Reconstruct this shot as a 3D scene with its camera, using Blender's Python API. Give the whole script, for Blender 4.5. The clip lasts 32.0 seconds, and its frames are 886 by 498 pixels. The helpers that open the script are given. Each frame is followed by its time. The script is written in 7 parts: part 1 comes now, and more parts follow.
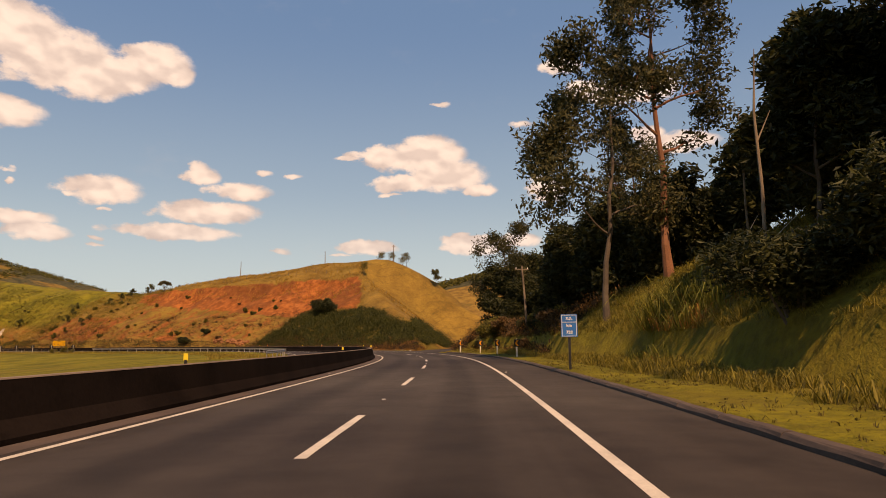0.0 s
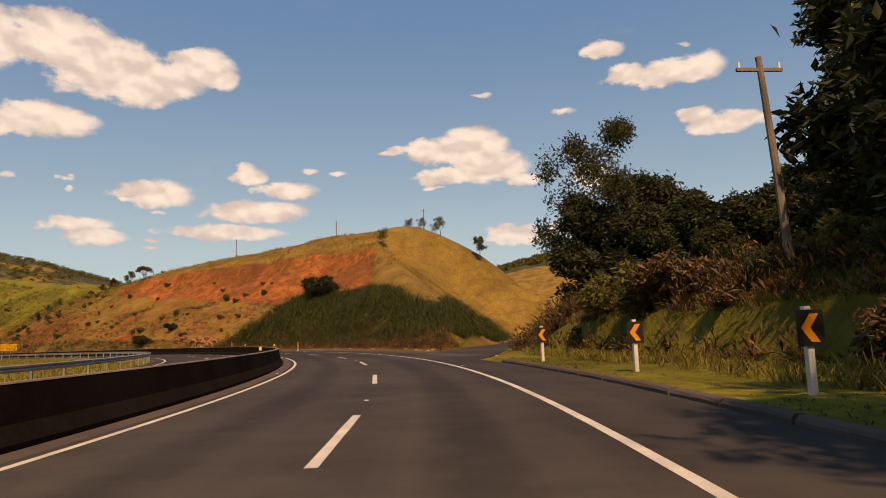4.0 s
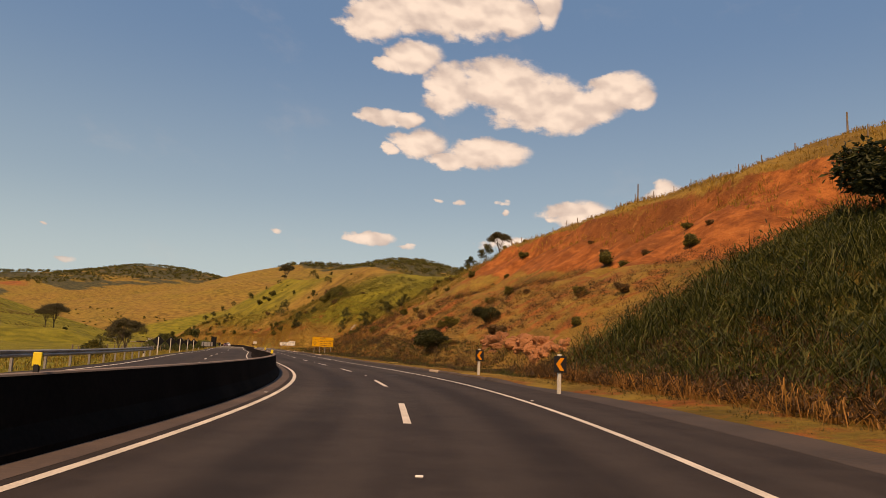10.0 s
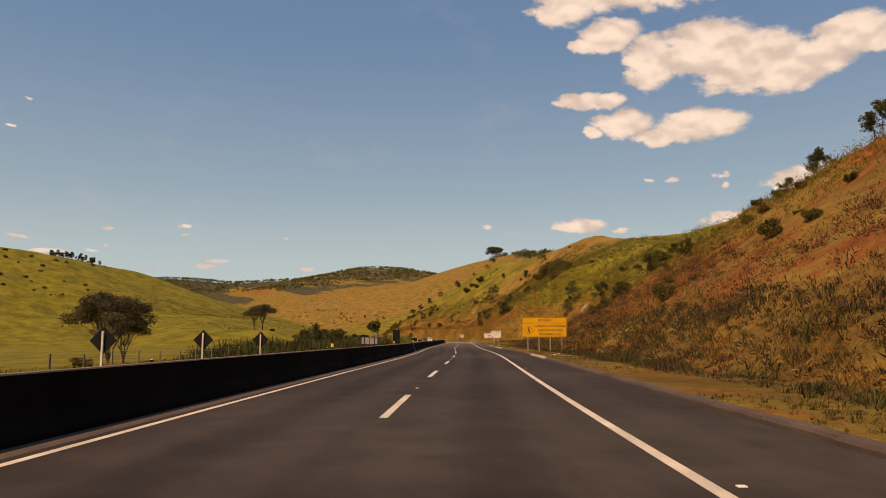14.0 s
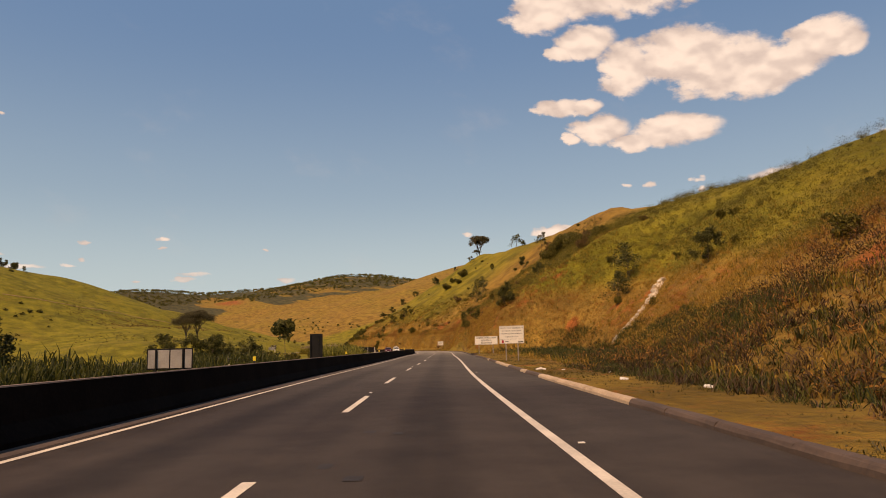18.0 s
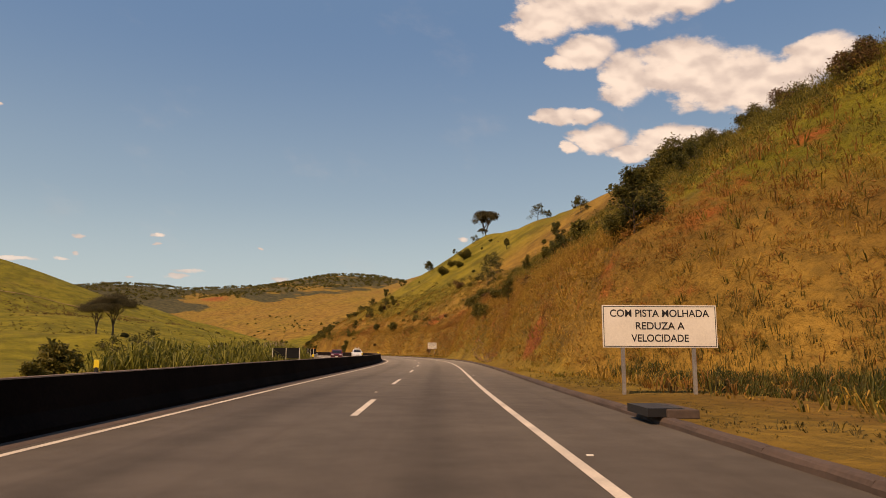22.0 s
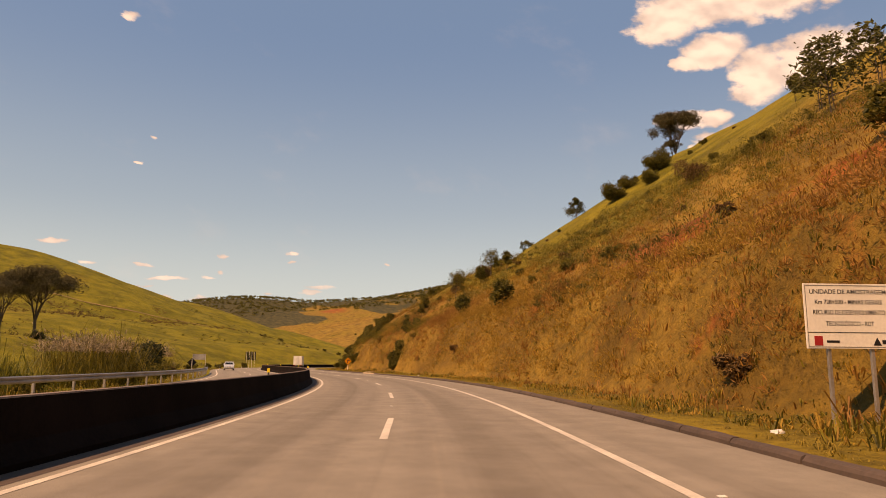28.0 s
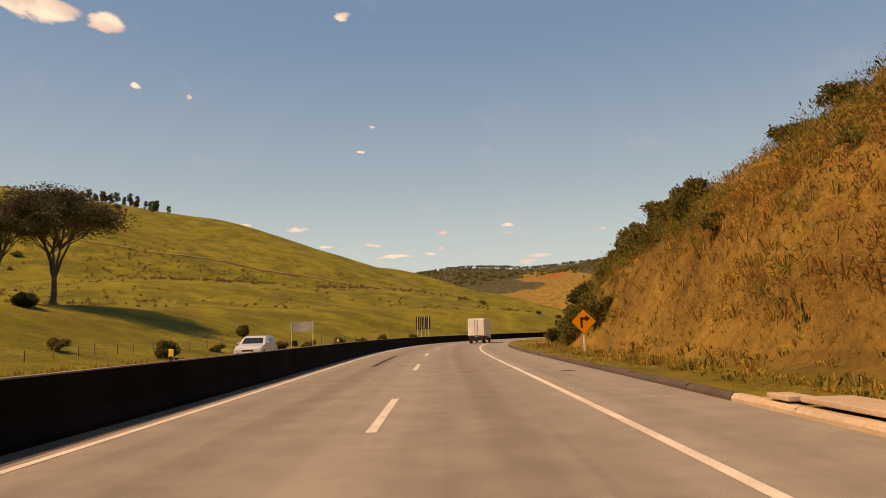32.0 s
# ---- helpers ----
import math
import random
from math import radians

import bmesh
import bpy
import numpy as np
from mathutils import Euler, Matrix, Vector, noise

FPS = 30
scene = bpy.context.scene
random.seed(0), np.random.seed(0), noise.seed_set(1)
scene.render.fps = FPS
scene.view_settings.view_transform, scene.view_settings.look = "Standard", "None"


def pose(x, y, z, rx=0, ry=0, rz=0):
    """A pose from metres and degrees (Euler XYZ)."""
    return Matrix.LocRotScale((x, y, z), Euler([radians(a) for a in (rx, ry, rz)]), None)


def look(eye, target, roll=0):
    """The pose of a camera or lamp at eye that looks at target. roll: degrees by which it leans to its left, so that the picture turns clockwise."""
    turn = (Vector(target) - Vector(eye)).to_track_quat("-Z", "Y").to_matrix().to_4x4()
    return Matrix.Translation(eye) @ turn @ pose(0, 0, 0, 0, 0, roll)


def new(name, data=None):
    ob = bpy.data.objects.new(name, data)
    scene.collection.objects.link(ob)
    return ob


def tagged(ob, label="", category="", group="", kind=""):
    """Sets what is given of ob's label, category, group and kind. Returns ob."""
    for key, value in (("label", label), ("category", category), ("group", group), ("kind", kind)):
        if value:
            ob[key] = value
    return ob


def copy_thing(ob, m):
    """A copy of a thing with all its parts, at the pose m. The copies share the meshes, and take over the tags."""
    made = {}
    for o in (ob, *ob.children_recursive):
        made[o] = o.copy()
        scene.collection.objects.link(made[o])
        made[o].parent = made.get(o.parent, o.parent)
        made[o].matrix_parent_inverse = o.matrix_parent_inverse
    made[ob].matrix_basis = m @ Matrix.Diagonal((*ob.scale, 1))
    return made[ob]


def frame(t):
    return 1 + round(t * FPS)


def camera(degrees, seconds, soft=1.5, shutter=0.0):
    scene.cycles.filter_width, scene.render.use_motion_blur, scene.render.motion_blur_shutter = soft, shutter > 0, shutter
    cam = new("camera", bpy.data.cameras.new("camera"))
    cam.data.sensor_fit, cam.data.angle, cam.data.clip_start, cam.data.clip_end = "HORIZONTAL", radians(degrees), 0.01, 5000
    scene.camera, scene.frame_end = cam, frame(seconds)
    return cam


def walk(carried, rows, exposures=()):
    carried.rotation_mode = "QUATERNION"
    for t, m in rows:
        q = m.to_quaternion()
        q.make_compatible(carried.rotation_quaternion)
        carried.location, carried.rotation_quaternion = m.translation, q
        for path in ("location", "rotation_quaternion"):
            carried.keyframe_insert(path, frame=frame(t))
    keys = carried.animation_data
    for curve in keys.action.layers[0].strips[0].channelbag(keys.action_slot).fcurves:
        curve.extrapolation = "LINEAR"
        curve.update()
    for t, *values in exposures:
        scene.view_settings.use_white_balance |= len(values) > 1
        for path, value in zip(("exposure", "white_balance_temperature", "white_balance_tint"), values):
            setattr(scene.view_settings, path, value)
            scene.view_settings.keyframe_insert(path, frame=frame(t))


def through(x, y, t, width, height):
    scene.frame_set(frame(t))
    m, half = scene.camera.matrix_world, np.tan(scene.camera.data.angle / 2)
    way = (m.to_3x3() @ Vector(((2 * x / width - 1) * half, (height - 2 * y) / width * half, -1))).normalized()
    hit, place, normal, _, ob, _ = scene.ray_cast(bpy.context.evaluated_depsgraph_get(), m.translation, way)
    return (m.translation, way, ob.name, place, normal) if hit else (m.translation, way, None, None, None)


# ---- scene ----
cam = camera(65.3, 32.0, soft=0.9)

# seconds, eye x, y, z, heading (left of +y), tilt, lean
PATH = [
    (0, -2.23, 71.83, 1.37, 4.89, 7.70, -0.60),
    (0.5, -2.67, 78.76, 1.37, 4.37, 7.44, -0.71),
    (1, -3.15, 85.73, 1.37, 4.83, 7.85, -0.19),
    (1.5, -3.70, 92.79, 1.37, 5.06, 7.82, 0.09),
    (2, -4.26, 99.95, 1.36, 5.41, 7.74, -0.33),
    (2.5, -4.81, 107.25, 1.36, 5.58, 7.07, -0.81),
    (4.5, -8.29, 137.00, 1.37, 10.59, 7.01, -1.67),
    (5, -9.65, 144.45, 1.37, 12.93, 6.51, -0.72),
    (5.5, -11.35, 151.82, 1.36, 16.27, 6.55, -0.40),
    (6, -13.46, 159.12, 1.36, 19.80, 7.63, 0.36),
    (6.5, -15.93, 166.33, 1.36, 23.24, 7.76, 1.86),
    (7, -18.65, 173.50, 1.37, 19.09, 9.06, 0.29),
    (7.5, -21.76, 180.59, 1.37, 24.09, 9.42, 0.29),
    (8, -25.37, 187.66, 1.37, 30.26, 9.08, 0.66),
    (8.5, -29.53, 194.61, 1.37, 32.01, 11.11, 1.11),
    (9, -34.13, 201.52, 1.36, 35.99, 10.44, 1.55),
    (9.5, -39.31, 208.29, 1.36, 40.59, 10.07, 1.74),
    (10, -44.96, 214.92, 1.37, 42.70, 8.49, 2.33),
    (10.5, -51.01, 221.38, 1.37, 47.43, 9.13, 1.68),
    (11, -57.48, 227.54, 1.37, 50.06, 9.42, 3.53),
    (11.5, -64.33, 233.40, 1.37, 53.52, 9.15, 4.31),
    (12, -71.58, 239.04, 1.37, 56.01, 8.25, 3.34),
    (12.5, -79.21, 244.47, 1.38, 57.89, 8.34, 2.41),
    (13, -87.16, 249.62, 1.38, 60.16, 8.75, 0.43),
    (13.5, -95.22, 254.60, 1.38, 60.27, 7.68, 0.04),
    (15.5, -126.64, 275.32, 1.37, 59.67, 7.22, -0.78),
    (16, -134.69, 280.34, 1.36, 59.10, 6.45, -1.53),
    (16.5, -142.82, 285.41, 1.36, 58.65, 6.88, -1.63),
    (17, -151.11, 290.54, 1.36, 58.43, 7.83, -2.03),
    (17.5, -159.61, 295.65, 1.37, 59.31, 6.81, -1.25),
    (18, -168.19, 300.81, 1.36, 58.57, 8.03, -1.46),
    (18.5, -176.78, 306.01, 1.36, 59.35, 8.62, -2.20),
    (19, -185.33, 311.33, 1.35, 59.51, 5.89, -1.68),
    (19.5, -194.13, 316.65, 1.35, 59.51, 6.82, -0.93),
    (20, -203.09, 322.09, 1.36, 60.08, 7.43, -1.00),
    (20.5, -212.24, 327.56, 1.36, 60.24, 8.12, -0.57),
    (21, -221.54, 333.01, 1.36, 60.64, 7.23, -0.13),
    (21.5, -230.87, 338.60, 1.37, 59.47, 7.52, 0.22),
    (22, -240.25, 344.34, 1.37, 58.18, 8.38, 0.22),
    (22.5, -249.72, 350.11, 1.36, 59.15, 8.26, 0.36),
    (23, -259.25, 355.81, 1.36, 59.51, 6.41, -0.57),
    (23.5, -268.69, 361.51, 1.36, 60.17, 7.26, -0.22),
    (24, -278.00, 367.13, 1.36, 60.18, 8.23, 0.20),
    (24.5, -287.30, 372.74, 1.36, 60.17, 7.39, 0.38),
    (25, -296.58, 378.31, 1.36, 60.38, 10.24, 0.15),
    (25.5, -305.91, 383.75, 1.36, 62.15, 8.29, -0.11),
    (27.5, -345.02, 401.92, 1.39, 66.83, 8.57, 0.05),
    (28, -354.83, 406.24, 1.39, 68.44, 9.43, 0.42),
    (28.5, -364.75, 410.19, 1.38, 72.87, 9.13, -0.42),
    (29, -374.84, 413.59, 1.38, 75.13, 7.44, 1.42),
    (29.5, -385.08, 416.57, 1.38, 78.97, 7.98, 1.15),
    (30, -395.41, 419.19, 1.37, 79.71, 9.07, 0.89),
    (30.5, -405.88, 421.45, 1.37, 82.47, 9.24, 0.71),
    (31, -416.38, 423.32, 1.37, 84.59, 9.05, 0.83),
    (31.5, -426.80, 424.74, 1.36, 85.75, 7.69, -0.55),
    (32, -437.25, 425.92, 1.36, 86.27, 6.90, -1.58),
]


def car_pose(x, y, z, heading, tilt, lean):
    h, p = radians(heading), radians(tilt)
    way = Vector((-math.sin(h) * math.cos(p), math.cos(h) * math.cos(p), math.sin(p)))
    return look((x, y, z), Vector((x, y, z)) + way * 10, lean)


walk(cam, [(t, car_pose(*row)) for t, *row in PATH], exposures=[(0.0, 0.06, 9000, 38), (4.0, 0.0, 8500, 33), (11.0, -0.06, 8900, 35), (13.5, -0.08, 8900, 35), (18.0, 0.0, 8700, 36), (22.0, -0.03, 8700, 35), (24.5, 0.05, 9400, 42), (28.0, 0.18, 10400, 43), (32.0, 0.14, 10000, 37)])
# ---- sky, sun ----
SUN_AZ, SUN_EL = 160.0, 52.0          # clockwise from +y
SUN_DIR = Vector((math.sin(radians(SUN_AZ)) * math.cos(radians(SUN_EL)),
                  math.cos(radians(SUN_AZ)) * math.cos(radians(SUN_EL)), math.sin(radians(SUN_EL))))
sun = new("sun", bpy.data.lights.new("sun", "SUN"))
sun.data.energy, sun.data.angle, sun.data.color = 4.8, radians(0.6), (1.0, 0.82, 0.56)
sun.matrix_world = look(SUN_DIR * 100, (0, 0, 0))

# fair-weather cumulus: azimuth clockwise from +y, elevation, half width, half height, in degrees
CLOUDS = [
    (-49.5, 26.6, 2.85, 1.7), (-45.7, 27.6, 3.87, 1.93), (-41.2, 27.5, 4.42, 2.09), (-37.2, 27.1, 2.47, 1.41), (-34.4, 28.0, 1.23, 1.66),
    (-46.0, 23.9, 2.65, 1.23), (-48.1, 23.1, 1.19, 0.66), (-42.9, 21.5, 2.18, 2.03), (-38.5, 22.0, 3.91, 2.04), (-35.5, 20.7, 4.4, 2.06),
    (-33.0, 19.4, 2.92, 1.28), (-30.6, 20.1, 2.91, 1.37), (-28.4, 21.2, 2.9, 1.35), (-26.5, 20.7, 1.2, 0.9), (-48.5, 19.0, 2.12, 0.62),
    (-49.9, 19.1, 0.93, 0.44), (-46.1, 18.9, 1.43, 0.54), (-45.1, 17.0, 2.38, 1.14), (-47.6, 16.4, 0.71, 0.54), (-39.3, 16.4, 3.62, 1.21),
]
CLOUDS += [
    (-42.6, 15.8, 1.92, 0.65), (-43.3, 12.6, 0.71, 0.32), (-41.4, 12.3, 0.81, 0.46), (-37.8, 12.4, 0.72, 0.42), (-56.6, 9.2, 0.86, 0.3),
    (-48.8, 9.1, 2.06, 0.54), (-45.7, 8.5, 0.93, 0.37), (-31.7, 11.7, 2.86, 1.03), (-33.8, 11.0, 0.95, 0.47), (-24.8, 13.4, 1.12, 0.77),
    (-36.9, 9.1, 2.37, 0.56), (-5.1, 15.5, 2.33, 0.94), (-11.3, 15.4, 2.95, 0.49), (-7.7, 15.6, 2.42, 0.58), (-31.4, 11.4, 2.63, 0.79),
    (-31.3, 10.1, 0.61, 0.32), (-24.4, 13.2, 1.32, 0.68), (-21.7, 12.1, 2.68, 0.7), (-24.1, 10.4, 4.15, 0.86), (-26.3, 8.7, 4.48, 0.59),
]
CLOUDS += [
    (-35.7, 8.2, 2.27, 0.67), (-31.8, 7.5, 1.0, 0.24), (-19.6, 13.7, 1.14, 0.49), (-17.3, 13.4, 1.02, 0.36), (-37.5, 11.7, 0.67, 0.33),
    (-12.7, 15.1, 1.65, 0.37), (-9.3, 15.2, 2.38, 1.01), (-6.0, 15.4, 2.87, 1.62), (-4.5, 13.8, 3.35, 1.3), (-1.7, 12.6, 1.43, 0.56),
    (-7.9, 13.1, 2.86, 0.7), (-9.3, 12.2, 1.42, 0.28), (-11.2, 7.8, 2.58, 0.56), (-13.5, 7.2, 1.62, 0.23), (-2.9, 8.4, 2.13, 0.56),
    (-18.3, 7.4, 1.36, 0.36), (3.5, 12.7, 1.32, 0.73), (-5.0, 19.5, 1.06, 0.36), (5.3, 22.2, 1.78, 0.66), (10.3, 19.8, 2.54, 1.0),
]
CLOUDS += [
    (12.5, 19.8, 2.27, 1.09), (7.1, 20.0, 1.75, 0.82), (1.9, 17.7, 1.5, 0.43), (14.6, 15.4, 3.01, 0.77), (12.3, 16.2, 1.24, 0.71),
    (3.9, 12.3, 1.56, 0.96), (-2.3, 7.8, 2.53, 0.64), (1.5, 8.3, 1.8, 0.58), (11.8, 21.7, 0.67, 0.31), (-41.3, 12.3, 0.79, 0.42),
    (-37.8, 12.6, 0.7, 0.36), (-31.8, 8.0, 0.87, 0.3), (-45.5, 8.6, 0.74, 0.33), (-4.8, 19.4, 1.04, 0.36), (-92.0, 5.7, 1.11, 0.26),
    (-90.3, 5.0, 0.76, 0.19), (-87.8, 4.9, 1.18, 0.31), (-86.5, 7.0, 0.56, 0.24), (-80.9, 8.1, 0.51, 0.17), (-79.1, 5.7, 1.3, 0.34),
]
CLOUDS += [
    (-73.1, 8.0, 0.41, 0.18), (-71.4, 5.7, 1.0, 0.36), (-82.6, 5.4, 0.5, 0.12), (-92.7, 15.0, 0.34, 0.18), (-117.2, 23.5, 2.5, 0.78),
    (-113.0, 23.2, 1.3, 0.64), (-94.5, 25.5, 1.18, 0.47), (-110.6, 19.2, 0.71, 0.36), (-107.0, 18.7, 0.57, 0.33), (-92.0, 16.9, 0.38, 0.23),
    (-102.5, 9.0, 0.8, 0.35), (-98.1, 8.6, 1.47, 0.27), (-95.8, 7.3, 0.83, 0.23), (-91.9, 7.3, 0.94, 0.23), (-86.2, 8.3, 0.66, 0.28),
    (-80.7, 8.7, 0.85, 0.28), (-90.2, 6.3, 2.35, 0.28), (-87.4, 6.6, 0.85, 0.19), (-78.5, 6.1, 1.86, 0.28),
]


class Nodes:
    """Short hand for building a node tree."""

    def __init__(self, tree):
        self.tree = tree

    def add(self, kind):
        return self.tree.nodes.new(kind)

    def put(self, socket, value):
        if isinstance(value, bpy.types.NodeSocket):
            self.tree.links.new(value, socket)
        elif value is not None:
            socket.default_value = value

    def attribute(self, name):
        node = self.add("ShaderNodeAttribute")
        node.attribute_name = name
        return node.outputs["Fac"]

    def math(self, op, a, b=None, c=None, clamp=False):
        node = self.add("ShaderNodeMath")
        node.operation, node.use_clamp = op, clamp
        for socket, value in zip(node.inputs, (a, b, c)):
            self.put(socket, value)
        return node.outputs[0]

    def mix(self, fac, a, b, blend="MIX"):
        node = self.add("ShaderNodeMix")
        node.data_type, node.blend_type = "RGBA", blend
        self.put(node.inputs[0], fac)
        for socket, value in ((node.inputs[6], a), (node.inputs[7], b)):
            self.put(socket, (*value, 1) if isinstance(value, tuple) and len(value) == 3 else value)
        return node.outputs[2]

    def noise(self, vector, scale, detail=4.0, rough=0.55, out=0):
        node = self.add("ShaderNodeTexNoise")
        self.put(node.inputs["Vector"], vector)
        node.inputs["Scale"].default_value, node.inputs["Detail"].default_value = scale, detail
        node.inputs["Roughness"].default_value = rough
        return node.outputs[out]

    def ramp(self, value, low, high):
        node = self.add("ShaderNodeMapRange")
        node.interpolation_type = "SMOOTHSTEP"
        for socket, v in zip(node.inputs, (value, low, high, 0.0, 1.0)):
            self.put(socket, v)
        return node.outputs[0]


def make_sky():
    world = bpy.data.worlds.new("sky")
    scene.world = world
    world.use_nodes = True
    n = Nodes(world.node_tree)
    world.node_tree.nodes.clear()
    sky = n.add("ShaderNodeTexSky")
    sky.sky_type, sky.sun_disc = "NISHITA", False
    sky.sun_elevation, sky.sun_rotation, sky.altitude = radians(SUN_EL), radians(SUN_AZ), 700.0
    sky.air_density, sky.dust_density, sky.ozone_density = 1.2, 1.2, 2.0
    way = n.add("ShaderNodeTexCoord").outputs["Generated"]
    xyz = n.add("ShaderNodeSeparateXYZ")
    n.put(xyz.inputs[0], way)
    x, y, z = xyz.outputs
    az = n.math("MULTIPLY", n.math("ARCTAN2", x, y), 180 / math.pi)
    el = n.math("MULTIPLY", n.math("ARCSINE", z), 180 / math.pi)
    wide = n.math("MULTIPLY", az, n.math("COSINE", n.math("ARCSINE", z)))
    flat = n.add("ShaderNodeCombineXYZ")
    n.put(flat.inputs[0], wide), n.put(flat.inputs[1], n.math("MULTIPLY", el, 1.5))
    lumps = n.noise(flat.outputs[0], 0.55, 8.0, 0.62)
    warp = n.add("ShaderNodeTexNoise")
    n.put(warp.inputs["Vector"], flat.outputs[0])
    warp.inputs["Scale"].default_value, warp.inputs["Detail"].default_value = 0.55, 4.0
    place_of = n.add("ShaderNodeCombineXYZ")
    n.put(place_of.inputs[0], az), n.put(place_of.inputs[1], el)
    bent = n.add("ShaderNodeVectorMath")
    bent.operation = "MULTIPLY_ADD"
    n.put(bent.inputs[0], warp.outputs["Color"])
    bent.inputs[1].default_value = (2.0, 1.0, 0.0)
    n.put(bent.inputs[2], place_of.outputs[0])
    least = None
    for a, e, w, h in CLOUDS:
        rel = n.add("ShaderNodeVectorMath")
        rel.operation = "MULTIPLY_ADD"
        n.put(rel.inputs[0], bent.outputs[0])
        w, h = w * (1.12 if h > 0.5 else 0.95), h * (1.18 if h > 0.5 else 0.85)
        rel.inputs[1].default_value = (1 / w, 1 / h, 0.0)
        rel.inputs[2].default_value = (-(a + 1.0) / w, -(e + 0.5) / h, 0.0)
        far = n.add("ShaderNodeVectorMath")
        far.operation = "DOT_PRODUCT"
        n.put(far.inputs[0], rel.outputs[0]), n.put(far.inputs[1], rel.outputs[0])
        size = far.outputs["Value"] if h > 0.55 else n.math("ADD", far.outputs["Value"], 0.42)
        least = size if least is None else n.math("MINIMUM", least, size)
    body = n.math("SUBTRACT", 1.0, least)
    dense = n.math("ADD", body, n.math("MULTIPLY", n.math("SUBTRACT", lumps, 0.5), 1.7))
    cover = n.math("MULTIPLY", n.ramp(dense, -0.05, 0.55), n.ramp(body, -1.1, 0.0))
    thin = n.math("MULTIPLY", n.ramp(n.noise(flat.outputs[0], 0.16, 6.0, 0.62), 0.55, 0.85), 0.10)
    cover = n.math("MULTIPLY", cover, n.math("ADD", 0.62, n.math("MULTIPLY", n.ramp(el, 3.0, 11.0), 0.38)))
    cover = n.math("MAXIMUM", cover, thin)
    above = n.add("ShaderNodeVectorMath")
    above.operation = "ADD"
    n.put(above.inputs[0], flat.outputs[0])
    above.inputs[1].default_value = (0.25, 0.9, 0.0)
    lit = n.math("SUBTRACT", n.noise(flat.outputs[0], 0.36, 2.5, 0.45), n.noise(above.outputs[0], 0.36, 2.5, 0.45))
    shade = n.math("ADD", n.math("MULTIPLY", n.ramp(lit, -0.16, 0.12), 0.6), n.math("MULTIPLY", n.ramp(dense, 0.0, 1.2), 0.45), clamp=True)
    puffs = n.mix(shade, (0.53, 0.54, 0.525), (0.91, 0.945, 0.86))
    tint = n.mix(n.ramp(el, 5.0, 27.0), (2.8, 5.6, 7.0), (0.95, 3.0, 5.7))
    blue = n.mix(0.7, sky.outputs[0], tint)
    blue = n.mix(n.math("MULTIPLY", n.ramp(el, 13.0, 1.0), 0.6), blue, (4.7, 7.5, 8.2))
    bright = n.mix(1.0, puffs, (SKY_CLOUD, SKY_CLOUD, SKY_CLOUD), "MULTIPLY")
    back = n.add("ShaderNodeBackground")
    n.put(back.inputs[0], n.mix(cover, blue, bright))
    back.inputs[1].default_value = SKY_STRENGTH
    out = n.add("ShaderNodeOutputWorld")
    n.put(out.inputs[0], back.outputs[0])


SKY_STRENGTH, SKY_CLOUD = 0.095, 9.6
make_sky()

# ---- materials ----
def material(name, rough=0.8, metal=0.0):
    m = bpy.data.materials.new(name)
    m.use_nodes = True
    n = Nodes(m.node_tree)
    b = m.node_tree.nodes["Principled BSDF"]
    b.inputs["Roughness"].default_value, b.inputs["Metallic"].default_value = rough, metal
    return m, n, b


def place(n):
    return n.add("ShaderNodeNewGeometry").outputs["Position"]


def relief(n, b, height, strength, distance):
    bump = n.add("ShaderNodeBump")
    bump.inputs["Strength"].default_value, bump.inputs["Distance"].default_value = strength, distance
    n.put(bump.inputs["Height"], height)
    n.put(b.inputs["Normal"], bump.outputs[0])


def plain(name, colour, rough=0.6, metal=0.0, vary=0.25, scale=3.0, bump=0.0):
    """Paint, metal, concrete, wood: one colour with stains at two scales."""
    m, n, b = material(name, rough, metal)
    p = place(n)
    big, fine = n.noise(p, scale * 0.25, 4), n.noise(p, scale * 6, 6)
    dark = tuple(c * (1 - vary) for c in colour)
    light = tuple(min(1, c * (1 + vary * 0.6)) for c in colour)
    k = n.math("ADD", n.math("MULTIPLY", big, 0.6), n.math("MULTIPLY", fine, 0.4))
    n.put(b.inputs["Base Color"], n.mix(n.ramp(k, 0.3, 0.7), dark, light))
    n.put(b.inputs["Roughness"], n.math("ADD", n.math("MULTIPLY", fine, 0.25), rough - 0.12))
    if bump:
        relief(n, b, fine, 0.5, bump)
    return m


def foliage(name, dark, light, through=0.25):
    m, n, b = material(name, 0.6)
    rnd = n.add("ShaderNodeNewGeometry").outputs["Random Per Island"]
    p = place(n)
    k = n.math("ADD", n.math("MULTIPLY", rnd, 0.40), n.math("ADD", n.math("MULTIPLY", n.noise(p, 0.5, 4), 0.55), n.math("MULTIPLY", n.noise(p, 2.2, 3), 0.45)))
    col = n.mix(n.ramp(k, 0.48, 0.92), dark, light)
    n.put(b.inputs["Base Color"], col)
    b.inputs["Specular IOR Level"].default_value = 0.25
    tr = n.add("ShaderNodeBsdfTranslucent")
    n.put(tr.inputs[0], col)
    mix = n.add("ShaderNodeMixShader")
    mix.inputs[0].default_value = through
    n.put(mix.inputs[1], b.outputs[0]), n.put(mix.inputs[2], tr.outputs[0])
    n.put(m.node_tree.nodes["Material Output"].inputs[0], mix.outputs[0])
    return m


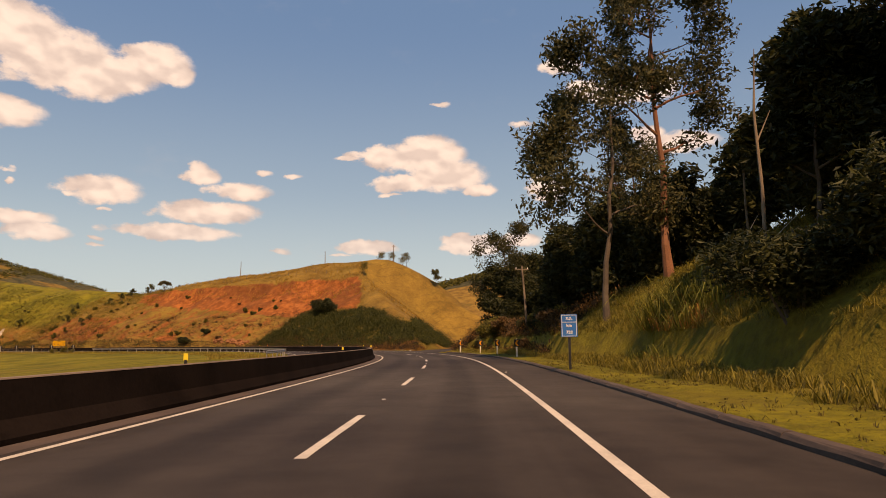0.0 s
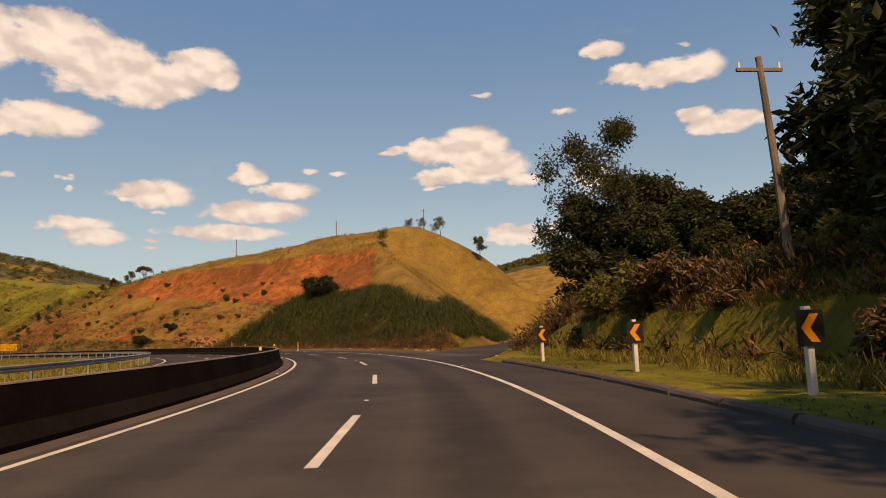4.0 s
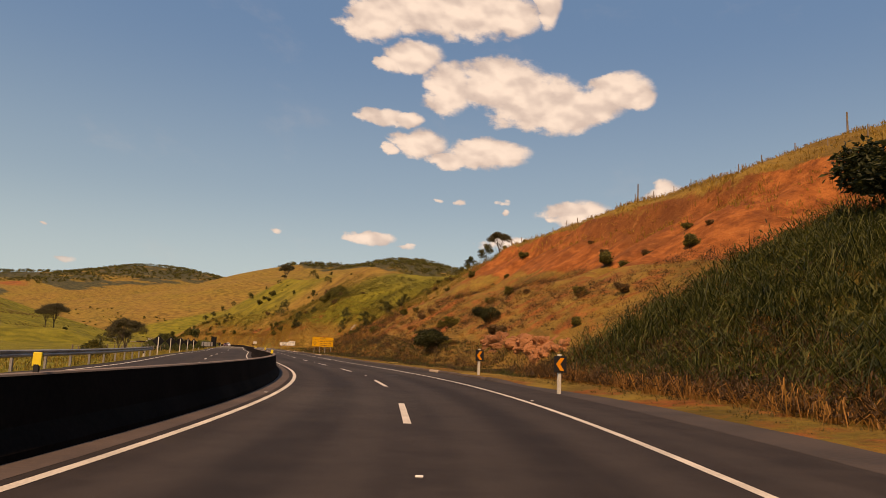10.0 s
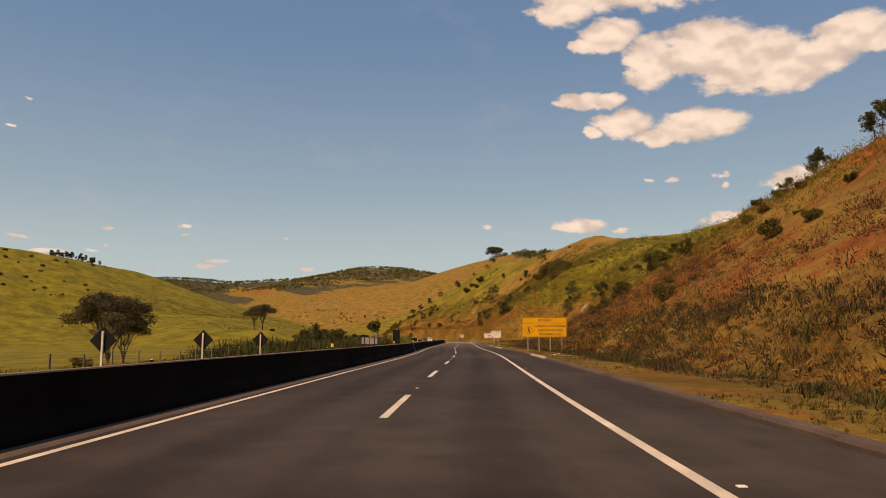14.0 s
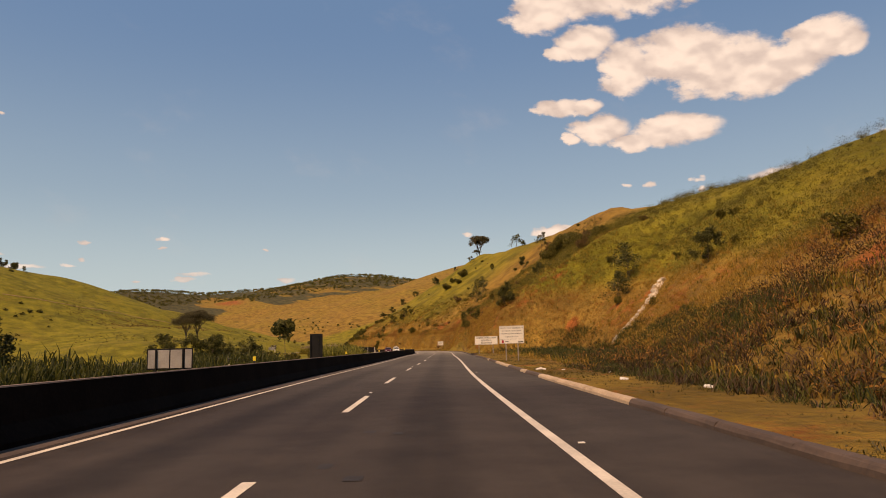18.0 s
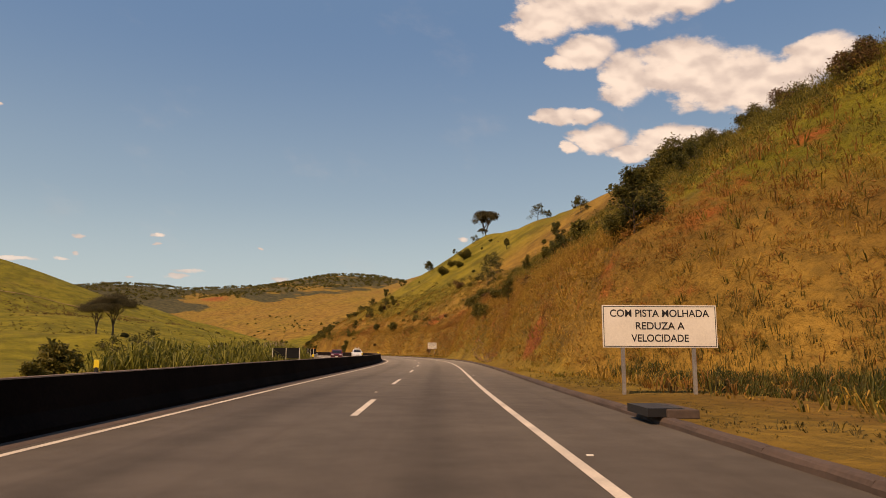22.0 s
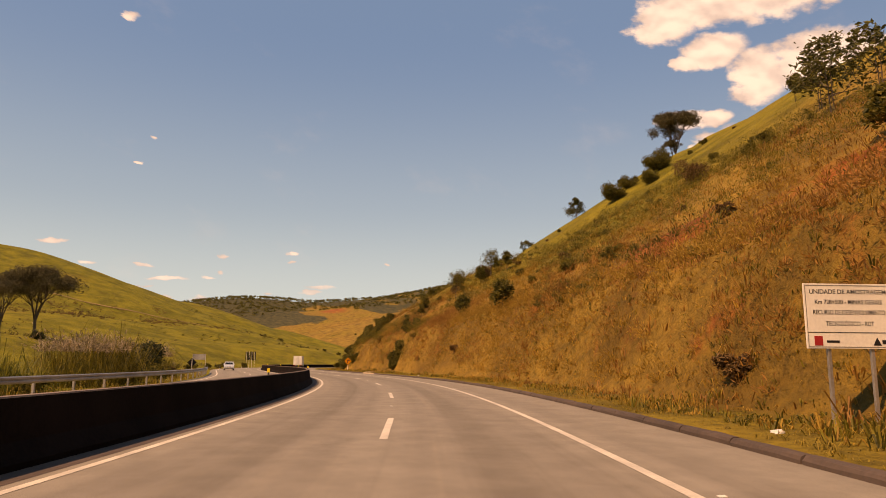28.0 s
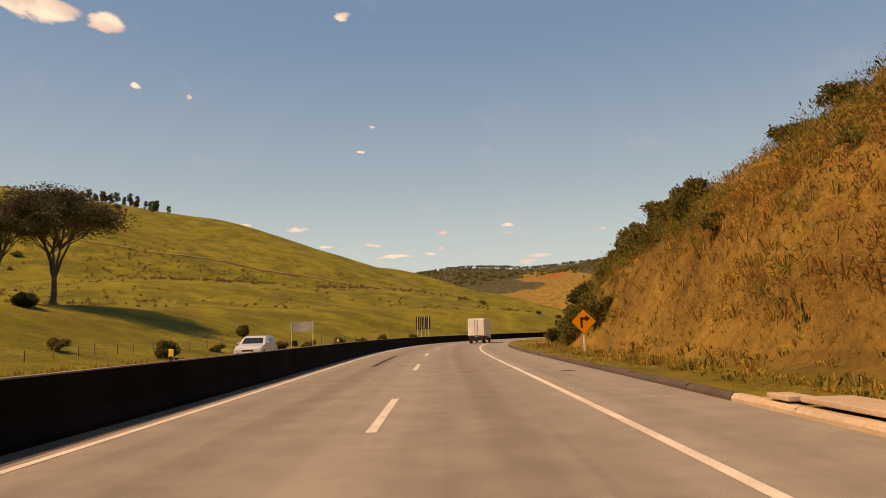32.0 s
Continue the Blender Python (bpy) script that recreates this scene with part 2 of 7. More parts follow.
def soil_and_grass(name):
    """Pasture, dry grass and bare red earth; the cover comes with the sheet as 'bare' and 'lush'."""
    m, n, b = material(name, 0.95)
    p = place(n)
    bare = n.attribute("bare")
    lush = n.attribute("lush")
    hazy = n.attribute("wooded")
    big, mid, fine = n.noise(p, 0.012, 5), n.noise(p, 0.11, 6, 0.65), n.noise(p, 2.2, 6, 0.7)
    tread = n.add("ShaderNodeTexWave")
    tread.wave_type, tread.bands_direction, tread.wave_profile = "BANDS", "Z", "SAW"
    n.put(tread.inputs["Vector"], p)
    tread.inputs["Scale"].default_value, tread.inputs["Distortion"].default_value = 0.11, 24.0
    tread.inputs["Detail"].default_value, tread.inputs["Detail Scale"].default_value = 3.0, 0.35
    dry = n.mix(n.ramp(mid, 0.3, 0.7), (0.150, 0.082, 0.020), (0.330, 0.195, 0.042))
    green = n.mix(n.ramp(mid, 0.3, 0.72), (0.105, 0.100, 0.010), (0.250, 0.212, 0.022))
    grass = n.mix(n.ramp(n.math("ADD", n.math("MULTIPLY", big, 0.7), n.math("MULTIPLY", lush, 0.8)), 0.25, 0.95), dry, green)
    grass = n.mix(n.math("MULTIPLY", n.ramp(fine, 0.38, 0.68), 0.42), grass, (0.050, 0.038, 0.012))
    grass = n.mix(n.math("MULTIPLY", n.ramp(tread.outputs[0], 0.70, 1.0), 0.26), grass, (0.075, 0.05, 0.018))
    grass = n.mix(n.math("MULTIPLY", n.ramp(n.noise(p, 0.035, 5, 0.7), 0.56, 0.72), 0.45), grass, (0.04, 0.05, 0.012))
    bushy = n.ramp(n.noise(p, 0.5, 5, 0.6), 0.56, 0.70)
    grass = n.mix(n.math("MULTIPLY", bushy, 0.28), grass, (0.045, 0.042, 0.012))
    grass = n.mix(n.math("MULTIPLY", n.ramp(n.noise(p, 0.022, 6, 0.68), 0.52, 0.70), 0.32), grass, (0.20, 0.115, 0.030))
    earth = n.mix(n.ramp(n.noise(p, 0.45, 7, 0.7), 0.3, 0.7), (0.18, 0.052, 0.014), (0.42, 0.140, 0.038))
    earth = n.mix(n.math("MULTIPLY", n.ramp(n.noise(p, 0.16, 5), 0.52, 0.74), 0.75), earth, (0.13, 0.045, 0.016))
    earth = n.mix(n.math("MULTIPLY", n.ramp(n.noise(p, 0.055, 4, 0.6), 0.46, 0.62), 0.7), earth, (0.15, 0.055, 0.018))
    drop = n.add("ShaderNodeVectorMath")
    drop.operation = "MULTIPLY"
    n.put(drop.inputs[0], p)
    drop.inputs[1].default_value = (1.0, 1.0, 0.16)
    wash = n.noise(drop.outputs[0], 0.7, 6, 0.65)
    earth = n.mix(n.math("MULTIPLY", n.ramp(wash, 0.48, 0.66), 0.6), earth, (0.115, 0.034, 0.012))
    earth = n.mix(n.math("MULTIPLY", n.ramp(wash, 0.40, 0.28), 0.5), earth, (0.52, 0.22, 0.075))
    edge = n.math("ADD", bare, n.math("MULTIPLY", n.math("SUBTRACT", n.noise(p, 0.28, 7, 0.72), 0.5), 1.5))
    col = n.mix(n.ramp(edge, 0.36, 0.64), grass, earth)
    woods = n.mix(n.ramp(n.noise(p, 0.09, 6, 0.7), 0.35, 0.65), (0.028, 0.031, 0.016), (0.090, 0.078, 0.034))
    wedge = n.math("ADD", hazy, n.math("MULTIPLY", n.math("SUBTRACT", n.noise(p, 0.010, 6, 0.65), 0.5), 1.6))
    col = n.mix(n.ramp(wedge, 0.42, 0.58), col, woods)
    n.put(b.inputs["Base Color"], col)
    b.inputs["Specular IOR Level"].default_value = 0.1
    relief(n, b, n.math("ADD", fine, n.math("MULTIPLY", mid, 2.0)), 0.9, 0.35)
    return m


def asphalt_stuff(name):
    """Asphalt painted dark for cloud shade and paler where sunlit, by the sheet's own 'pale'; worn wheel tracks along
    'across'.
    """
    m, n, b = material(name, 0.85)
    p = place(n)
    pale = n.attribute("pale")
    across = n.attribute("across")
    track = n.math("ABSOLUTE", n.math("SINE", n.math("MULTIPLY", across, math.pi / 1.85)))
    grit, mott, big = n.noise(p, 60, 3), n.noise(p, 0.9, 6, 0.65), n.noise(p, 0.07, 5)
    # dark tone carries the cloud shade, pale tone the sunlit stretch
    shaded_tone = n.mix(n.ramp(mott, 0.3, 0.7), (0.022, 0.016, 0.0125), (0.037, 0.0275, 0.0215))
    sunlit_tone = n.mix(n.ramp(mott, 0.3, 0.7), (0.216, 0.190, 0.148), (0.276, 0.244, 0.192))
    col = n.mix(n.math("ADD", pale, n.math("MULTIPLY", n.math("SUBTRACT", big, 0.5), 0.5), clamp=True), shaded_tone, sunlit_tone)
    col = n.mix(n.math("MULTIPLY", n.ramp(track, 0.55, 1.0), 0.16), col, (0.075, 0.060, 0.048))
    col = n.mix(n.math("MULTIPLY", n.ramp(n.noise(p, 0.35, 6, 0.7), 0.6, 0.76), 0.5), col, (0.55, 0.53, 0.51), "MULTIPLY")
    col = n.mix(n.math("MULTIPLY", n.ramp(grit, 0.35, 0.7), 0.25), col, (0.03, 0.026, 0.022))
    oil = n.ramp(n.math("ABSOLUTE", n.math("SUBTRACT", n.math("ABSOLUTE", across), 1.85)), 0.75, 0.1)
    col = n.mix(n.math("MULTIPLY", oil, 0.5), col, (0.50, 0.48, 0.46), "MULTIPLY")
    lane = n.add("ShaderNodeCombineXYZ")
    n.put(lane.inputs[0], n.math("MULTIPLY", across, 2.2)), n.put(lane.inputs[1], n.math("MULTIPLY", n.attribute("along"), 0.02))
    streak = n.noise(lane.outputs[0], 1.0, 5, 0.6)
    col = n.mix(n.math("MULTIPLY", n.ramp(streak, 0.5, 0.74), 0.45), col, (0.72, 0.70, 0.68), "MULTIPLY")
    col = n.mix(n.math("MULTIPLY", n.ramp(streak, 0.46, 0.3), 0.5), col, (1.18, 1.16, 1.12), "MULTIPLY")
    n.put(b.inputs["Base Color"], col)
    b.inputs["Specular IOR Level"].default_value = 0.18
    relief(n, b, grit, 0.35, 0.01)
    return m


GROUND = soil_and_grass("pasture_and_earth")
ASPHALT = asphalt_stuff("asphalt")
# near-black colour holds both the soot and the shade on the flanks
BARRIER = plain("sooty_shaded_concrete", (0.013, 0.009, 0.007), 0.95, vary=0.5, scale=2.0, bump=0.01)
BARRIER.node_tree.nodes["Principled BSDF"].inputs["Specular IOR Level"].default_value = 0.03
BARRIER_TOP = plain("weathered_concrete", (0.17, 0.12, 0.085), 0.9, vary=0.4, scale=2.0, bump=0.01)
SHOULDER = plain("dusty_worn_asphalt", (0.046, 0.031, 0.021), 0.95, vary=0.55, scale=1.2, bump=0.02)
LINE = plain("worn_line_paint", (0.55, 0.49, 0.39), 0.7, vary=0.3, scale=4.0)
KERB_DARK = plain("stained_kerb_concrete", (0.075, 0.05, 0.036), 0.9, vary=0.45, scale=2.0, bump=0.01)
KERB_PALE = plain("clean_kerb_concrete", (0.42, 0.31, 0.20), 0.9, vary=0.3, scale=2.0, bump=0.01)
STEEL = plain("galvanised_steel", (0.36, 0.33, 0.29), 0.5, 0.6, vary=0.35)
SIGN_BACK = plain("black_sign_back", (0.012, 0.012, 0.012), 0.6, vary=0.4)
SIGN_YELLOW = plain("yellow_sheeting", (0.72, 0.36, 0.02), 0.45, vary=0.12)
SIGN_ORANGE = plain("orange_sheeting", (0.75, 0.26, 0.02), 0.45, vary=0.12)
SIGN_BLUE = plain("blue_sheeting", (0.02, 0.13, 0.36), 0.45, vary=0.12)
SIGN_WHITE = plain("white_sheeting", (0.72, 0.68, 0.58), 0.5, vary=0.15)
SIGN_RED = plain("red_sheeting", (0.35, 0.02, 0.02), 0.5, vary=0.1)
for sheet in (SIGN_BACK, SIGN_BLUE, SIGN_YELLOW, SIGN_ORANGE):
    sheet.node_tree.nodes["Principled BSDF"].inputs["Specular IOR Level"].default_value = 0.12
BLACK = plain("black_paint", (0.012, 0.011, 0.010), 0.5, vary=0.3)
POST_WHITE = plain("white_post_paint", (0.62, 0.57, 0.46), 0.7, vary=0.3)
REFLECT_YELLOW = plain("yellow_plastic", (0.75, 0.55, 0.03), 0.5, vary=0.1)
WOOD = plain("weathered_timber", (0.20, 0.15, 0.10), 0.9, vary=0.5)
BARK_RED = plain("smooth_red_bark", (0.23, 0.095, 0.045), 0.85, vary=0.45, scale=1.5, bump=0.02)
BARK = plain("grey_brown_bark", (0.10, 0.075, 0.052), 0.9, vary=0.5, scale=2.0, bump=0.02)
GREY_STONE = plain("brown_grey_rubble", (0.17, 0.10, 0.05), 0.9, vary=0.5, scale=2.0, bump=0.03)
STONE = plain("pale_rubble", (0.50, 0.42, 0.32), 0.9, vary=0.4, scale=2.0, bump=0.03)
ROCK_PINK = plain("reddish_decayed_rock", (0.27, 0.105, 0.036), 0.9, vary=0.4, scale=0.6, bump=0.1)
TRACK = plain("trodden_earth", (0.24, 0.15, 0.06), 0.95, vary=0.4, scale=0.8)
LITTER = plain("pale_litter", (0.60, 0.56, 0.50), 0.7, vary=0.2)
LEAF_DARK = foliage("dark_leaves", (0.018, 0.024, 0.009), (0.066, 0.068, 0.018), 0.3)
LEAF_EUC = foliage("eucalypt_leaves", (0.030, 0.036, 0.015), (0.125, 0.112, 0.040), 0.4)
LEAF_TREE = foliage("broad_leaves", (0.040, 0.046, 0.014), (0.150, 0.140, 0.034), 0.4)
LEAF_THIN = foliage("thin_greyish_leaves", (0.050, 0.042, 0.020), (0.135, 0.115, 0.048), 0.3)
LEAF_BUSH = foliage("scrub_leaves", (0.055, 0.056, 0.013), (0.20, 0.165, 0.032), 0.4)
LEAF_BROWN = foliage("dry_scrub_leaves", (0.070, 0.040, 0.016), (0.20, 0.115, 0.04), 0.2)
LEAF_PLUME = foliage("pale_plumes", (0.16, 0.12, 0.065), (0.46, 0.36, 0.22), 0.4)
CANE = foliage("tall_green_grass", (0.018, 0.027, 0.006), (0.105, 0.106, 0.020), 0.38)
STRAW = foliage("dry_grass", (0.25, 0.140, 0.025), (0.47, 0.285, 0.052), 0.45)
RUSSET = foliage("russet_grass", (0.20, 0.092, 0.022), (0.40, 0.195, 0.046), 0.45)
TURF = foliage("verge_grass", (0.15, 0.105, 0.018), (0.38, 0.265, 0.044), 0.4)
# darker copy of the verge grass, cloud shade put into its colour
SHADED_TURF = foliage("cloud_shaded_grass", (0.050, 0.040, 0.010), (0.150, 0.108, 0.022), 0.3)
OLIVE = foliage("olive_weeds", (0.075, 0.066, 0.012), (0.26, 0.205, 0.030), 0.4)
BROWN_WEED = foliage("brown_weeds", (0.028, 0.016, 0.007), (0.105, 0.056, 0.020), 0.2)
BRIGHT_CANE = foliage("pale_green_cane", (0.070, 0.075, 0.012), (0.26, 0.24, 0.040), 0.4)
RUBBER = plain("tyre_rubber_marks", (0.016, 0.013, 0.012), 0.9, vary=0.5, scale=2.0)

# ---- the road's line and the lie of the land ----
LINE_POINTS = [
    (1.9, -38.3), (-0.4, 1.6), (-2.6, 41.5), (-4.0, 66.5), (-4.9, 84.5), (-6.0, 102.4), (-7.5, 120.4), (-9.8, 138.3),
    (-13.8, 155.8), (-19.5, 172.9), (-27.2, 189.2), (-36.7, 204.5), (-48.0, 218.5), (-61.0, 231.1), (-75.6, 241.7), (-91.1, 250.9),
    (-106.6, 260.1), (-121.8, 269.6), (-137.0, 279.3), (-152.2, 289.0), (-167.6, 298.2), (-183.2, 307.3), (-198.6, 316.5), (-213.9, 326.0),
    (-229.3, 335.5), (-244.6, 344.8), (-260.1, 354.0), (-275.4, 363.5), (-290.7, 373.0), (-306.2, 382.2), (-321.9, 391.0), (-338.3, 398.6),
    (-355.0, 405.5), (-371.9, 411.7), (-389.1, 417.0), (-406.6, 421.2), (-424.5, 423.8), (-442.4, 425.2), (-460.4, 426.3), (-478.4, 427.3),
    (-495.4, 428.7), (-523.1, 433.3), (-549.3, 443.6), (-572.4, 459.7), (-592.0, 479.9), (-608.9, 502.3), (-623.7, 526.2), (-636.7, 551.0),
    (-649.0, 576.2), (-655.5, 589.7),
]


def road_line(points, step=1.0):
    c = np.array(points)
    s = np.r_[0, np.cumsum(np.hypot(*np.diff(c, axis=0).T))]
    m = np.empty_like(c)
    m[1:-1] = (c[2:] - c[:-2]) / (s[2:] - s[:-2])[:, None]
    m[0], m[-1] = (c[1] - c[0]) / s[1], (c[-1] - c[-2]) / (s[-1] - s[-2])
    u = np.arange(0, s[-1], step)
    k = np.clip(np.searchsorted(s, u, side="right") - 1, 0, len(s) - 2)
    h = s[k + 1] - s[k]
    x = (u - s[k]) / h
    p = ((2 * x**3 - 3 * x**2 + 1)[:, None] * c[k] + ((x**3 - 2 * x**2 + x) * h)[:, None] * m[k]
         + (3 * x**2 - 2 * x**3)[:, None] * c[k + 1] + ((x**3 - x**2) * h)[:, None] * m[k + 1])
    for _ in range(10):
        q = p.copy()
        q[5:-5] = sum(p[5 + i:len(p) - 5 + i] for i in range(-5, 6)) / 11
        p = q
    return p


AXIS = road_line(LINE_POINTS)
WAY = np.gradient(AXIS, axis=0)
WAY /= np.linalg.norm(WAY, axis=1)[:, None]
ALONG = np.r_[0, np.cumsum(np.hypot(*np.diff(AXIS, axis=0).T))]
END = float(ALONG[-1])


def on_road(s, n, z=0.0):
    """World point at s metres along the dashed line and n metres to its right."""
    s = np.asarray(s, float)
    x, y = np.interp(s, ALONG, AXIS[:, 0]), np.interp(s, ALONG, AXIS[:, 1])
    wx, wy = np.interp(s, ALONG, WAY[:, 0]), np.interp(s, ALONG, WAY[:, 1])
    return np.stack([x + n * wy, y - n * wx, np.broadcast_to(np.asarray(z, float), x.shape)], -1)


def heading(s):
    """Turn about z that lays a thing's +y along the road."""
    wx, wy = np.interp(s, ALONG, WAY[:, 0]), np.interp(s, ALONG, WAY[:, 1])
    return math.degrees(math.atan2(-wx, wy))


def road_coords(x, y):
    x, y = np.ravel(x), np.ravel(y)
    s, n = np.empty(len(x)), np.empty(len(x))
    coarse = np.arange(0, len(AXIS), 4)
    for a in range(0, len(x), 20000):
        cut = slice(a, a + 20000)
        d2 = (x[cut, None] - AXIS[None, coarse, 0]) ** 2 + (y[cut, None] - AXIS[None, coarse, 1]) ** 2
        k = coarse[d2.argmin(1)]
        best = np.full(len(k), 1e18)
        pick = k.copy()
        for off in range(-4, 5):
            j = np.clip(k + off, 0, len(AXIS) - 1)
            d = (x[cut] - AXIS[j, 0]) ** 2 + (y[cut] - AXIS[j, 1]) ** 2
            better = d < best
            best, pick = np.where(better, d, best), np.where(better, j, pick)
        dx, dy = x[cut] - AXIS[pick, 0], y[cut] - AXIS[pick, 1]
        s[cut] = ALONG[pick] + dx * WAY[pick, 0] + dy * WAY[pick, 1]
        n[cut] = dx * WAY[pick, 1] - dy * WAY[pick, 0]
        end = (pick == 0) | (pick == len(AXIS) - 1)
        n[cut] = np.where(end, np.sign(n[cut]) * np.sqrt(best), n[cut])
        s[cut] = np.where(end, ALONG[pick], s[cut])
    return s, n


LATTICE = np.random.RandomState(7).rand(256, 256)


def lumps(x, y, size):
    """Smooth random heights, -0.5 to 0.5, of that grain."""
    u, v = np.asarray(x) / size, np.asarray(y) / size
    i, j = np.floor(u).astype(int), np.floor(v).astype(int)
    f, g = u - i, v - j
    f, g = f * f * (3 - 2 * f), g * g * (3 - 2 * g)
    at = lambda a, b: LATTICE[a % 256, b % 256]
    return (at(i, j) * (1 - f) + at(i + 1, j) * f) * (1 - g) + (at(i, j + 1) * (1 - f) + at(i + 1, j + 1) * f) * g - 0.5


def step(v, low, high):
    t = np.clip((v - low) / (high - low), 0, 1)
    return t * t * (3 - 2 * t)


def ridge(x, y, crest, slope, round_off):
    """A hill along a crest line: its height above the plain at each place."""
    best = np.full(np.shape(x), -1e4)
    for (ax, ay, az), (bx, by, bz) in zip(crest[:-1], crest[1:]):
        lx, ly = bx - ax, by - ay
        t = np.clip(((x - ax) * lx + (y - ay) * ly) / (lx * lx + ly * ly), 0, 1)
        d = np.hypot(x - ax - t * lx, y - ay - t * ly)
        best = np.maximum(best, az + t * (bz - az) - slope * (np.sqrt(d * d + round_off**2) - round_off))
    return best


FAR_HILLS = [
    ([(-3050, -700, 150), (-2983, 421, 172), (-2961, 681, 236), (-2923, 899, 228), (-2871, 1104, 238), (-2784, 1355, 264),
      (-2730, 1480, 296), (-2648, 1643, 268), (-2500, 1900, 230), (-2300, 2200, 250)], 0.24, 130),
    ([(-1700, 1750, 230), (-1500, 1650, 236), (-1365, 1494, 240), (-1437, 1418, 214), (-1525, 1310, 216)], 0.34, 80),
    ([(-1265, 1375, 214), (-1176, 1461, 200), (-1011, 1593, 142)], 0.34, 70),
    ([(-1472, 656, 14), (-1433, 784, 82), (-1382, 905, 108), (-1300, 1080, 150), (-1200, 1300, 170)], 0.30, 70),
    ([(-60, 980, 60), (-22, 900, 78), (26, 880, 86), (91, 870, 70), (260, 860, 90)], 0.34, 40),
    ([(-697, -24, 80), (-747, 127, 76), (-769, 240, 73), (-807, 273, 72), (-821, 314, 67), (-852, 357, 55), (-867, 410, 42), (-865, 469, 26), (-807, 512, 8)], 0.40, 30),
    ([(-300, -900, 120), (-700, -700, 150), (-1000, -500, 150)], 0.25, 80),
    ([(600, -400, 90), (700, 300, 110), (500, 800, 100)], 0.25, 80),
]

# stations along the road: s, toe of the slope n, its rise per metre, height of the break, n of the top, height of the top, steep foot
SLOPES = [
    (-50, 12.0, 0.50, 14.0, 70, 26.0, 0), (225, 12.0, 0.50, 14.0, 70, 26.0, 0), (255, 12.0, 0.54, 20.0, 70, 30.0, 0), (290, 11.5, 0.57, 24.0, 80, 31.5, 0),
    (330, 11.0, 0.66, 25.0, 75, 30.5, 0), (390, 10.0, 0.72, 23.5, 70, 27.0, 0), (435, 10.5, 0.60, 18.5, 60, 23.0, 0), (455, 14.0, 0.57, 18.5, 62, 24.5, 0), (480, 18.5, 0.60, 19.5, 63, 28.0, 0),
    (502, 22.3, 0.95, 19.0, 66, 28.5, 0), (520, 18.0, 0.80, 20.0, 69, 29.5, 0),
]
SLOPES += [
    (535, 9.0, 0.66, 20.5, 70, 31.0, 7.5), (556, 7.2, 0.72, 22.0, 70, 34.0, 7.0), (612, 7.2, 0.74, 25.0, 72, 43.0, 7.0), (630, 9.4, 0.74, 24.0, 72, 45.5, 6.5), (650, 9.8, 0.72, 23.0, 73, 48.0, 5.5),
    (700, 9.0, 0.66, 20.0, 75, 48.0, 6.0), (745, 9.8, 0.62, 18.5, 80, 50.5, 5.5), (800, 12.0, 0.62, 16.0, 98, 57.0, 0), (850, 12.0, 0.55, 14.0, 100, 52.0, 0), (1100, 12.0, 0.45, 14.0, 90, 40.0, 0),
]
STATION = np.array(SLOPES, float)


SIDE_Y = [166, 180, 186, 188.5, 204, 210, 217, 290]
SIDE_LEFT = [-19.0, -24.0, -26.0, -16.8, -16.6, -15.7, -14.6, -14.2]


def side_road(x, y, edge=0.8):
    """Whether a place lies on the side road and its mouth."""
    return (y > 167) & (y < 288) & (x < -11.0 + edge) & (x > np.interp(y, SIDE_Y, SIDE_LEFT) - edge)


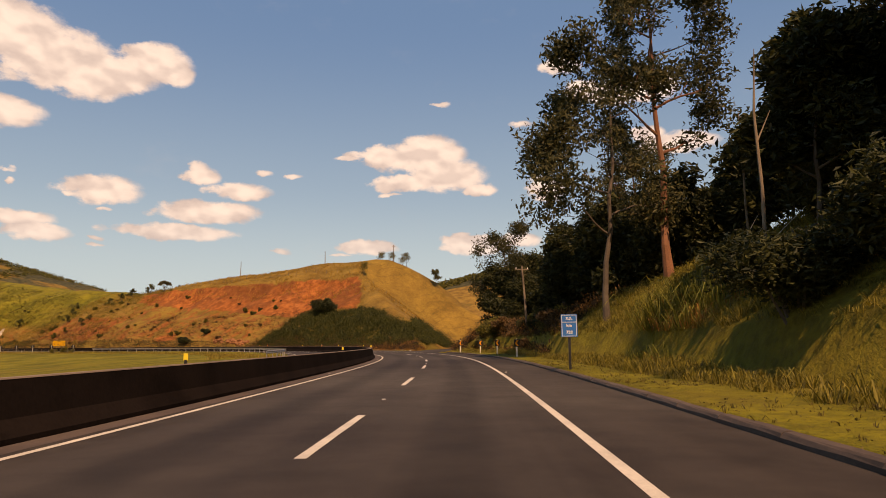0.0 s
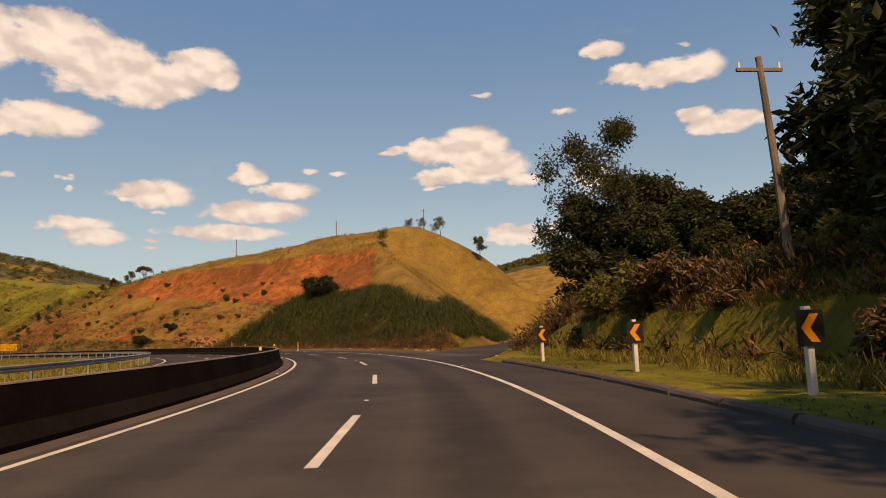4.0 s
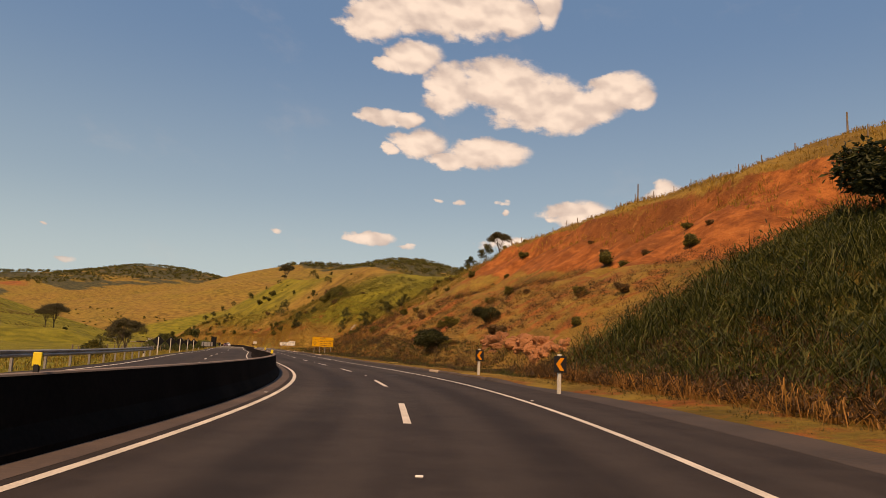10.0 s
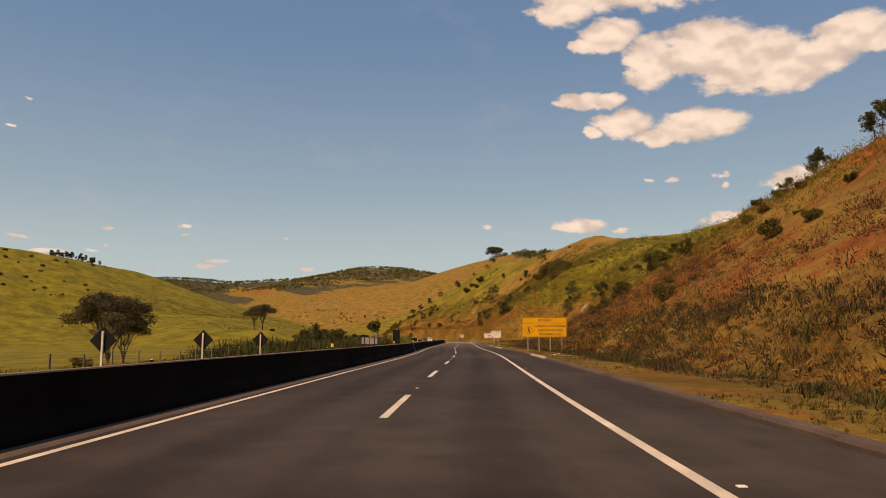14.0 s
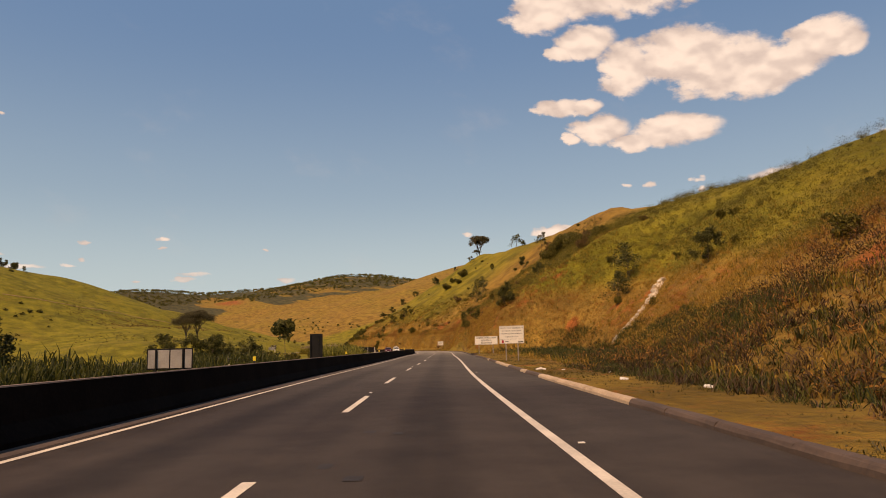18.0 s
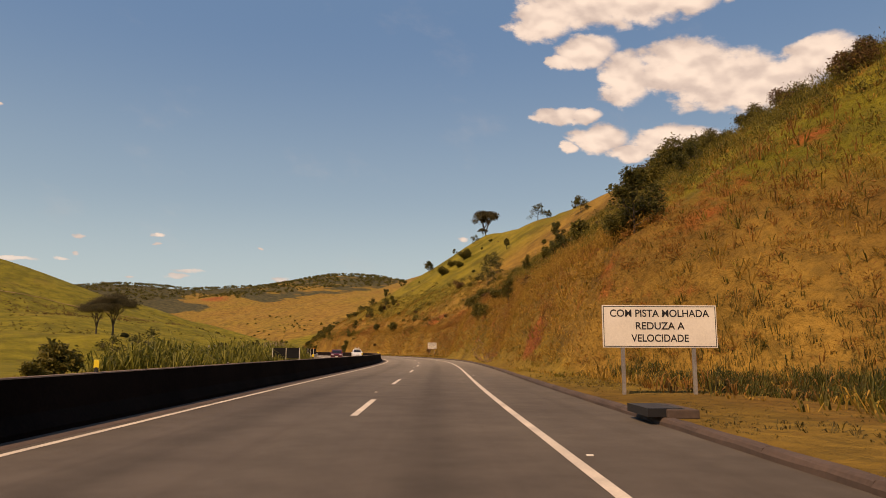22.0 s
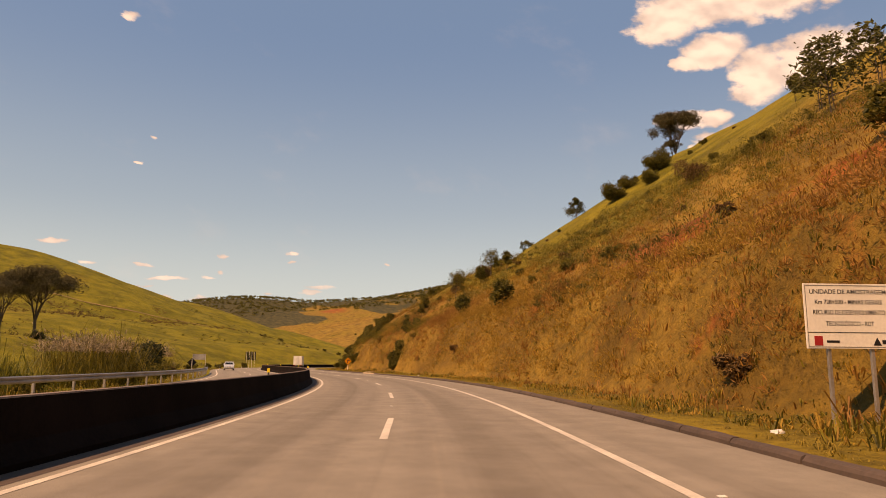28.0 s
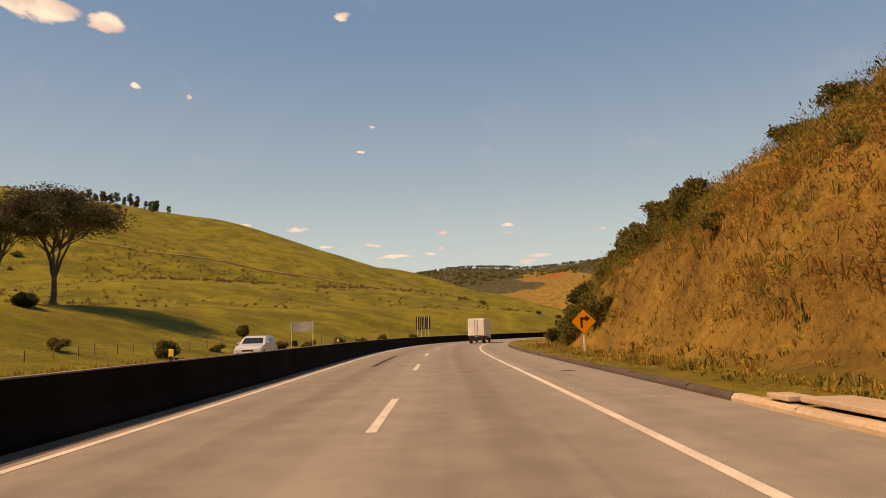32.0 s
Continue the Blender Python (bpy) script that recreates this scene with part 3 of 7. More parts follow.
def land(x, y, sn=None):
    """Height of the ground."""
    shape = np.shape(x)
    x, y = np.ravel(np.asarray(x, float)), np.ravel(np.asarray(y, float))
    s, n = road_coords(x, y) if sn is None else (np.ravel(sn[0]), np.ravel(sn[1]))
    near = np.exp(-(np.minimum(n + 14, 0) / 90.0) ** 2)
    base = -4.0 + 3.0 * lumps(x, y, 260) + 5.0 * lumps(x + 900, y, 620)
    back = base
    for crest, slope, round_off in FAR_HILLS:
        h = ridge(x, y, crest, slope, round_off)
        gap = np.clip((h - back) / 24.0, -1, 1)
        back = np.where(gap >= 1, h, np.where(gap <= -1, back, (h + back) / 2 + 6.0 * (1 + gap * gap)))
    back = back + 7 * lumps(x, y, 150) * step(back, 8, 40) + 2.2 * lumps(x + 77, y, 45) * step(back, 4, 30)
    left = back * step(-n, 22, 120) + (-0.35 - 2.2 * step(-n, 18, 70)) * (1 - step(-n, 22, 120))
    left = left + 9.3 * step(-n, 26, 60) * step(s, 735, 785) * (1 - step(-n, 90, 150)) * (1 - step(s, 900, 960))
    # the cut and hill on the inner side
    toe, rise, brk, ntop, top, foot = (np.interp(s, STATION[:, 0], STATION[:, k]) for k in range(1, 7))
    rough = 1.5 * lumps(x, y, 13) + 0.9 * lumps(x + 31, y + 5, 5.5) + 2.4 * lumps(x, y + 60, 34)
    run = np.maximum(n - toe - 1.6 * lumps(s, s * 0 + 3, 18), 0)
    nb = toe + foot / 2.0 + (brk - foot) / rise
    face = np.minimum(2.0 * run, foot + rise * np.maximum(run - foot / 2.0, 0)) * step(run, -1.0, 2.5)
    over = brk + (top - brk) * step(n, nb - 4, ntop) ** 0.9
    soft = 3.0
    gap = np.clip((face - over) / soft, -1, 1)
    cut = np.where(gap >= 1, over, np.where(gap <= -1, face, (face + over) / 2 - soft / 4 * (1 + gap * gap)))
    cut = cut + rough * step(run, 1.0, 9.0) * 0.9
    # the earth fall under the crest
    fall = step(s - 0.9 * (n - 27.7), 279.5, 282) * (1 - step(s, 380, 410)) * step(cut, 8.5, 13.0) * (1 - step(cut, 20.0, 21.2))
    cut = cut - fall * (2.0 + 2.6 * lumps(s, n * 0.15, 5.0) + 1.2 * lumps(s + 70, n * 0.3, 2.2)) * step(n, 14, 20) * (1 - step(n, 56, 60))
    # spur end and the side road's gap
    gate = step(s - (200 + 1.12 * np.minimum(n, 50) + 0.6 * np.maximum(n - 50, 0)) + 2 * lumps(x, y, 24), 0, 44) ** 0.6
    kept = np.maximum(1 - step(s, 188, 200), step(x, -10.5, -5.0) * step(-y, -300, -260))
    tall = 1.0 - 0.72 * step(s, 150, 185)
    high = (9.5 + 3.0 * step(n, 24, 60)) * tall
    bank = np.minimum(0.62 * np.maximum(n - 9.2, 0), high) + 0.6 * rough * step(n, 10, 16) * tall
    # the spur runs down to the side road at an even slope
    off = np.interp(y, SIDE_Y, SIDE_LEFT) - x
    by = step(y, 190, 198) * (1 - step(y, 288, 330)) * step(n, 8, 12)
    cut = np.minimum(cut * gate, 0.72 * np.maximum(off - 0.8, 0) + 60 * (1 - by) + 1.2 * lumps(x, y, 7) * step(off, 2, 8))
    cut = np.maximum(np.maximum(cut, 0), bank * kept)
    beyond = step(n, ntop - 5, ntop + 130)
    right = cut * (1 - beyond) + np.maximum(back, 0) * beyond
    right = np.where(n < toe, 0.14 + 0.10 * lumps(x, y, 3.0), right + 0.14)
    worn = step(s, 205, 212) * (1 - step(s, 293, 299)) * (1 - step(n, 7.8, 9.6))
    right = np.where(n < 9.6, right * (1 - worn) - 0.03 * worn, right)
    z = np.where(n > 0, right, left)
    z = np.where(side_road(x, y) & (n > 6.2), -0.06, z)
    z = np.where((n > -14.2) & (n < 6.2), -0.35, z)
    return z.reshape(shape)


def land_at(s, n):
    p = on_road(s, n)
    return float(land(p[..., 0], p[..., 1]).ravel()[0])


def cover(x, y, s, n, z):
    """Bare red earth, lush growth and woods, each 0 to 1."""
    h = z
    bare = np.zeros_like(z)
    # the big scar and the cut below it
    lower = np.interp(s, [270, 300, 390, 412], [8.5, 8.5, 16.0, 19.0])
    scar = step(s - 0.9 * (n - 27.7), 280, 282) * (1 - step(s, 398, 412)) * step(h, lower - 1.5, lower + 1.5) * (1 - step(h, 20.5, 22.5))
    bare = np.maximum(bare, scar * 0.98 * step(n, 12, 18) * (1 - step(n, 56, 60)))
    bare = np.maximum(bare, 0.44 * step(s, 285, 300) * (1 - step(s, 395, 425)) * step(h, 1.0, 4.0) * (1 - step(h, lower - 1, lower + 2)))
    bare = np.maximum(bare, 0.60 * step(s, 378, 398) * (1 - step(s, 435, 465)) * step(h, 2.5, 5) * (1 - step(h, 11, 15)))
    bare = np.maximum(bare, 0.36 * step(s, 296, 304) * (1 - step(s, 500, 520)) * (1 - step(n, 10.5, 13)))
    bare = np.maximum(bare, 0.40 * step(s, 460, 480) * (1 - step(s, 510, 530)) * step(h, 1, 3) * (1 - step(h, 8, 12)))
    bare = np.maximum(bare, (0.36 - 0.08 * step(s, 605, 640)) * step(s, 522, 535) * (1 - step(s, 765, 785)) * step(h, 0.6, 1.8) * (1 - step(h, 13, 19)))
    # small fresh slips of red earth
    for at, off, wide, tall in ((520.5, 22.4, 1.8, 1.2), (548, 8.8, 3.0, 0.8), (667, 17.0, 5.0, 2.6), (653, 19.5, 4.0, 2.2), (404, 18.0, 9.0, 3.0), (349, 16.5, 6.0, 2.4), (612, 12.0, 5.0, 1.6)):
        bare = np.maximum(bare, 1.0 * np.exp(-((s - at) / wide) ** 2 - ((n - off) / tall) ** 2))
    bare = np.maximum(bare, 0.44 * step(s, 204, 212) * (1 - step(s, 300, 306)) * step(n, 6.0, 6.4) * (1 - step(n, 9.8, 11.0)))
    mound = step(s, 225, 235) * (1 - step(s - n * 0.55, 280, 290)) * (1 - step(h, 9.5, 12.0))
    bare = bare * (1 - mound * step(n, 9.5, 11.0))
    bare = np.where((n > 0) & (n < 90), bare, np.where((x < -2250) & (y > 1010), 0.24, 0.0))
    red = np.exp(-((x + 2374) / 190) ** 2 - ((y - 860) / 60) ** 2)
    bare = np.maximum(bare, 0.72 * step(red, 0.45, 0.7))
    lush = np.where(n < 0, np.where(x < -1050, 0.12, 0.80), np.where(n < 9.5, np.where(s < 520, 0.15, np.where(s < 690, 0.25, 0.55)), 0.0)) + 0.35 * mound * step(n, 9.5, 11.0) * (1 - step(n, 22, 27)) + np.where((s < 235) & (n > 0), 0.5, 0.0)
    slope_green = 0.75 * step(s, 436, 470) * (1 - step(s, 575, 625)) * step(h, 8, 13) + 0.55 * step(s, 668, 700) * (1 - step(s, 800, 830)) * step(h, 9, 15)
    lush = lush + np.where((n > 9) & (n < 95), slope_green, 0.0)
    wooded = np.where(x < -2150, np.where(y < 1010, 0.95, 0.56), 0.0) * (1 - step(red, 0.1, 0.3))
    wooded = np.maximum(wooded, np.where((y > 1200) & (x > -1600), 0.62, 0.0))
    wooded = np.maximum(wooded, np.where((y > 790) & (x > -80), 0.8, 0.0))
    return bare, np.clip(lush, 0, 1), wooded


def mesh_from(name, verts, faces, mat, smooth=True):
    me = bpy.data.meshes.new(name)
    verts = np.asarray(verts, np.float32)
    faces = np.asarray(faces, np.int32)
    me.vertices.add(len(verts))
    me.vertices.foreach_set("co", verts.ravel())
    k = faces.shape[1]
    me.loops.add(faces.size)
    me.loops.foreach_set("vertex_index", faces.ravel())
    me.polygons.add(len(faces))
    me.polygons.foreach_set("loop_start", np.arange(0, faces.size, k, dtype=np.int32))
    me.polygons.foreach_set("loop_total", np.full(len(faces), k, np.int32))
    me.polygons.foreach_set("use_smooth", np.full(len(faces), smooth))
    me.update(calc_edges=True)
    me.materials.append(mat)
    return me


def grid_faces(rows, cols, flip=False):
    i, j = np.meshgrid(np.arange(rows - 1), np.arange(cols - 1), indexing="ij")
    a = (i * cols + j).ravel()
    f = np.stack([a, a + 1, a + cols + 1, a + cols], -1)
    return f[:, ::-1] if flip else f


def give(me, name, values):
    me.attributes.new(name, "FLOAT", "POINT").data.foreach_set("value", np.asarray(values, np.float32).ravel())


def growing(low, high, pitch, reach, grow=1.11):
    inner = np.arange(low, high + pitch, pitch)
    out, d, v = [], pitch, high + pitch
    while v < reach:
        d *= grow
        v += d
        out.append(v)
    tail, d, v = [], pitch, low
    while v > -reach:
        d *= grow
        v -= d
        tail.append(v)
    return np.r_[tail[::-1], inner, out]


def build_ground():
    gx, gy = growing(-860, 130, 5.0, 4300), growing(-80, 620, 5.0, 3600)
    x, y = np.meshgrid(gx, gy, indexing="ij")
    s, n = road_coords(x, y)
    z = land(x, y, (s, n)).ravel()
    under = (n > -23) & (n < 55) & (s > 3) & (s < END - 3)
    zz = np.where(under, z - 1.6 - 5.0 * step(n, 6, 10) * (1 - step(n, 42, 50)), z)
    v = np.stack([x.ravel(), y.ravel(), zz], -1)
    me = mesh_from("ground", v, grid_faces(len(gx), len(gy), True)[:, ::-1], GROUND)
    for key, val in zip(("bare", "lush", "wooded"), cover(x.ravel(), y.ravel(), s, n, z)):
        give(me, key, val)
    ob = new("ground", me)
    tagged(ob, "rolling green and straw-coloured pasture hills with red earth", "ground", kind="structure")


def build_roadside():
    ss = np.r_[np.arange(0, 100, 4.0), np.arange(100, 780, 1.25), np.arange(780, END, 3.0)]
    for side, ns in (("inner", np.r_[6.12, 6.4, 6.8, np.arange(7.5, 30, 0.75), np.arange(30, 62, 1.6)]),
                     ("outer", np.r_[-27, -25, -23, -21, -19, -17.5, -16.2, -15.2, -14.4, -13.9])):
        s, n = np.meshgrid(ss, ns, indexing="ij")
        p = on_road(s.ravel(), n.ravel())
        z = land(p[:, 0], p[:, 1], (s, n))
        z = np.where(n.ravel() < 0, np.where(n.ravel() > -14.6, -0.03, z), z)
        z = np.where(np.abs(n.ravel() - 6.12) < 0.01, np.where((s.ravel() > 200) & (s.ravel() < 298), -0.03, -0.25), z)
        p[:, 2] = z
        me = mesh_from("roadside", p, grid_faces(len(ss), len(ns))[:, ::-1], GROUND)
        for key, val in zip(("bare", "lush", "wooded"), cover(p[:, 0], p[:, 1], s.ravel(), n.ravel(), z)):
            give(me, key, val)
        ob = new("roadside_" + side, me)
        tagged(ob, "grassy verge and red earth cut slope beside the road" if side == "inner" else "grassy outer verge of the road",
               "ground", kind="structure")


def ribbon(name, s0, s1, n0, n1, z, mat, pitch=2.0, cols=2, label="", kind="", parent=None):
    ss = np.linspace(s0, s1, max(2, int((s1 - s0) / pitch) + 1))
    ns = np.linspace(n0, n1, cols)
    s, n = np.meshgrid(ss, ns, indexing="ij")
    p = on_road(s.ravel(), n.ravel(), z)
    me = mesh_from(name, p, grid_faces(len(ss), cols)[:, ::-1], mat)
    # brightness of each stretch put into colour: cloud shade dark, sun pale
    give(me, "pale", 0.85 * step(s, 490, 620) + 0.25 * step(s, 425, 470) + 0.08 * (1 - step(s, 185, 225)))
    give(me, "across", n)
    give(me, "along", s)
    ob = new(name, me)
    ob.parent = parent
    tagged(ob, label, kind=kind)
    return ob


def sweep(name, s0, s1, profile, mat, pitch=2.0, parent=None):
    """A closed profile of (n, z) drawn along the road, with end caps."""
    ss = np.linspace(s0, s1, max(2, int((s1 - s0) / pitch) + 1))
    k = len(profile)
    v = np.concatenate([on_road(ss, np.full(len(ss), pn), pz)[:, None] for pn, pz in profile], 1).reshape(-1, 3)
    f = []
    for i in range(len(ss) - 1):
        for j in range(k):
            a, b = i * k + j, i * k + (j + 1) % k
            f.append((a, b, b + k, a + k))
    me = bpy.data.meshes.new(name)
    me.from_pydata(v.tolist(), [], f + [tuple(range(k))[::-1], tuple(len(v) - k + j for j in range(k))])
    me.materials.append(mat)
    bm = bmesh.new()
    bm.from_mesh(me)
    bmesh.ops.recalc_face_normals(bm, faces=bm.faces)
    bm.to_mesh(me)
    bm.free()
    ob = new(name, me)
    ob.parent = parent
    return ob


build_ground()
build_roadside()

KERB_N = 6.2
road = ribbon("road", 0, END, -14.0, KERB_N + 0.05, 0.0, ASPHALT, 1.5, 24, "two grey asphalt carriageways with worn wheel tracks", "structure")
for name, n0, n1 in (("edge_line", -3.78, -3.64), ("edge_line", 3.62, 3.78), ("edge_line", -13.15, -13.0), ("edge_line", -5.75, -5.62)):
    ribbon(name, 0, END, n0, n1, 0.005, LINE, 2.0, 2, "worn white edge line" if n0 > -4 else "", "", road)


def dash_mesh(length, width):
    bm = bmesh.new()
    rnd = random.Random(3)
    rows = 9
    vs = []
    for i in range(rows):
        y = -length / 2 + length * i / (rows - 1)
        w = width / 2 - rnd.random() * 0.008
        vs.append((bm.verts.new((-w, y, 0)), bm.verts.new((w, y, 0))))
    for (a, b), (c, d) in zip(vs[:-1], vs[1:]):
        bm.faces.new((a, b, d, c))
    me = bpy.data.meshes.new("lane_dash")
    bm.to_mesh(me)
    bm.free()
    me.materials.append(LINE)
    return me


DASH = dash_mesh(5.0, 0.16)
# the painters' spacing drifts a little along the road
WHERE = [118.6, 132.9, 147.5, 161.7, 175.5, 189, 204.0, 217.4, 232, 246.1, 260.5, 275.6, 288.9, 304.9, 318, 332.6, 348.1, 361, 374, 387.4, 401, 415.2,
         428, 440, 454.6, 467.9, 482.5, 497.6, 511.9, 525.9, 541.8, 558.7, 574, 590.6, 607, 623, 640.4, 656, 672.8, 690, 705, 721.8, 737.9]
WHERE = [118.6 - 14.5 * k for k in range(7, 0, -1)] + WHERE + [737.9 + 16 * k for k in range(1, 19)]
COUNT = list(range(-7, len(WHERE) - 7))
for n, first, last in ((0.0, -7, 50), (-9.35, -7, 50)):
    for i in range(first, last):
        s = float(np.interp(i + (0 if n == 0 else 0.4), COUNT, WHERE)) + 2.6
        if s > END - 8:
            break
        ob = new("lane_dash", DASH)
        drift = float(np.interp(s, [200, 262, 289, 330, 452, 511, 530, 570, 740], [0, -0.22, -0.18, -0.05, 0.05, 0.24, 0.2, 0.08, 0])) if n == 0 else 0.0
        ob.matrix_world = pose(*on_road(s, n + drift, 0.006), 0, 0, heading(s))
        ob.parent = road

# concrete barrier between the carriageways, flanks painted for soot and shade, paler top
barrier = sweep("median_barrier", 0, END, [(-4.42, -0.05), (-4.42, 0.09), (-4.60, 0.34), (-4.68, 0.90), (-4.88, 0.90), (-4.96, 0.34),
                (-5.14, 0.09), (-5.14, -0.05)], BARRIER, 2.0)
tagged(barrier, "concrete median barrier with flanks blackened for soot and shade and a paler top", "barrier", kind="structure")
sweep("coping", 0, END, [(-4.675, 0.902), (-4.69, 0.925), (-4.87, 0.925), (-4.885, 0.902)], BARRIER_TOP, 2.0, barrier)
ribbon("gutter", 0, END, -4.42, -3.95, 0.004, KERB_DARK, 2.0, 2, "", "", road)

# rubber left by braking lorries, and a mended length of the barrier
for s0, s1, n in ((396, 418, -1.75), (399, 417, -0.98), (404, 417, -2.05), (620, 633, 1.1), (742, 756, -1.9)):
    ribbon("skid_mark", s0, s1, n - 0.09, n + 0.09, 0.004, RUBBER, 2.0, 2, "", "", road)
for s0, s1, n0, n1 in ((421.0, 421.35, 0.6, 0.75), (420.2, 420.5, 1.0, 1.2), (424.3, 424.6, 0.8, 1.0), (424.0, 424.3, 1.3, 1.45), (585, 585.3, -1.2, -1.1), (627, 627.3, -0.9, -0.75), (716, 716.3, 0.7, 0.85), (300, 300.5, 1.7, 1.9)):
    ribbon("tar_spot", s0, s1, n0, n1, 0.0045, RUBBER, 0.2, 3, "", "", road)
sweep("mended_joint", 412.9, 413.7, [(-4.40, -0.02), (-4.40, 0.10), (-4.58, 0.35), (-4.66, 0.91), (-4.70, 0.91), (-4.62, 0.35), (-4.45, 0.10)], BARRIER_TOP, 0.4, barrier)
# ---- building blocks ----
def part(name, bm, mat, parent, label=""):
    me = bpy.data.meshes.new(name)
    bmesh.ops.recalc_face_normals(bm, faces=bm.faces)
    bm.to_mesh(me)
    bm.free()
    me.materials.append(mat)
    ob = new(name, me)
    ob.parent = parent
    return tagged(ob, label)


def thing(name, label, category, group="", kind=""):
    return tagged(new(name), label, category, group, kind)


def box(w, d, h, x=0.0, y=0.0, z=0.0, bevel=0.0, bm=None):
    """A bevelled block standing on z."""
    own = bmesh.new()
    bmesh.ops.create_cube(own, size=1.0)
    bmesh.ops.scale(own, vec=(w, d, h), verts=own.verts)
    if bevel:
        bmesh.ops.bevel(own, geom=own.edges, offset=bevel, segments=2, affect="EDGES", profile=0.6)
    bmesh.ops.translate(own, vec=(x, y, z + h / 2), verts=own.verts)
    if bm is None:
        return own
    me = bpy.data.meshes.new("tmp")
    own.to_mesh(me)
    own.free()
    bm.from_mesh(me)
    bpy.data.meshes.remove(me)
    return bm


def tube(points, radii, sides=7, bm=None):
    bm = bm or bmesh.new()
    rings = []
    for i, (p, r) in enumerate(zip(points, radii)):
        p = Vector(p)
        way = (Vector(points[min(i + 1, len(points) - 1)]) - Vector(points[max(i - 1, 0)])).normalized()
        side = way.cross(Vector((0.3, 1, 0.2))).normalized()
        up = side.cross(way)
        rings.append([bm.verts.new(p + (side * math.cos(a) + up * math.sin(a)) * r)
                      for a in (2 * math.pi * k / sides for k in range(sides))])
    for a, b in zip(rings[:-1], rings[1:]):
        for k in range(sides):
            bm.faces.new((a[k], a[(k + 1) % sides], b[(k + 1) % sides], b[k]))
    bm.faces.new(rings[0][::-1])
    bm.faces.new(rings[-1])
    return bm


def leaf_mesh(name, mat, rng, centres, radii, count, size, droop=0.0, flat=1.0):
    """Small leaf sprays spread through clumps."""
    centres, radii = np.asarray(centres, float), np.asarray(radii, float)
    share = radii**2 / (radii**2).sum()
    pick = rng.choice(len(radii), count, p=share)
    way = rng.normal(size=(count, 3))
    way /= np.linalg.norm(way, axis=1)[:, None]
    far = radii[pick] * (0.35 + 0.65 * rng.rand(count) ** 0.5) * (1 + 0.18 * rng.randn(count))
    p = centres[pick] + way * far[:, None] * np.array([1, 1, flat])
    a = rng.normal(size=(count, 3))
    a[:, 2] = a[:, 2] * 0.6 - droop
    a /= np.linalg.norm(a, axis=1)[:, None]
    b = np.cross(a, rng.normal(size=(count, 3)))
    b /= np.linalg.norm(b, axis=1)[:, None] + 1e-9
    k = size * (0.55 + 0.9 * rng.rand(count))[:, None]
    a, b = a * k, b * k * 0.42
    c = np.cross(a, b)
    c *= (k * 0.22) / (np.linalg.norm(c, axis=1)[:, None] + 1e-9)
    v = np.stack([p - a, p + b - a * 0.1 + c, p + a, p - b - a * 0.1 + c], 1).reshape(-1, 3)
    f = np.arange(count * 4).reshape(-1, 4)
    return mesh_from(name, v, f, mat, smooth=False)


def limbs(bm, rng, start, way, length, radius, depth, tips, spread=0.6, rise=0.15, sides=6):
    """A branching limb; its ends are kept in tips."""
    pts, rad, p, w = [tuple(start)], [radius], Vector(start), Vector(way).normalized()
    steps = 4
    for i in range(steps):
        w = (w + Vector(rng.normal(size=3) * 0.16) + Vector((0, 0, rise * 0.3))).normalized()
        p = p + w * (length / steps)
        pts.append(tuple(p))
        rad.append(max(radius * (1 - 0.16 * (i + 1)), 0.012))
    tube(pts, rad, sides, bm)
    if depth == 0:
        tips.append(tuple(p))
        return
    for _ in range(rng.randint(2, 4)):
        turn = Vector(rng.normal(size=3)) * spread
        limbs(bm, rng, pts[rng.randint(2, 5)], w + turn + Vector((0, 0, rise)), length * rng.uniform(0.55, 0.8), rad[-1] * 0.75,
              depth - 1, tips, spread, rise, max(sides - 1, 4))
    tips.append(tuple(p))


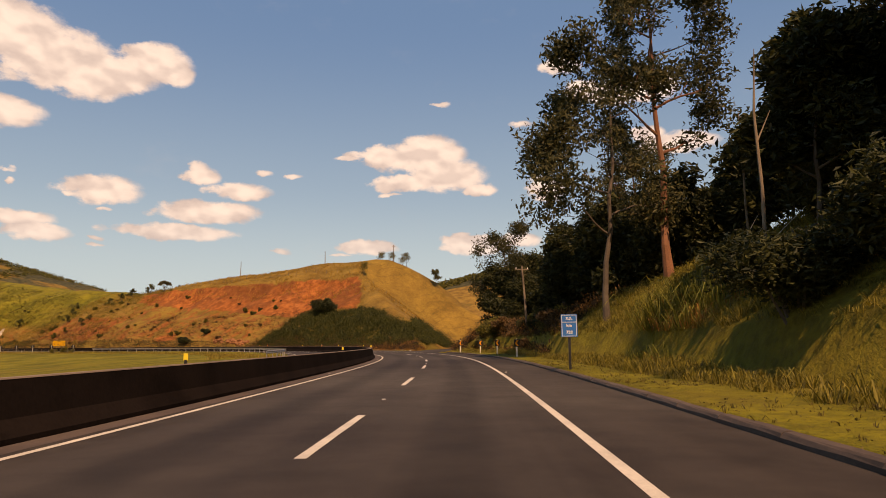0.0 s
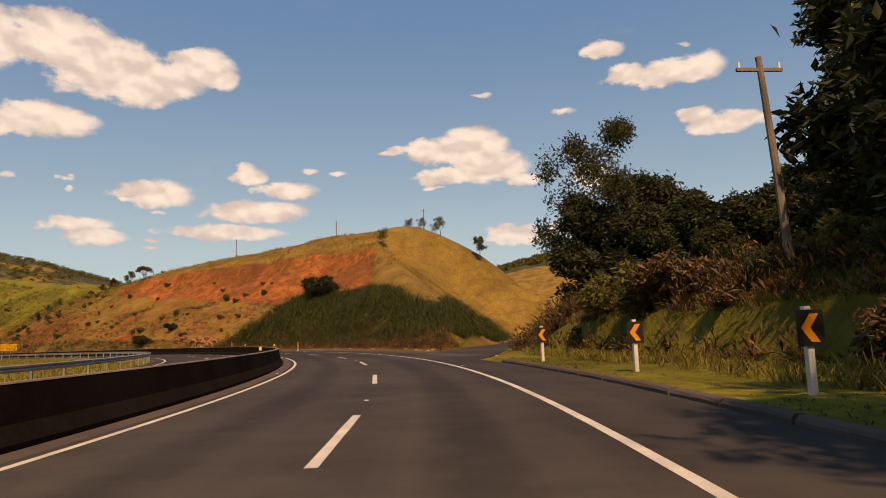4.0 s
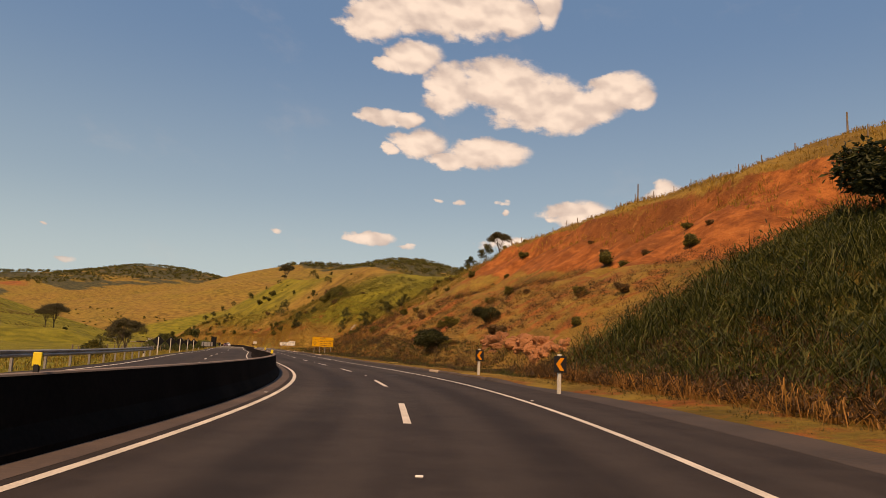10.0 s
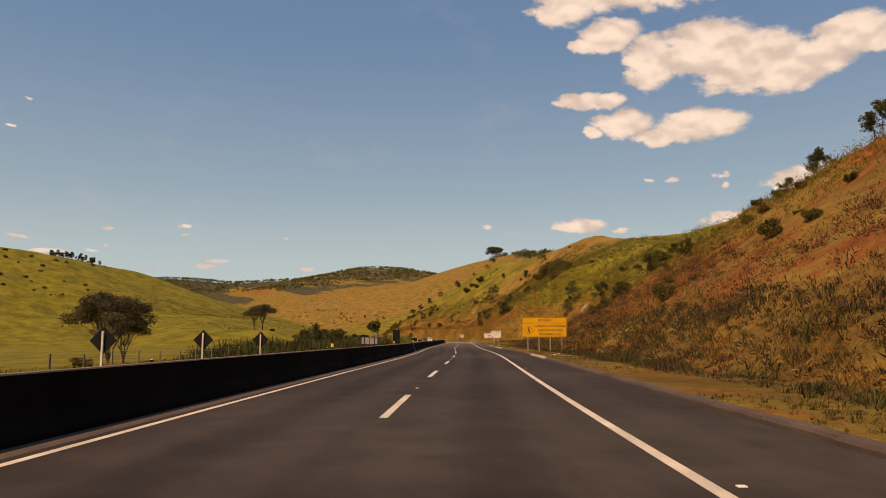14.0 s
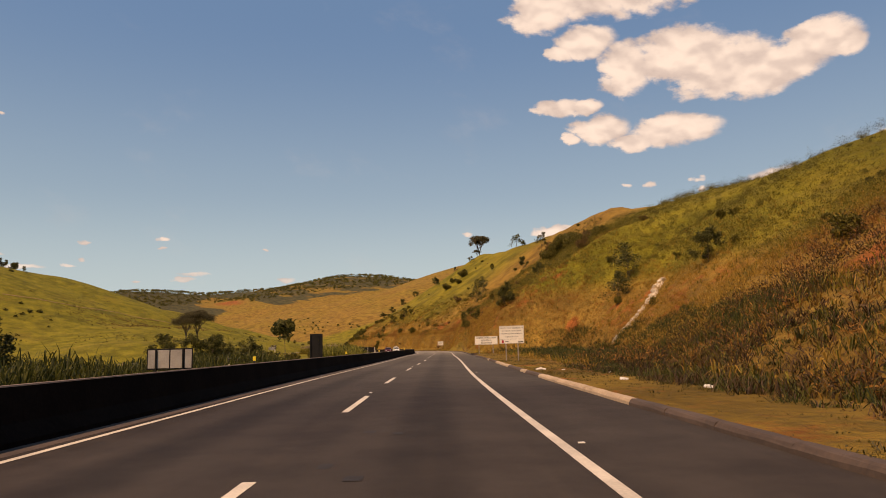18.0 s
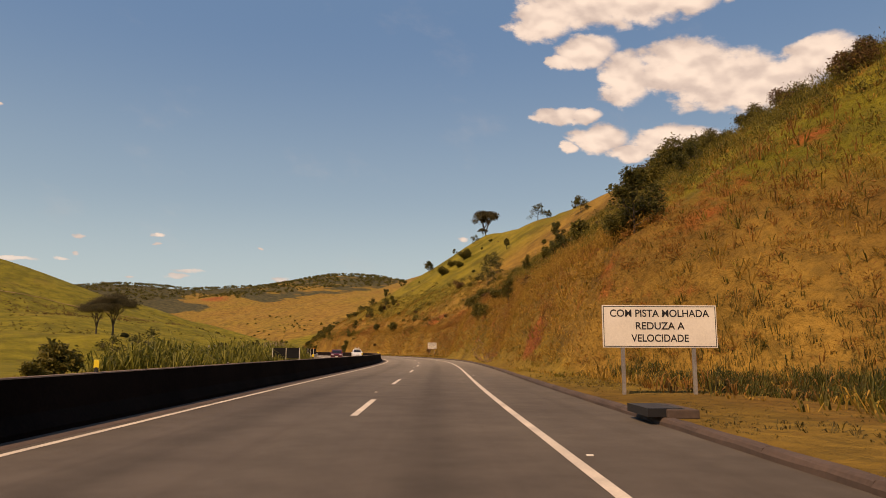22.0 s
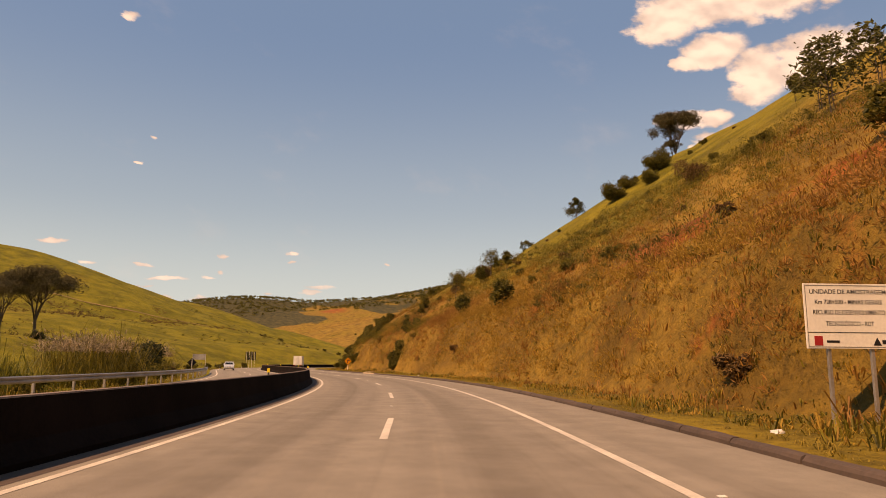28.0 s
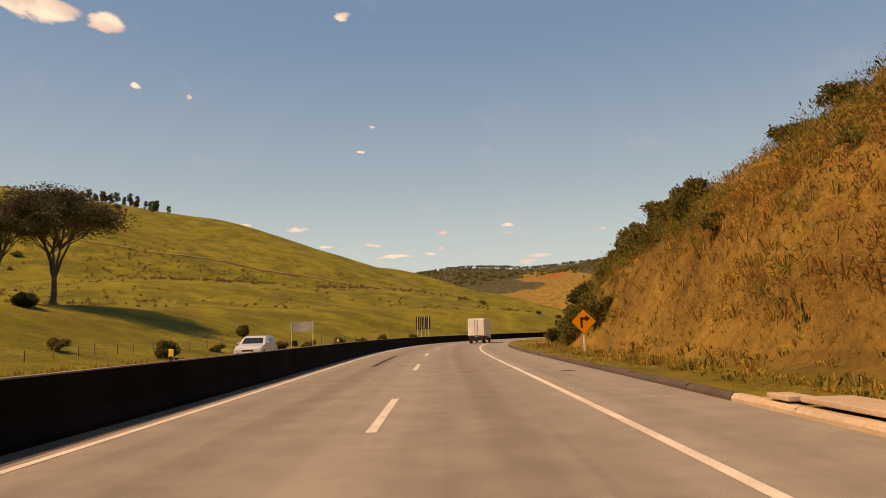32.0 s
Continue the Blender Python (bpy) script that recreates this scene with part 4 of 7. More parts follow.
def make_tree(name, label, seed, height, bare, spread, leaf, bark, leaves, leaf_size, clump, girth=0.022, stems=1, flat=0.7, droop=0.0, rise=0.25, depth=2, lean=0.06):
    """A tree of that height; bare: share of its height without limbs; spread: the crown's half width."""
    rng = np.random.RandomState(seed)
    root = thing(name, label, "tree")
    bm, tips = bmesh.new(), []
    for k in range(stems):
        foot = Vector((rng.uniform(-1, 1) * 0.04 * height * (stems > 1), rng.uniform(-1, 1) * 0.04 * height * (stems > 1), -0.6))
        top = foot + Vector((rng.uniform(-1, 1) * lean * height, rng.uniform(-1, 1) * lean * height, height * 0.9))
        n = 9
        line = [foot.lerp(top, i / (n - 1)) + Vector((rng.uniform(-1, 1), rng.uniform(-1, 1), 0)) * height * 0.008 * (i > 0) for i in range(n)]
        r0 = height * girth / stems**0.5
        rad = [r0 * (1.25 if i == 0 else 1 - 0.85 * (i / (n - 1)) ** 0.9) for i in range(n)]
        tube(line, rad, 9, bm)
        count = max(5, int(9 / stems))
        for i in range(count):
            u = bare + (1 - bare) * (i + rng.rand() * 0.6) / count
            at = line[min(int(u * (n - 1)), n - 2)].lerp(line[min(int(u * (n - 1)) + 1, n - 1)], u * (n - 1) % 1)
            ang = i * 2.4 + rng.rand()
            reach = spread * (1.05 - 0.55 * max(0, (u - bare) / (1 - bare)) ** 1.5) * rng.uniform(0.55, 0.8)
            limbs(bm, rng, at, (math.cos(ang), math.sin(ang), rise + 0.3 * u), reach, rad[min(int(u * (n - 1)), n - 1)] * 0.5 + 0.02, depth - 1, tips, 0.55, rise)
        tips.append(tuple(top))
    part("trunk", bm, bark, root)
    if leaves:
        sizes = clump * (0.6 + 0.8 * rng.rand(len(tips)))
        crown = new("crown", leaf_mesh("crown", leaf, rng, tips, sizes, leaves, leaf_size, droop, flat))
        crown.parent = root
    return root


def make_shrub(name, label, seed, width, height, leaf, leaves, leaf_size, flat=0.8, droop=0.0, category="shrub"):
    rng = np.random.RandomState(seed)
    root = thing(name, label, category)
    bm, tips, sizes = bmesh.new(), [], []
    for k in range(9):
        ang, out = k * 2.4 + rng.rand(), width * 0.5 * rng.uniform(0.15, 0.85)
        tip = (math.cos(ang) * out, math.sin(ang) * out, height * rng.uniform(0.35, 0.85))
        tube([(tip[0] * 0.15, tip[1] * 0.15, -0.4), (tip[0] * 0.6, tip[1] * 0.6, tip[2] * 0.6), tip], [0.03 * height**0.5, 0.02 * height**0.5, 0.008], 5, bm)
        tips.append(tip), sizes.append(min(width, height) * rng.uniform(0.22, 0.38))
    tips.append((0, 0, height * 0.45)), sizes.append(height * 0.4)
    part("stems", bm, BARK, root)
    ob = new("leaves", leaf_mesh("leaves", leaf, rng, tips, sizes, leaves, leaf_size, droop, flat))
    ob.parent = root
    return root


def make_umbrella(name, label, seed, height, spread, stems, leaves, leaf_size, bare=0.45, dome=0.2, trunk=0.0, bark=None, leaf=None):
    """A vase of rising stems that fork under one wide flat-topped crown."""
    rng = np.random.RandomState(seed)
    root = thing(name, label, "tree")
    bm, tips, sizes = bmesh.new(), [], []
    if trunk:
        girth = height * 0.022
        tube([(0, 0, -0.5), (0.01 * height, 0, trunk * height * 0.5), (0, 0, trunk * height * 1.04)], [girth * 1.35, girth, girth * 0.9], 10, bm)
    for k in range(stems):
        ang = 2 * math.pi * k / stems + rng.uniform(-0.3, 0.3)
        out = Vector((math.cos(ang), math.sin(ang), 0))
        foot = out * (0.012 * height) + Vector((0, 0, trunk * height - (0.5 if not trunk else 0.05)))
        fork = out * (spread * rng.uniform(0.10, 0.22)) + Vector((0, 0, height * bare * rng.uniform(0.85, 1.1)))
        r0 = height * 0.026 / stems**0.5
        tube([foot, foot.lerp(fork, 0.5) + out * (-0.01 * height), fork], [r0 * 1.3, r0, r0 * 0.8], 8, bm)
        for j in range(6):
            a2 = ang + rng.uniform(-1.3, 1.3)
            reach = spread * (0.15 + 0.68 * rng.rand())
            tip = Vector((math.cos(a2) * reach, math.sin(a2) * reach, 0))
            tip.z = height * (1 - dome * (tip.length / spread) ** 2 - 0.06 - 0.05 * rng.rand())
            mid = fork.lerp(tip, 0.5) + Vector((0, 0, height * 0.03))
            tube([fork, fork.lerp(mid, 0.6) + Vector((0, 0, -0.02 * height)), mid, tip], [r0 * 0.55, r0 * 0.42, r0 * 0.32, 0.02], 6, bm)
            for i in range(4):
                end = tip + Vector((rng.uniform(-1, 1) * spread * 0.24, rng.uniform(-1, 1) * spread * 0.24, rng.uniform(-0.03, 0.05) * height))
                tube([mid.lerp(tip, 0.4 + 0.15 * i), end], [r0 * 0.22, 0.012], 4, bm)
                tips.append(tuple(end)), sizes.append(spread * rng.uniform(0.14, 0.24))
            tips.append(tuple(tip)), sizes.append(spread * rng.uniform(0.18, 0.28))
    part("trunk", bm, bark or BARK, root)
    crown = new("crown", leaf_mesh("crown", leaf or LEAF_TREE, rng, tips, sizes, leaves, leaf_size, 0.0, 0.75))
    crown.parent = root
    return root


HOLD = []


def stand(ob, s, n, scale=1.0, turn=None, sink=0.0, z=None):
    """Put a copy of a thing on the ground at (s, n); the prototype itself takes the first place."""
    p = on_road(s, n)
    h = land_at(s, n) if z is None else z
    m = pose(p[0], p[1], h - sink, 0, 0, heading(s) if turn is None else turn) @ Matrix.Scale(scale, 4)
    return drop_at(ob, m)


def drop_at(ob, m):
    if ob.name not in HOLD:
        HOLD.append(ob.name)
        ob.matrix_world = m
        return ob
    loc, rot, size = m.decompose()
    c = copy_thing(ob, Matrix.LocRotScale(loc, rot, None))
    c.scale = size
    return c


def tufts(name, mat, label, places, normals_up, height, width, blades, seed, lean=0.45, arch=0.25):
    """Grass as stuff: arching blades of three triangles in tufts."""
    rng = np.random.RandomState(seed)
    p = np.repeat(places, blades, axis=0)
    k = len(p)
    hs = np.repeat(height * (0.4 + 1.1 * rng.rand(len(places))), blades) * (0.5 + 0.7 * rng.rand(k))
    hs *= np.clip(0.85 + 1.0 * lumps(p[:, 0], p[:, 1], 4.0) + 0.6 * lumps(p[:, 0] + 50, p[:, 1], 1.7), 0.35, 1.7)
    ang = rng.rand(k) * 2 * math.pi
    out = np.stack([np.cos(ang), np.sin(ang), np.zeros(k)], -1)
    turn = ang + rng.normal(size=k) * 0.5
    side = np.stack([-np.sin(turn), np.cos(turn), np.zeros(k)], -1)
    spread = np.repeat(height, k) * 0.45
    base = p + out * (rng.rand(k) * spread)[:, None] - np.array([0, 0, 0.05])
    bend = (lean * (0.2 + 1.2 * rng.rand(k)) * hs)[:, None] * out
    w = (width * (0.7 + 0.6 * rng.rand(k)))[:, None] * side
    fall = 1 - arch * rng.rand(k) * 2
    mid = base + bend * 0.4 + np.stack([0 * hs, 0 * hs, hs * 0.72], -1)
    tip = base + bend + np.stack([0 * hs, 0 * hs, hs * fall], -1)
    v = np.stack([base - w, base + w, mid + w * 0.9, mid - w * 0.9, tip], 1).reshape(-1, 3)
    i = np.arange(k)[:, None] * 5
    f = np.concatenate([i + np.array([[0, 1, 2]]), i + np.array([[0, 2, 3]]), i + np.array([[3, 2, 4]])])
    ob = new(name, mesh_from(name, v, f, mat, smooth=False))
    return tagged(ob, label, "grass", kind="stuff")


def weeds(name, mat, label, places, radius, leaves, size, seed):
    """Leafy weeds as stuff: clumps of leaves that point up and out."""
    rng = np.random.RandomState(seed)
    k = len(places) * leaves
    r = np.repeat(radius * (0.45 + 1.1 * rng.rand(len(places)) ** 2), leaves)
    way = rng.normal(size=(k, 3))
    way[:, 2] = np.abs(way[:, 2]) * 1.1
    way /= np.linalg.norm(way, axis=1)[:, None]
    p = np.repeat(places, leaves, axis=0) + way * (r * (0.3 + 0.8 * rng.rand(k)))[:, None]
    p[:, 2] += 0.3 * r
    a = way * 0.7 + rng.normal(size=(k, 3)) * 0.35 + np.array([0, 0, 0.4])
    a /= np.linalg.norm(a, axis=1)[:, None]
    b = np.cross(a, rng.normal(size=(k, 3)))
    b /= np.linalg.norm(b, axis=1)[:, None] + 1e-9
    g = (size * (0.5 + rng.rand(k)))[:, None]
    a, b = a * g, b * g * 0.19
    v = np.stack([p - a, p + b, p + a - np.array([0, 0, 0.25]) * g, p - b], 1).reshape(-1, 3)
    return tagged(new(name, mesh_from(name, v, np.arange(k * 4).reshape(-1, 4), mat, smooth=False)), label, "weeds", kind="stuff")


def scatter(seed, s0, s1, n0, n1, count, keep=None):
    rng = np.random.RandomState(seed)
    s, n = rng.uniform(s0, s1, count), rng.uniform(n0, n1, count)
    p = on_road(s, n)
    p[:, 2] = land(p[:, 0], p[:, 1], (s, n))
    if keep is not None:
        ok = keep(s, n, p, rng.rand(count))
        p = p[ok]
    return p


# ---- trees ----
euc = make_tree("eucalyptus", "tall eucalyptus with red-brown trunk and open crown on the bank", 11, 27, 0.42, 7.5, LEAF_EUC, BARK_RED, 11500, 0.22, 1.35, 0.014, flat=0.75, droop=0.5, depth=3)
euc_b = make_tree("eucalyptus", "leaning eucalyptus with drooping grey-green foliage", 12, 23, 0.35, 7.0, LEAF_EUC, BARK, 12500, 0.22, 1.5, 0.012, flat=0.85, droop=0.7, depth=3, lean=0.12)
woods = [make_tree("broadleaf_tree", "dense dark broadleaf tree of the roadside wood", 20 + i, h, 0.12, w, LEAF_DARK, BARK, 15000, 0.36, 1.9, 0.013, flat=0.9, depth=2)
         for i, (h, w) in enumerate(((17, 5.0), (14, 5.5), (20, 5.5)))]
stand(euc, 163.2, 19.0, 1.0, 40)
stand(euc_b, 161.3, 13.4, 0.95, 200)
stand(euc, 182, 24.0, 0.8, 130)
stand(euc_b, 150, 33.0, 1.1, 20)
stand(euc, 205, 33.0, 0.75, 250)
rng = random.Random(5)
for s, n, k, size in ((124, 26, 2, 1.2), (131, 20.5, 0, 1.1), (137, 27, 2, 1.15), (143, 31, 1, 1.1),
                      (150, 25.5, 1, 0.8), (155, 30, 2, 0.7), (147, 21.5, 0, 0.75), (150, 40, 2, 1.2), (165, 30, 0, 1.0), (172, 24, 1, 0.85), (176, 33, 2, 0.9), (170, 45, 0, 1.1), (185, 16.5, 1, 0.7), (190, 20, 0, 0.75), (183, 22, 1, 0.95), (178, 19.5, 1, 0.85), (186, 27, 2, 0.75), (193, 25, 1, 0.9)):
    stand(woods[k], s, n, size, rng.uniform(0, 360))

for x, y, k, size in ((-2, 206, 0, 1.05), (4, 211, 2, 1.1), (2, 200, 1, 0.95), (8, 203, 0, 0.95), (11, 194, 1, 0.95), (9, 216, 2, 1.0), (15, 207, 1, 1.0), (16, 197, 2, 0.9), (15, 186, 0, 0.9), (20, 190, 1, 1.0), (22, 200, 2, 1.0),
                      (23, 212, 0, 1.1), (28, 186, 2, 1.0), (30, 196, 0, 1.1), (24, 178, 1, 1.0), (32, 176, 2, 1.1), (17, 176, 0, 0.8), (36, 190, 1, 1.2), (38, 205, 2, 1.2), (1, 219, 1, 0.8), (5, 182, 1, 0.55), (9, 178, 0, 0.6)):
    drop_at(woods[k], pose(x, y, float(land(np.array([x * 1.0]), np.array([y * 1.0]))[0]), 0, 0, rng.uniform(0, 360)) @ Matrix.Scale(size * 0.76, 4))
for x, y, size in ((-1, 209, 0.95), (20, 189, 0.9)):
    drop_at(euc_b, pose(x, y, float(land(np.array([x * 1.0]), np.array([y * 1.0]))[0]), 0, 0, rng.uniform(0, 360)) @ Matrix.Scale(size, 4))

umbrella = make_umbrella("umbrella_tree", "lone flat-crowned tree on the hill crest", 31, 9.2, 5.4, 5, 15000, 0.17, bare=0.34, dome=0.42, trunk=0.1, leaf=LEAF_THIN)
big = make_umbrella("spreading_tree", "dark bare stems under a wide thin grey-green crown in the pasture", 33, 15.6, 9.2, 6, 22000, 0.20, bare=0.50, dome=0.26, trunk=0.25, leaf=LEAF_THIN)
small = [make_tree("small_tree", "small dark round-headed tree on the hillside", 40 + i, 5.0, 0.25, 2.3, LEAF_TREE, BARK, 3000, 0.15, 0.46, 0.017, stems=1 + i % 2, flat=0.75, depth=3) for i in range(3)]
twiggy = make_tree("twiggy_tree", "thin half-bare tree on the hillside", 51, 5.5, 0.3, 2.4, LEAF_TREE, BARK, 700, 0.22, 0.8, 0.016, stems=2, flat=0.8, depth=3)
sapling = make_tree("sapling", "slender leafy sapling on the cut slope", 52, 4.0, 0.35, 1.2, LEAF_BUSH, BARK, 1400, 0.22, 0.6, 0.014, stems=1, flat=0.9, depth=2)

slim = make_tree("slim_tree", "slim tree with a head of large drooping leaves", 57, 6.6, 0.72, 1.7, LEAF_TREE, BARK, 900, 0.42, 0.75, 0.012, flat=0.7, droop=0.9, depth=2)
stand(slim, 518.3, -21.7, 1.0, 0)
slope_tree = make_tree("slope_tree", "leafy tree on the cut slope with foliage down to its foot", 55, 6.4, 0.28, 1.5, LEAF_BUSH, BARK, 4200, 0.11, 0.5, 0.012, stems=1, flat=0.9, depth=3)
stand(slope_tree, 579.0, 10.8, 0.62, 40)
stand(slope_tree, 600, 17.5, 0.5, 10)
clumpy = make_tree("clumpy_tree", "slim tree with green leaf clumps on thin stems", 53, 4.6, 0.4, 1.0, LEAF_BUSH, BARK, 1700, 0.15, 0.42, 0.011, stems=3, flat=0.7, depth=2, lean=0.09)
airy = make_tree("airy_tree", "pale airy tree with sparse small leaves on the slope crest", 54, 6.2, 0.35, 2.2, LEAF_BUSH, BARK, 1500, 0.15, 0.8, 0.02, stems=1, flat=0.8, depth=3)
for s, n, size in ((729.5, 16.6, 0.62), (728.5, 15.6, 0.5), (727, 13.0, 0.55), (725.5, 12.6, 0.4), (729.5, 25.5, 0.75), (731, 26.5, 0.6), (728, 29.5, 0.8), (736, 31, 0.6), (745.5, 12.9, 0.4), (747, 13.6, 0.45), (695, 53, 0.9), (762, 15, 0.6), (768, 18, 0.6), (775, 22, 0.7)):
    stand(clumpy, s, n, size, rng.uniform(0, 360))
for s, n, size in ((304, 55.7, 0.75), (303, 75, 0.75), (307, 79, 0.6), (310, 78, 0.65), (316, 80, 0.7), (727, 20.6, 0.7), (731, 28.0, 0.7)):
    stand(airy, s, n, size, rng.uniform(0, 360))
stand(umbrella, 767.5, 89.0, 1.22, 20, 0.3)
stand(umbrella, 763.5, 86.0, 0.4, 120, 0.1)
stand(big, 797.5, -57.5, 1.0, 60)
stand(big, 794, -62.5, 0.8, 210)
stand(umbrella, 392, 41.2, 0.46, 60)
stand(umbrella, 385.5, -25.0, 0.56, 90)
stand(umbrella, 392, -27.0, 0.42, 10)
for s, n, k, size in ((296, 78.4, 2, 0.95), (404, 43.0, 0, 0.75), (419, 44.8, 2, 0.8), (430, 46, 0, 0.6), (438, 46, 1, 0.55),
                      (439, 28.8, 2, 0.7), (421, 25.7, 1, 0.65), (421, 28.5, 0, 0.5), (424, 21.1, 2, 0.45), (451, 36.5, 0, 0.6), (536, 13.2, 0, 0.7), (489, 31.8, 1, 0.8),
                      (548, 21.0, 0, 0.5), (590, 20.0, 0, 0.7), (660, 47, 2, 0.9),  (762, 60, 2, 0.9),
                       (768, 74, 2, 0.5), (800, 58, 1, 0.8), (812, 52, 2, 0.9),
                      (826, 46, 0, 0.9), (832, 41, 1, 1.0), (700, 73, 0, 0.55), (689, 75, 2, 0.6), (519, -32.7, 2, 0.9), (513, -30, 0, 0.85), (507, -29, 2, 0.8), (500, -29, 1, 0.9), (493, -30, 0, 0.8), (524, -28, 1, 0.7), (560, -40, 1, 0.7), (452, -24, 0, 0.8), (456, -26, 1, 0.7)):
    stand(small[k], s, n, size, rng.uniform(0, 360))
for s, n, size in ((517, 30.5, 1.0), (512, 27.5, 0.8), (669, 60, 0.9), (680, 40, 0.9), (674, 35.4, 1.1), (664, 30, 0.9), (709, 76, 1.1), (755, 78, 0.7), (780, 66, 0.8), (470, 47, 0.6), (476, 48, 0.5), (700, -50, 1.6), (690, -58, 1.3)):
    stand(twiggy, s, n, size, rng.uniform(0, 360))
for s, n, size in ((612, 11.5, 0.7), (596.5, 9.2, 0.8), (591, 9.3, 0.6), (598, 20.0, 0.6), (565, 16.0, 0.8), (628, 17, 0.9), (640, 19.5, 0.8), (654, 21, 0.7), (690, 13.2, 0.8), (706, 14.2, 0.7)):
    stand(sapling, s, n, size, rng.uniform(0, 360))

# ---- shrubs ----
shrubs = [make_shrub("shrub", "rounded green shrub on the slope", 60 + i, 2.4, 1.6, LEAF_BUSH, 2200, 0.125) for i in range(3)]
dry_shrubs = [make_shrub("dry_shrub", "brownish dry shrub on the cut slope", 70 + i, 1.9, 1.2, LEAF_BROWN, 2000, 0.11) for i in range(2)]
dark_bush = make_shrub("dark_bush", "large dark round bush at the top of the tall grass", 80, 9.0, 5.5, LEAF_DARK, 12000, 0.26)
bank_bush = make_shrub("bank_bush", "dense dark green bush at the foot of the roadside wood", 83, 5.0, 3.2, LEAF_DARK, 10000, 0.11)
leafy_bush = make_shrub("leafy_bush", "large leafy green bush on the skyline of the cut", 81, 6.5, 4.6, LEAF_BUSH, 9000, 0.17, 0.9)
brown_bush = make_shrub("brown_bush", "large brownish feathery bush on the skyline of the cut", 82, 4.6, 4.0, LEAF_BROWN, 4200, 0.17, 0.95)
for s, n, size in ((584, 33.0, 0.95), (588, 36.0, 1.0), (594, 38.0, 0.9), (580, 30.0, 1.0), (576, 33.0, 0.9), (598, 41.0, 0.8), (537.5, 13.0, 0.45), (539, 14.5, 0.4), (728, 58, 0.8), (726, 48, 0.65), (723, 53, 0.5), (731, 54, 0.5)):
    stand(leafy_bush, s, n, size, rng.uniform(0, 360), 0.3)
for s, n, size in ((596, 35, 1.0), (601, 36, 0.9), (591, 33, 0.8), (687, 32, 0.6), (733, 28, 0.5), (737, 24, 0.4)):
    stand(brown_bush, s, n, size, rng.uniform(0, 360), 0.3)
crest_line = random.Random(77)
for k in range(22):
    s = 536 + 3.1 * k + crest_line.uniform(-2, 2)
    stand(crest_line.choice((leafy_bush, brown_bush, brown_bush, shrubs[0])), s, 29 + 0.13 * (s - 536) + crest_line.uniform(-2.0, 3.0), crest_line.uniform(0.3, 0.62), crest_line.uniform(0, 360), 0.3)
stand(dark_bush, 291, 26.5, 0.8, 30, 0.6)
stand(dark_bush, 708.5, -21.6, 0.72, 10, 0.2)
stand(dark_bush, 789, -52.0, 0.35, 60, 0.3)
stand(dark_bush, 333, 12.6, 0.42, 30)
stand(dark_bush, 330, 17.8, 0.3, 90)
for s, n, size in ((132, 12.4, 0.6), (129, 14.0, 0.62), (205, 20, 0.42), (212, 27, 0.45), (190, 13.5, 0.3), (183, 13.0, 0.3), (203, 22, 0.4), (208, 24, 0.4), (222, 31, 0.4), (228, 34, 0.4), (233, 36, 0.38)):
    stand(bank_bush, s, n, size * 1.75, rng.uniform(0, 360), 0.3)
scrub_bank = random.Random(41)
for _ in range(46):
    s = scrub_bank.uniform(176, 214)
    stand(scrub_bank.choice(dry_shrubs + shrubs), s, scrub_bank.uniform(max(11.5, s - 193), max(18, s - 176)), scrub_bank.uniform(0.7, 1.5), scrub_bank.uniform(0, 360), 0.1)
for s, n, size in ((722, 9.8, 0.9), (723, 11, 1.0), (724, 12.2, 0.9), (722.5, 10.4, 1.1), (723.5, 13.5, 0.8)):
    stand(shrubs[1], s, n, size, rng.uniform(0, 360), 0.1)
corner = random.Random(61)
for _ in range(30):
    s = corner.uniform(752, 772)
    stand(corner.choice(shrubs), s, corner.uniform(9.4, 11.5 + 0.5 * (772 - s)), corner.uniform(0.6, 1.3), corner.uniform(0, 360), 0.1)
spots = random.Random(9)
for s0, s1, n0, n1, count, kinds, low, high in ((430, 530, 18, 48, 26, shrubs, 0.5, 1.1), (535, 640, 11, 40, 26, dry_shrubs + shrubs[:1], 0.5, 1.2), (560, 660, 26, 46, 10, dry_shrubs + shrubs, 0.4, 0.9), (640, 745, 10, 42, 40, dry_shrubs + shrubs, 0.3, 0.7),
                                                (740, 800, 12, 40, 20, shrubs, 0.6, 1.2), (300, 430, 13, 40, 44, dry_shrubs + shrubs, 0.4, 1.0), (385, 470, 36, 58, 14, shrubs, 0.4, 0.8), (640, 760, 45, 78, 10, dry_shrubs + shrubs, 0.4, 0.8),
                                                (500, 620, -24, -19, 16, shrubs, 0.6, 1.4), (330, 500, -26, -18, 12, shrubs, 0.5, 1.0), (620, 720, -24, -18, 16, dry_shrubs + shrubs, 0.6, 1.2), (730, 850, -40, -20, 14, shrubs, 0.6, 1.2)):
    for _ in range(count):
        kind, s, n, size, turn = spots.choice(kinds), spots.uniform(s0, s1), spots.uniform(n0, n1), spots.uniform(low, high), spots.uniform(0, 360)
        if not (512 < s < 528 and n < 26):
            stand(kind, s, n, size, turn, 0.1)


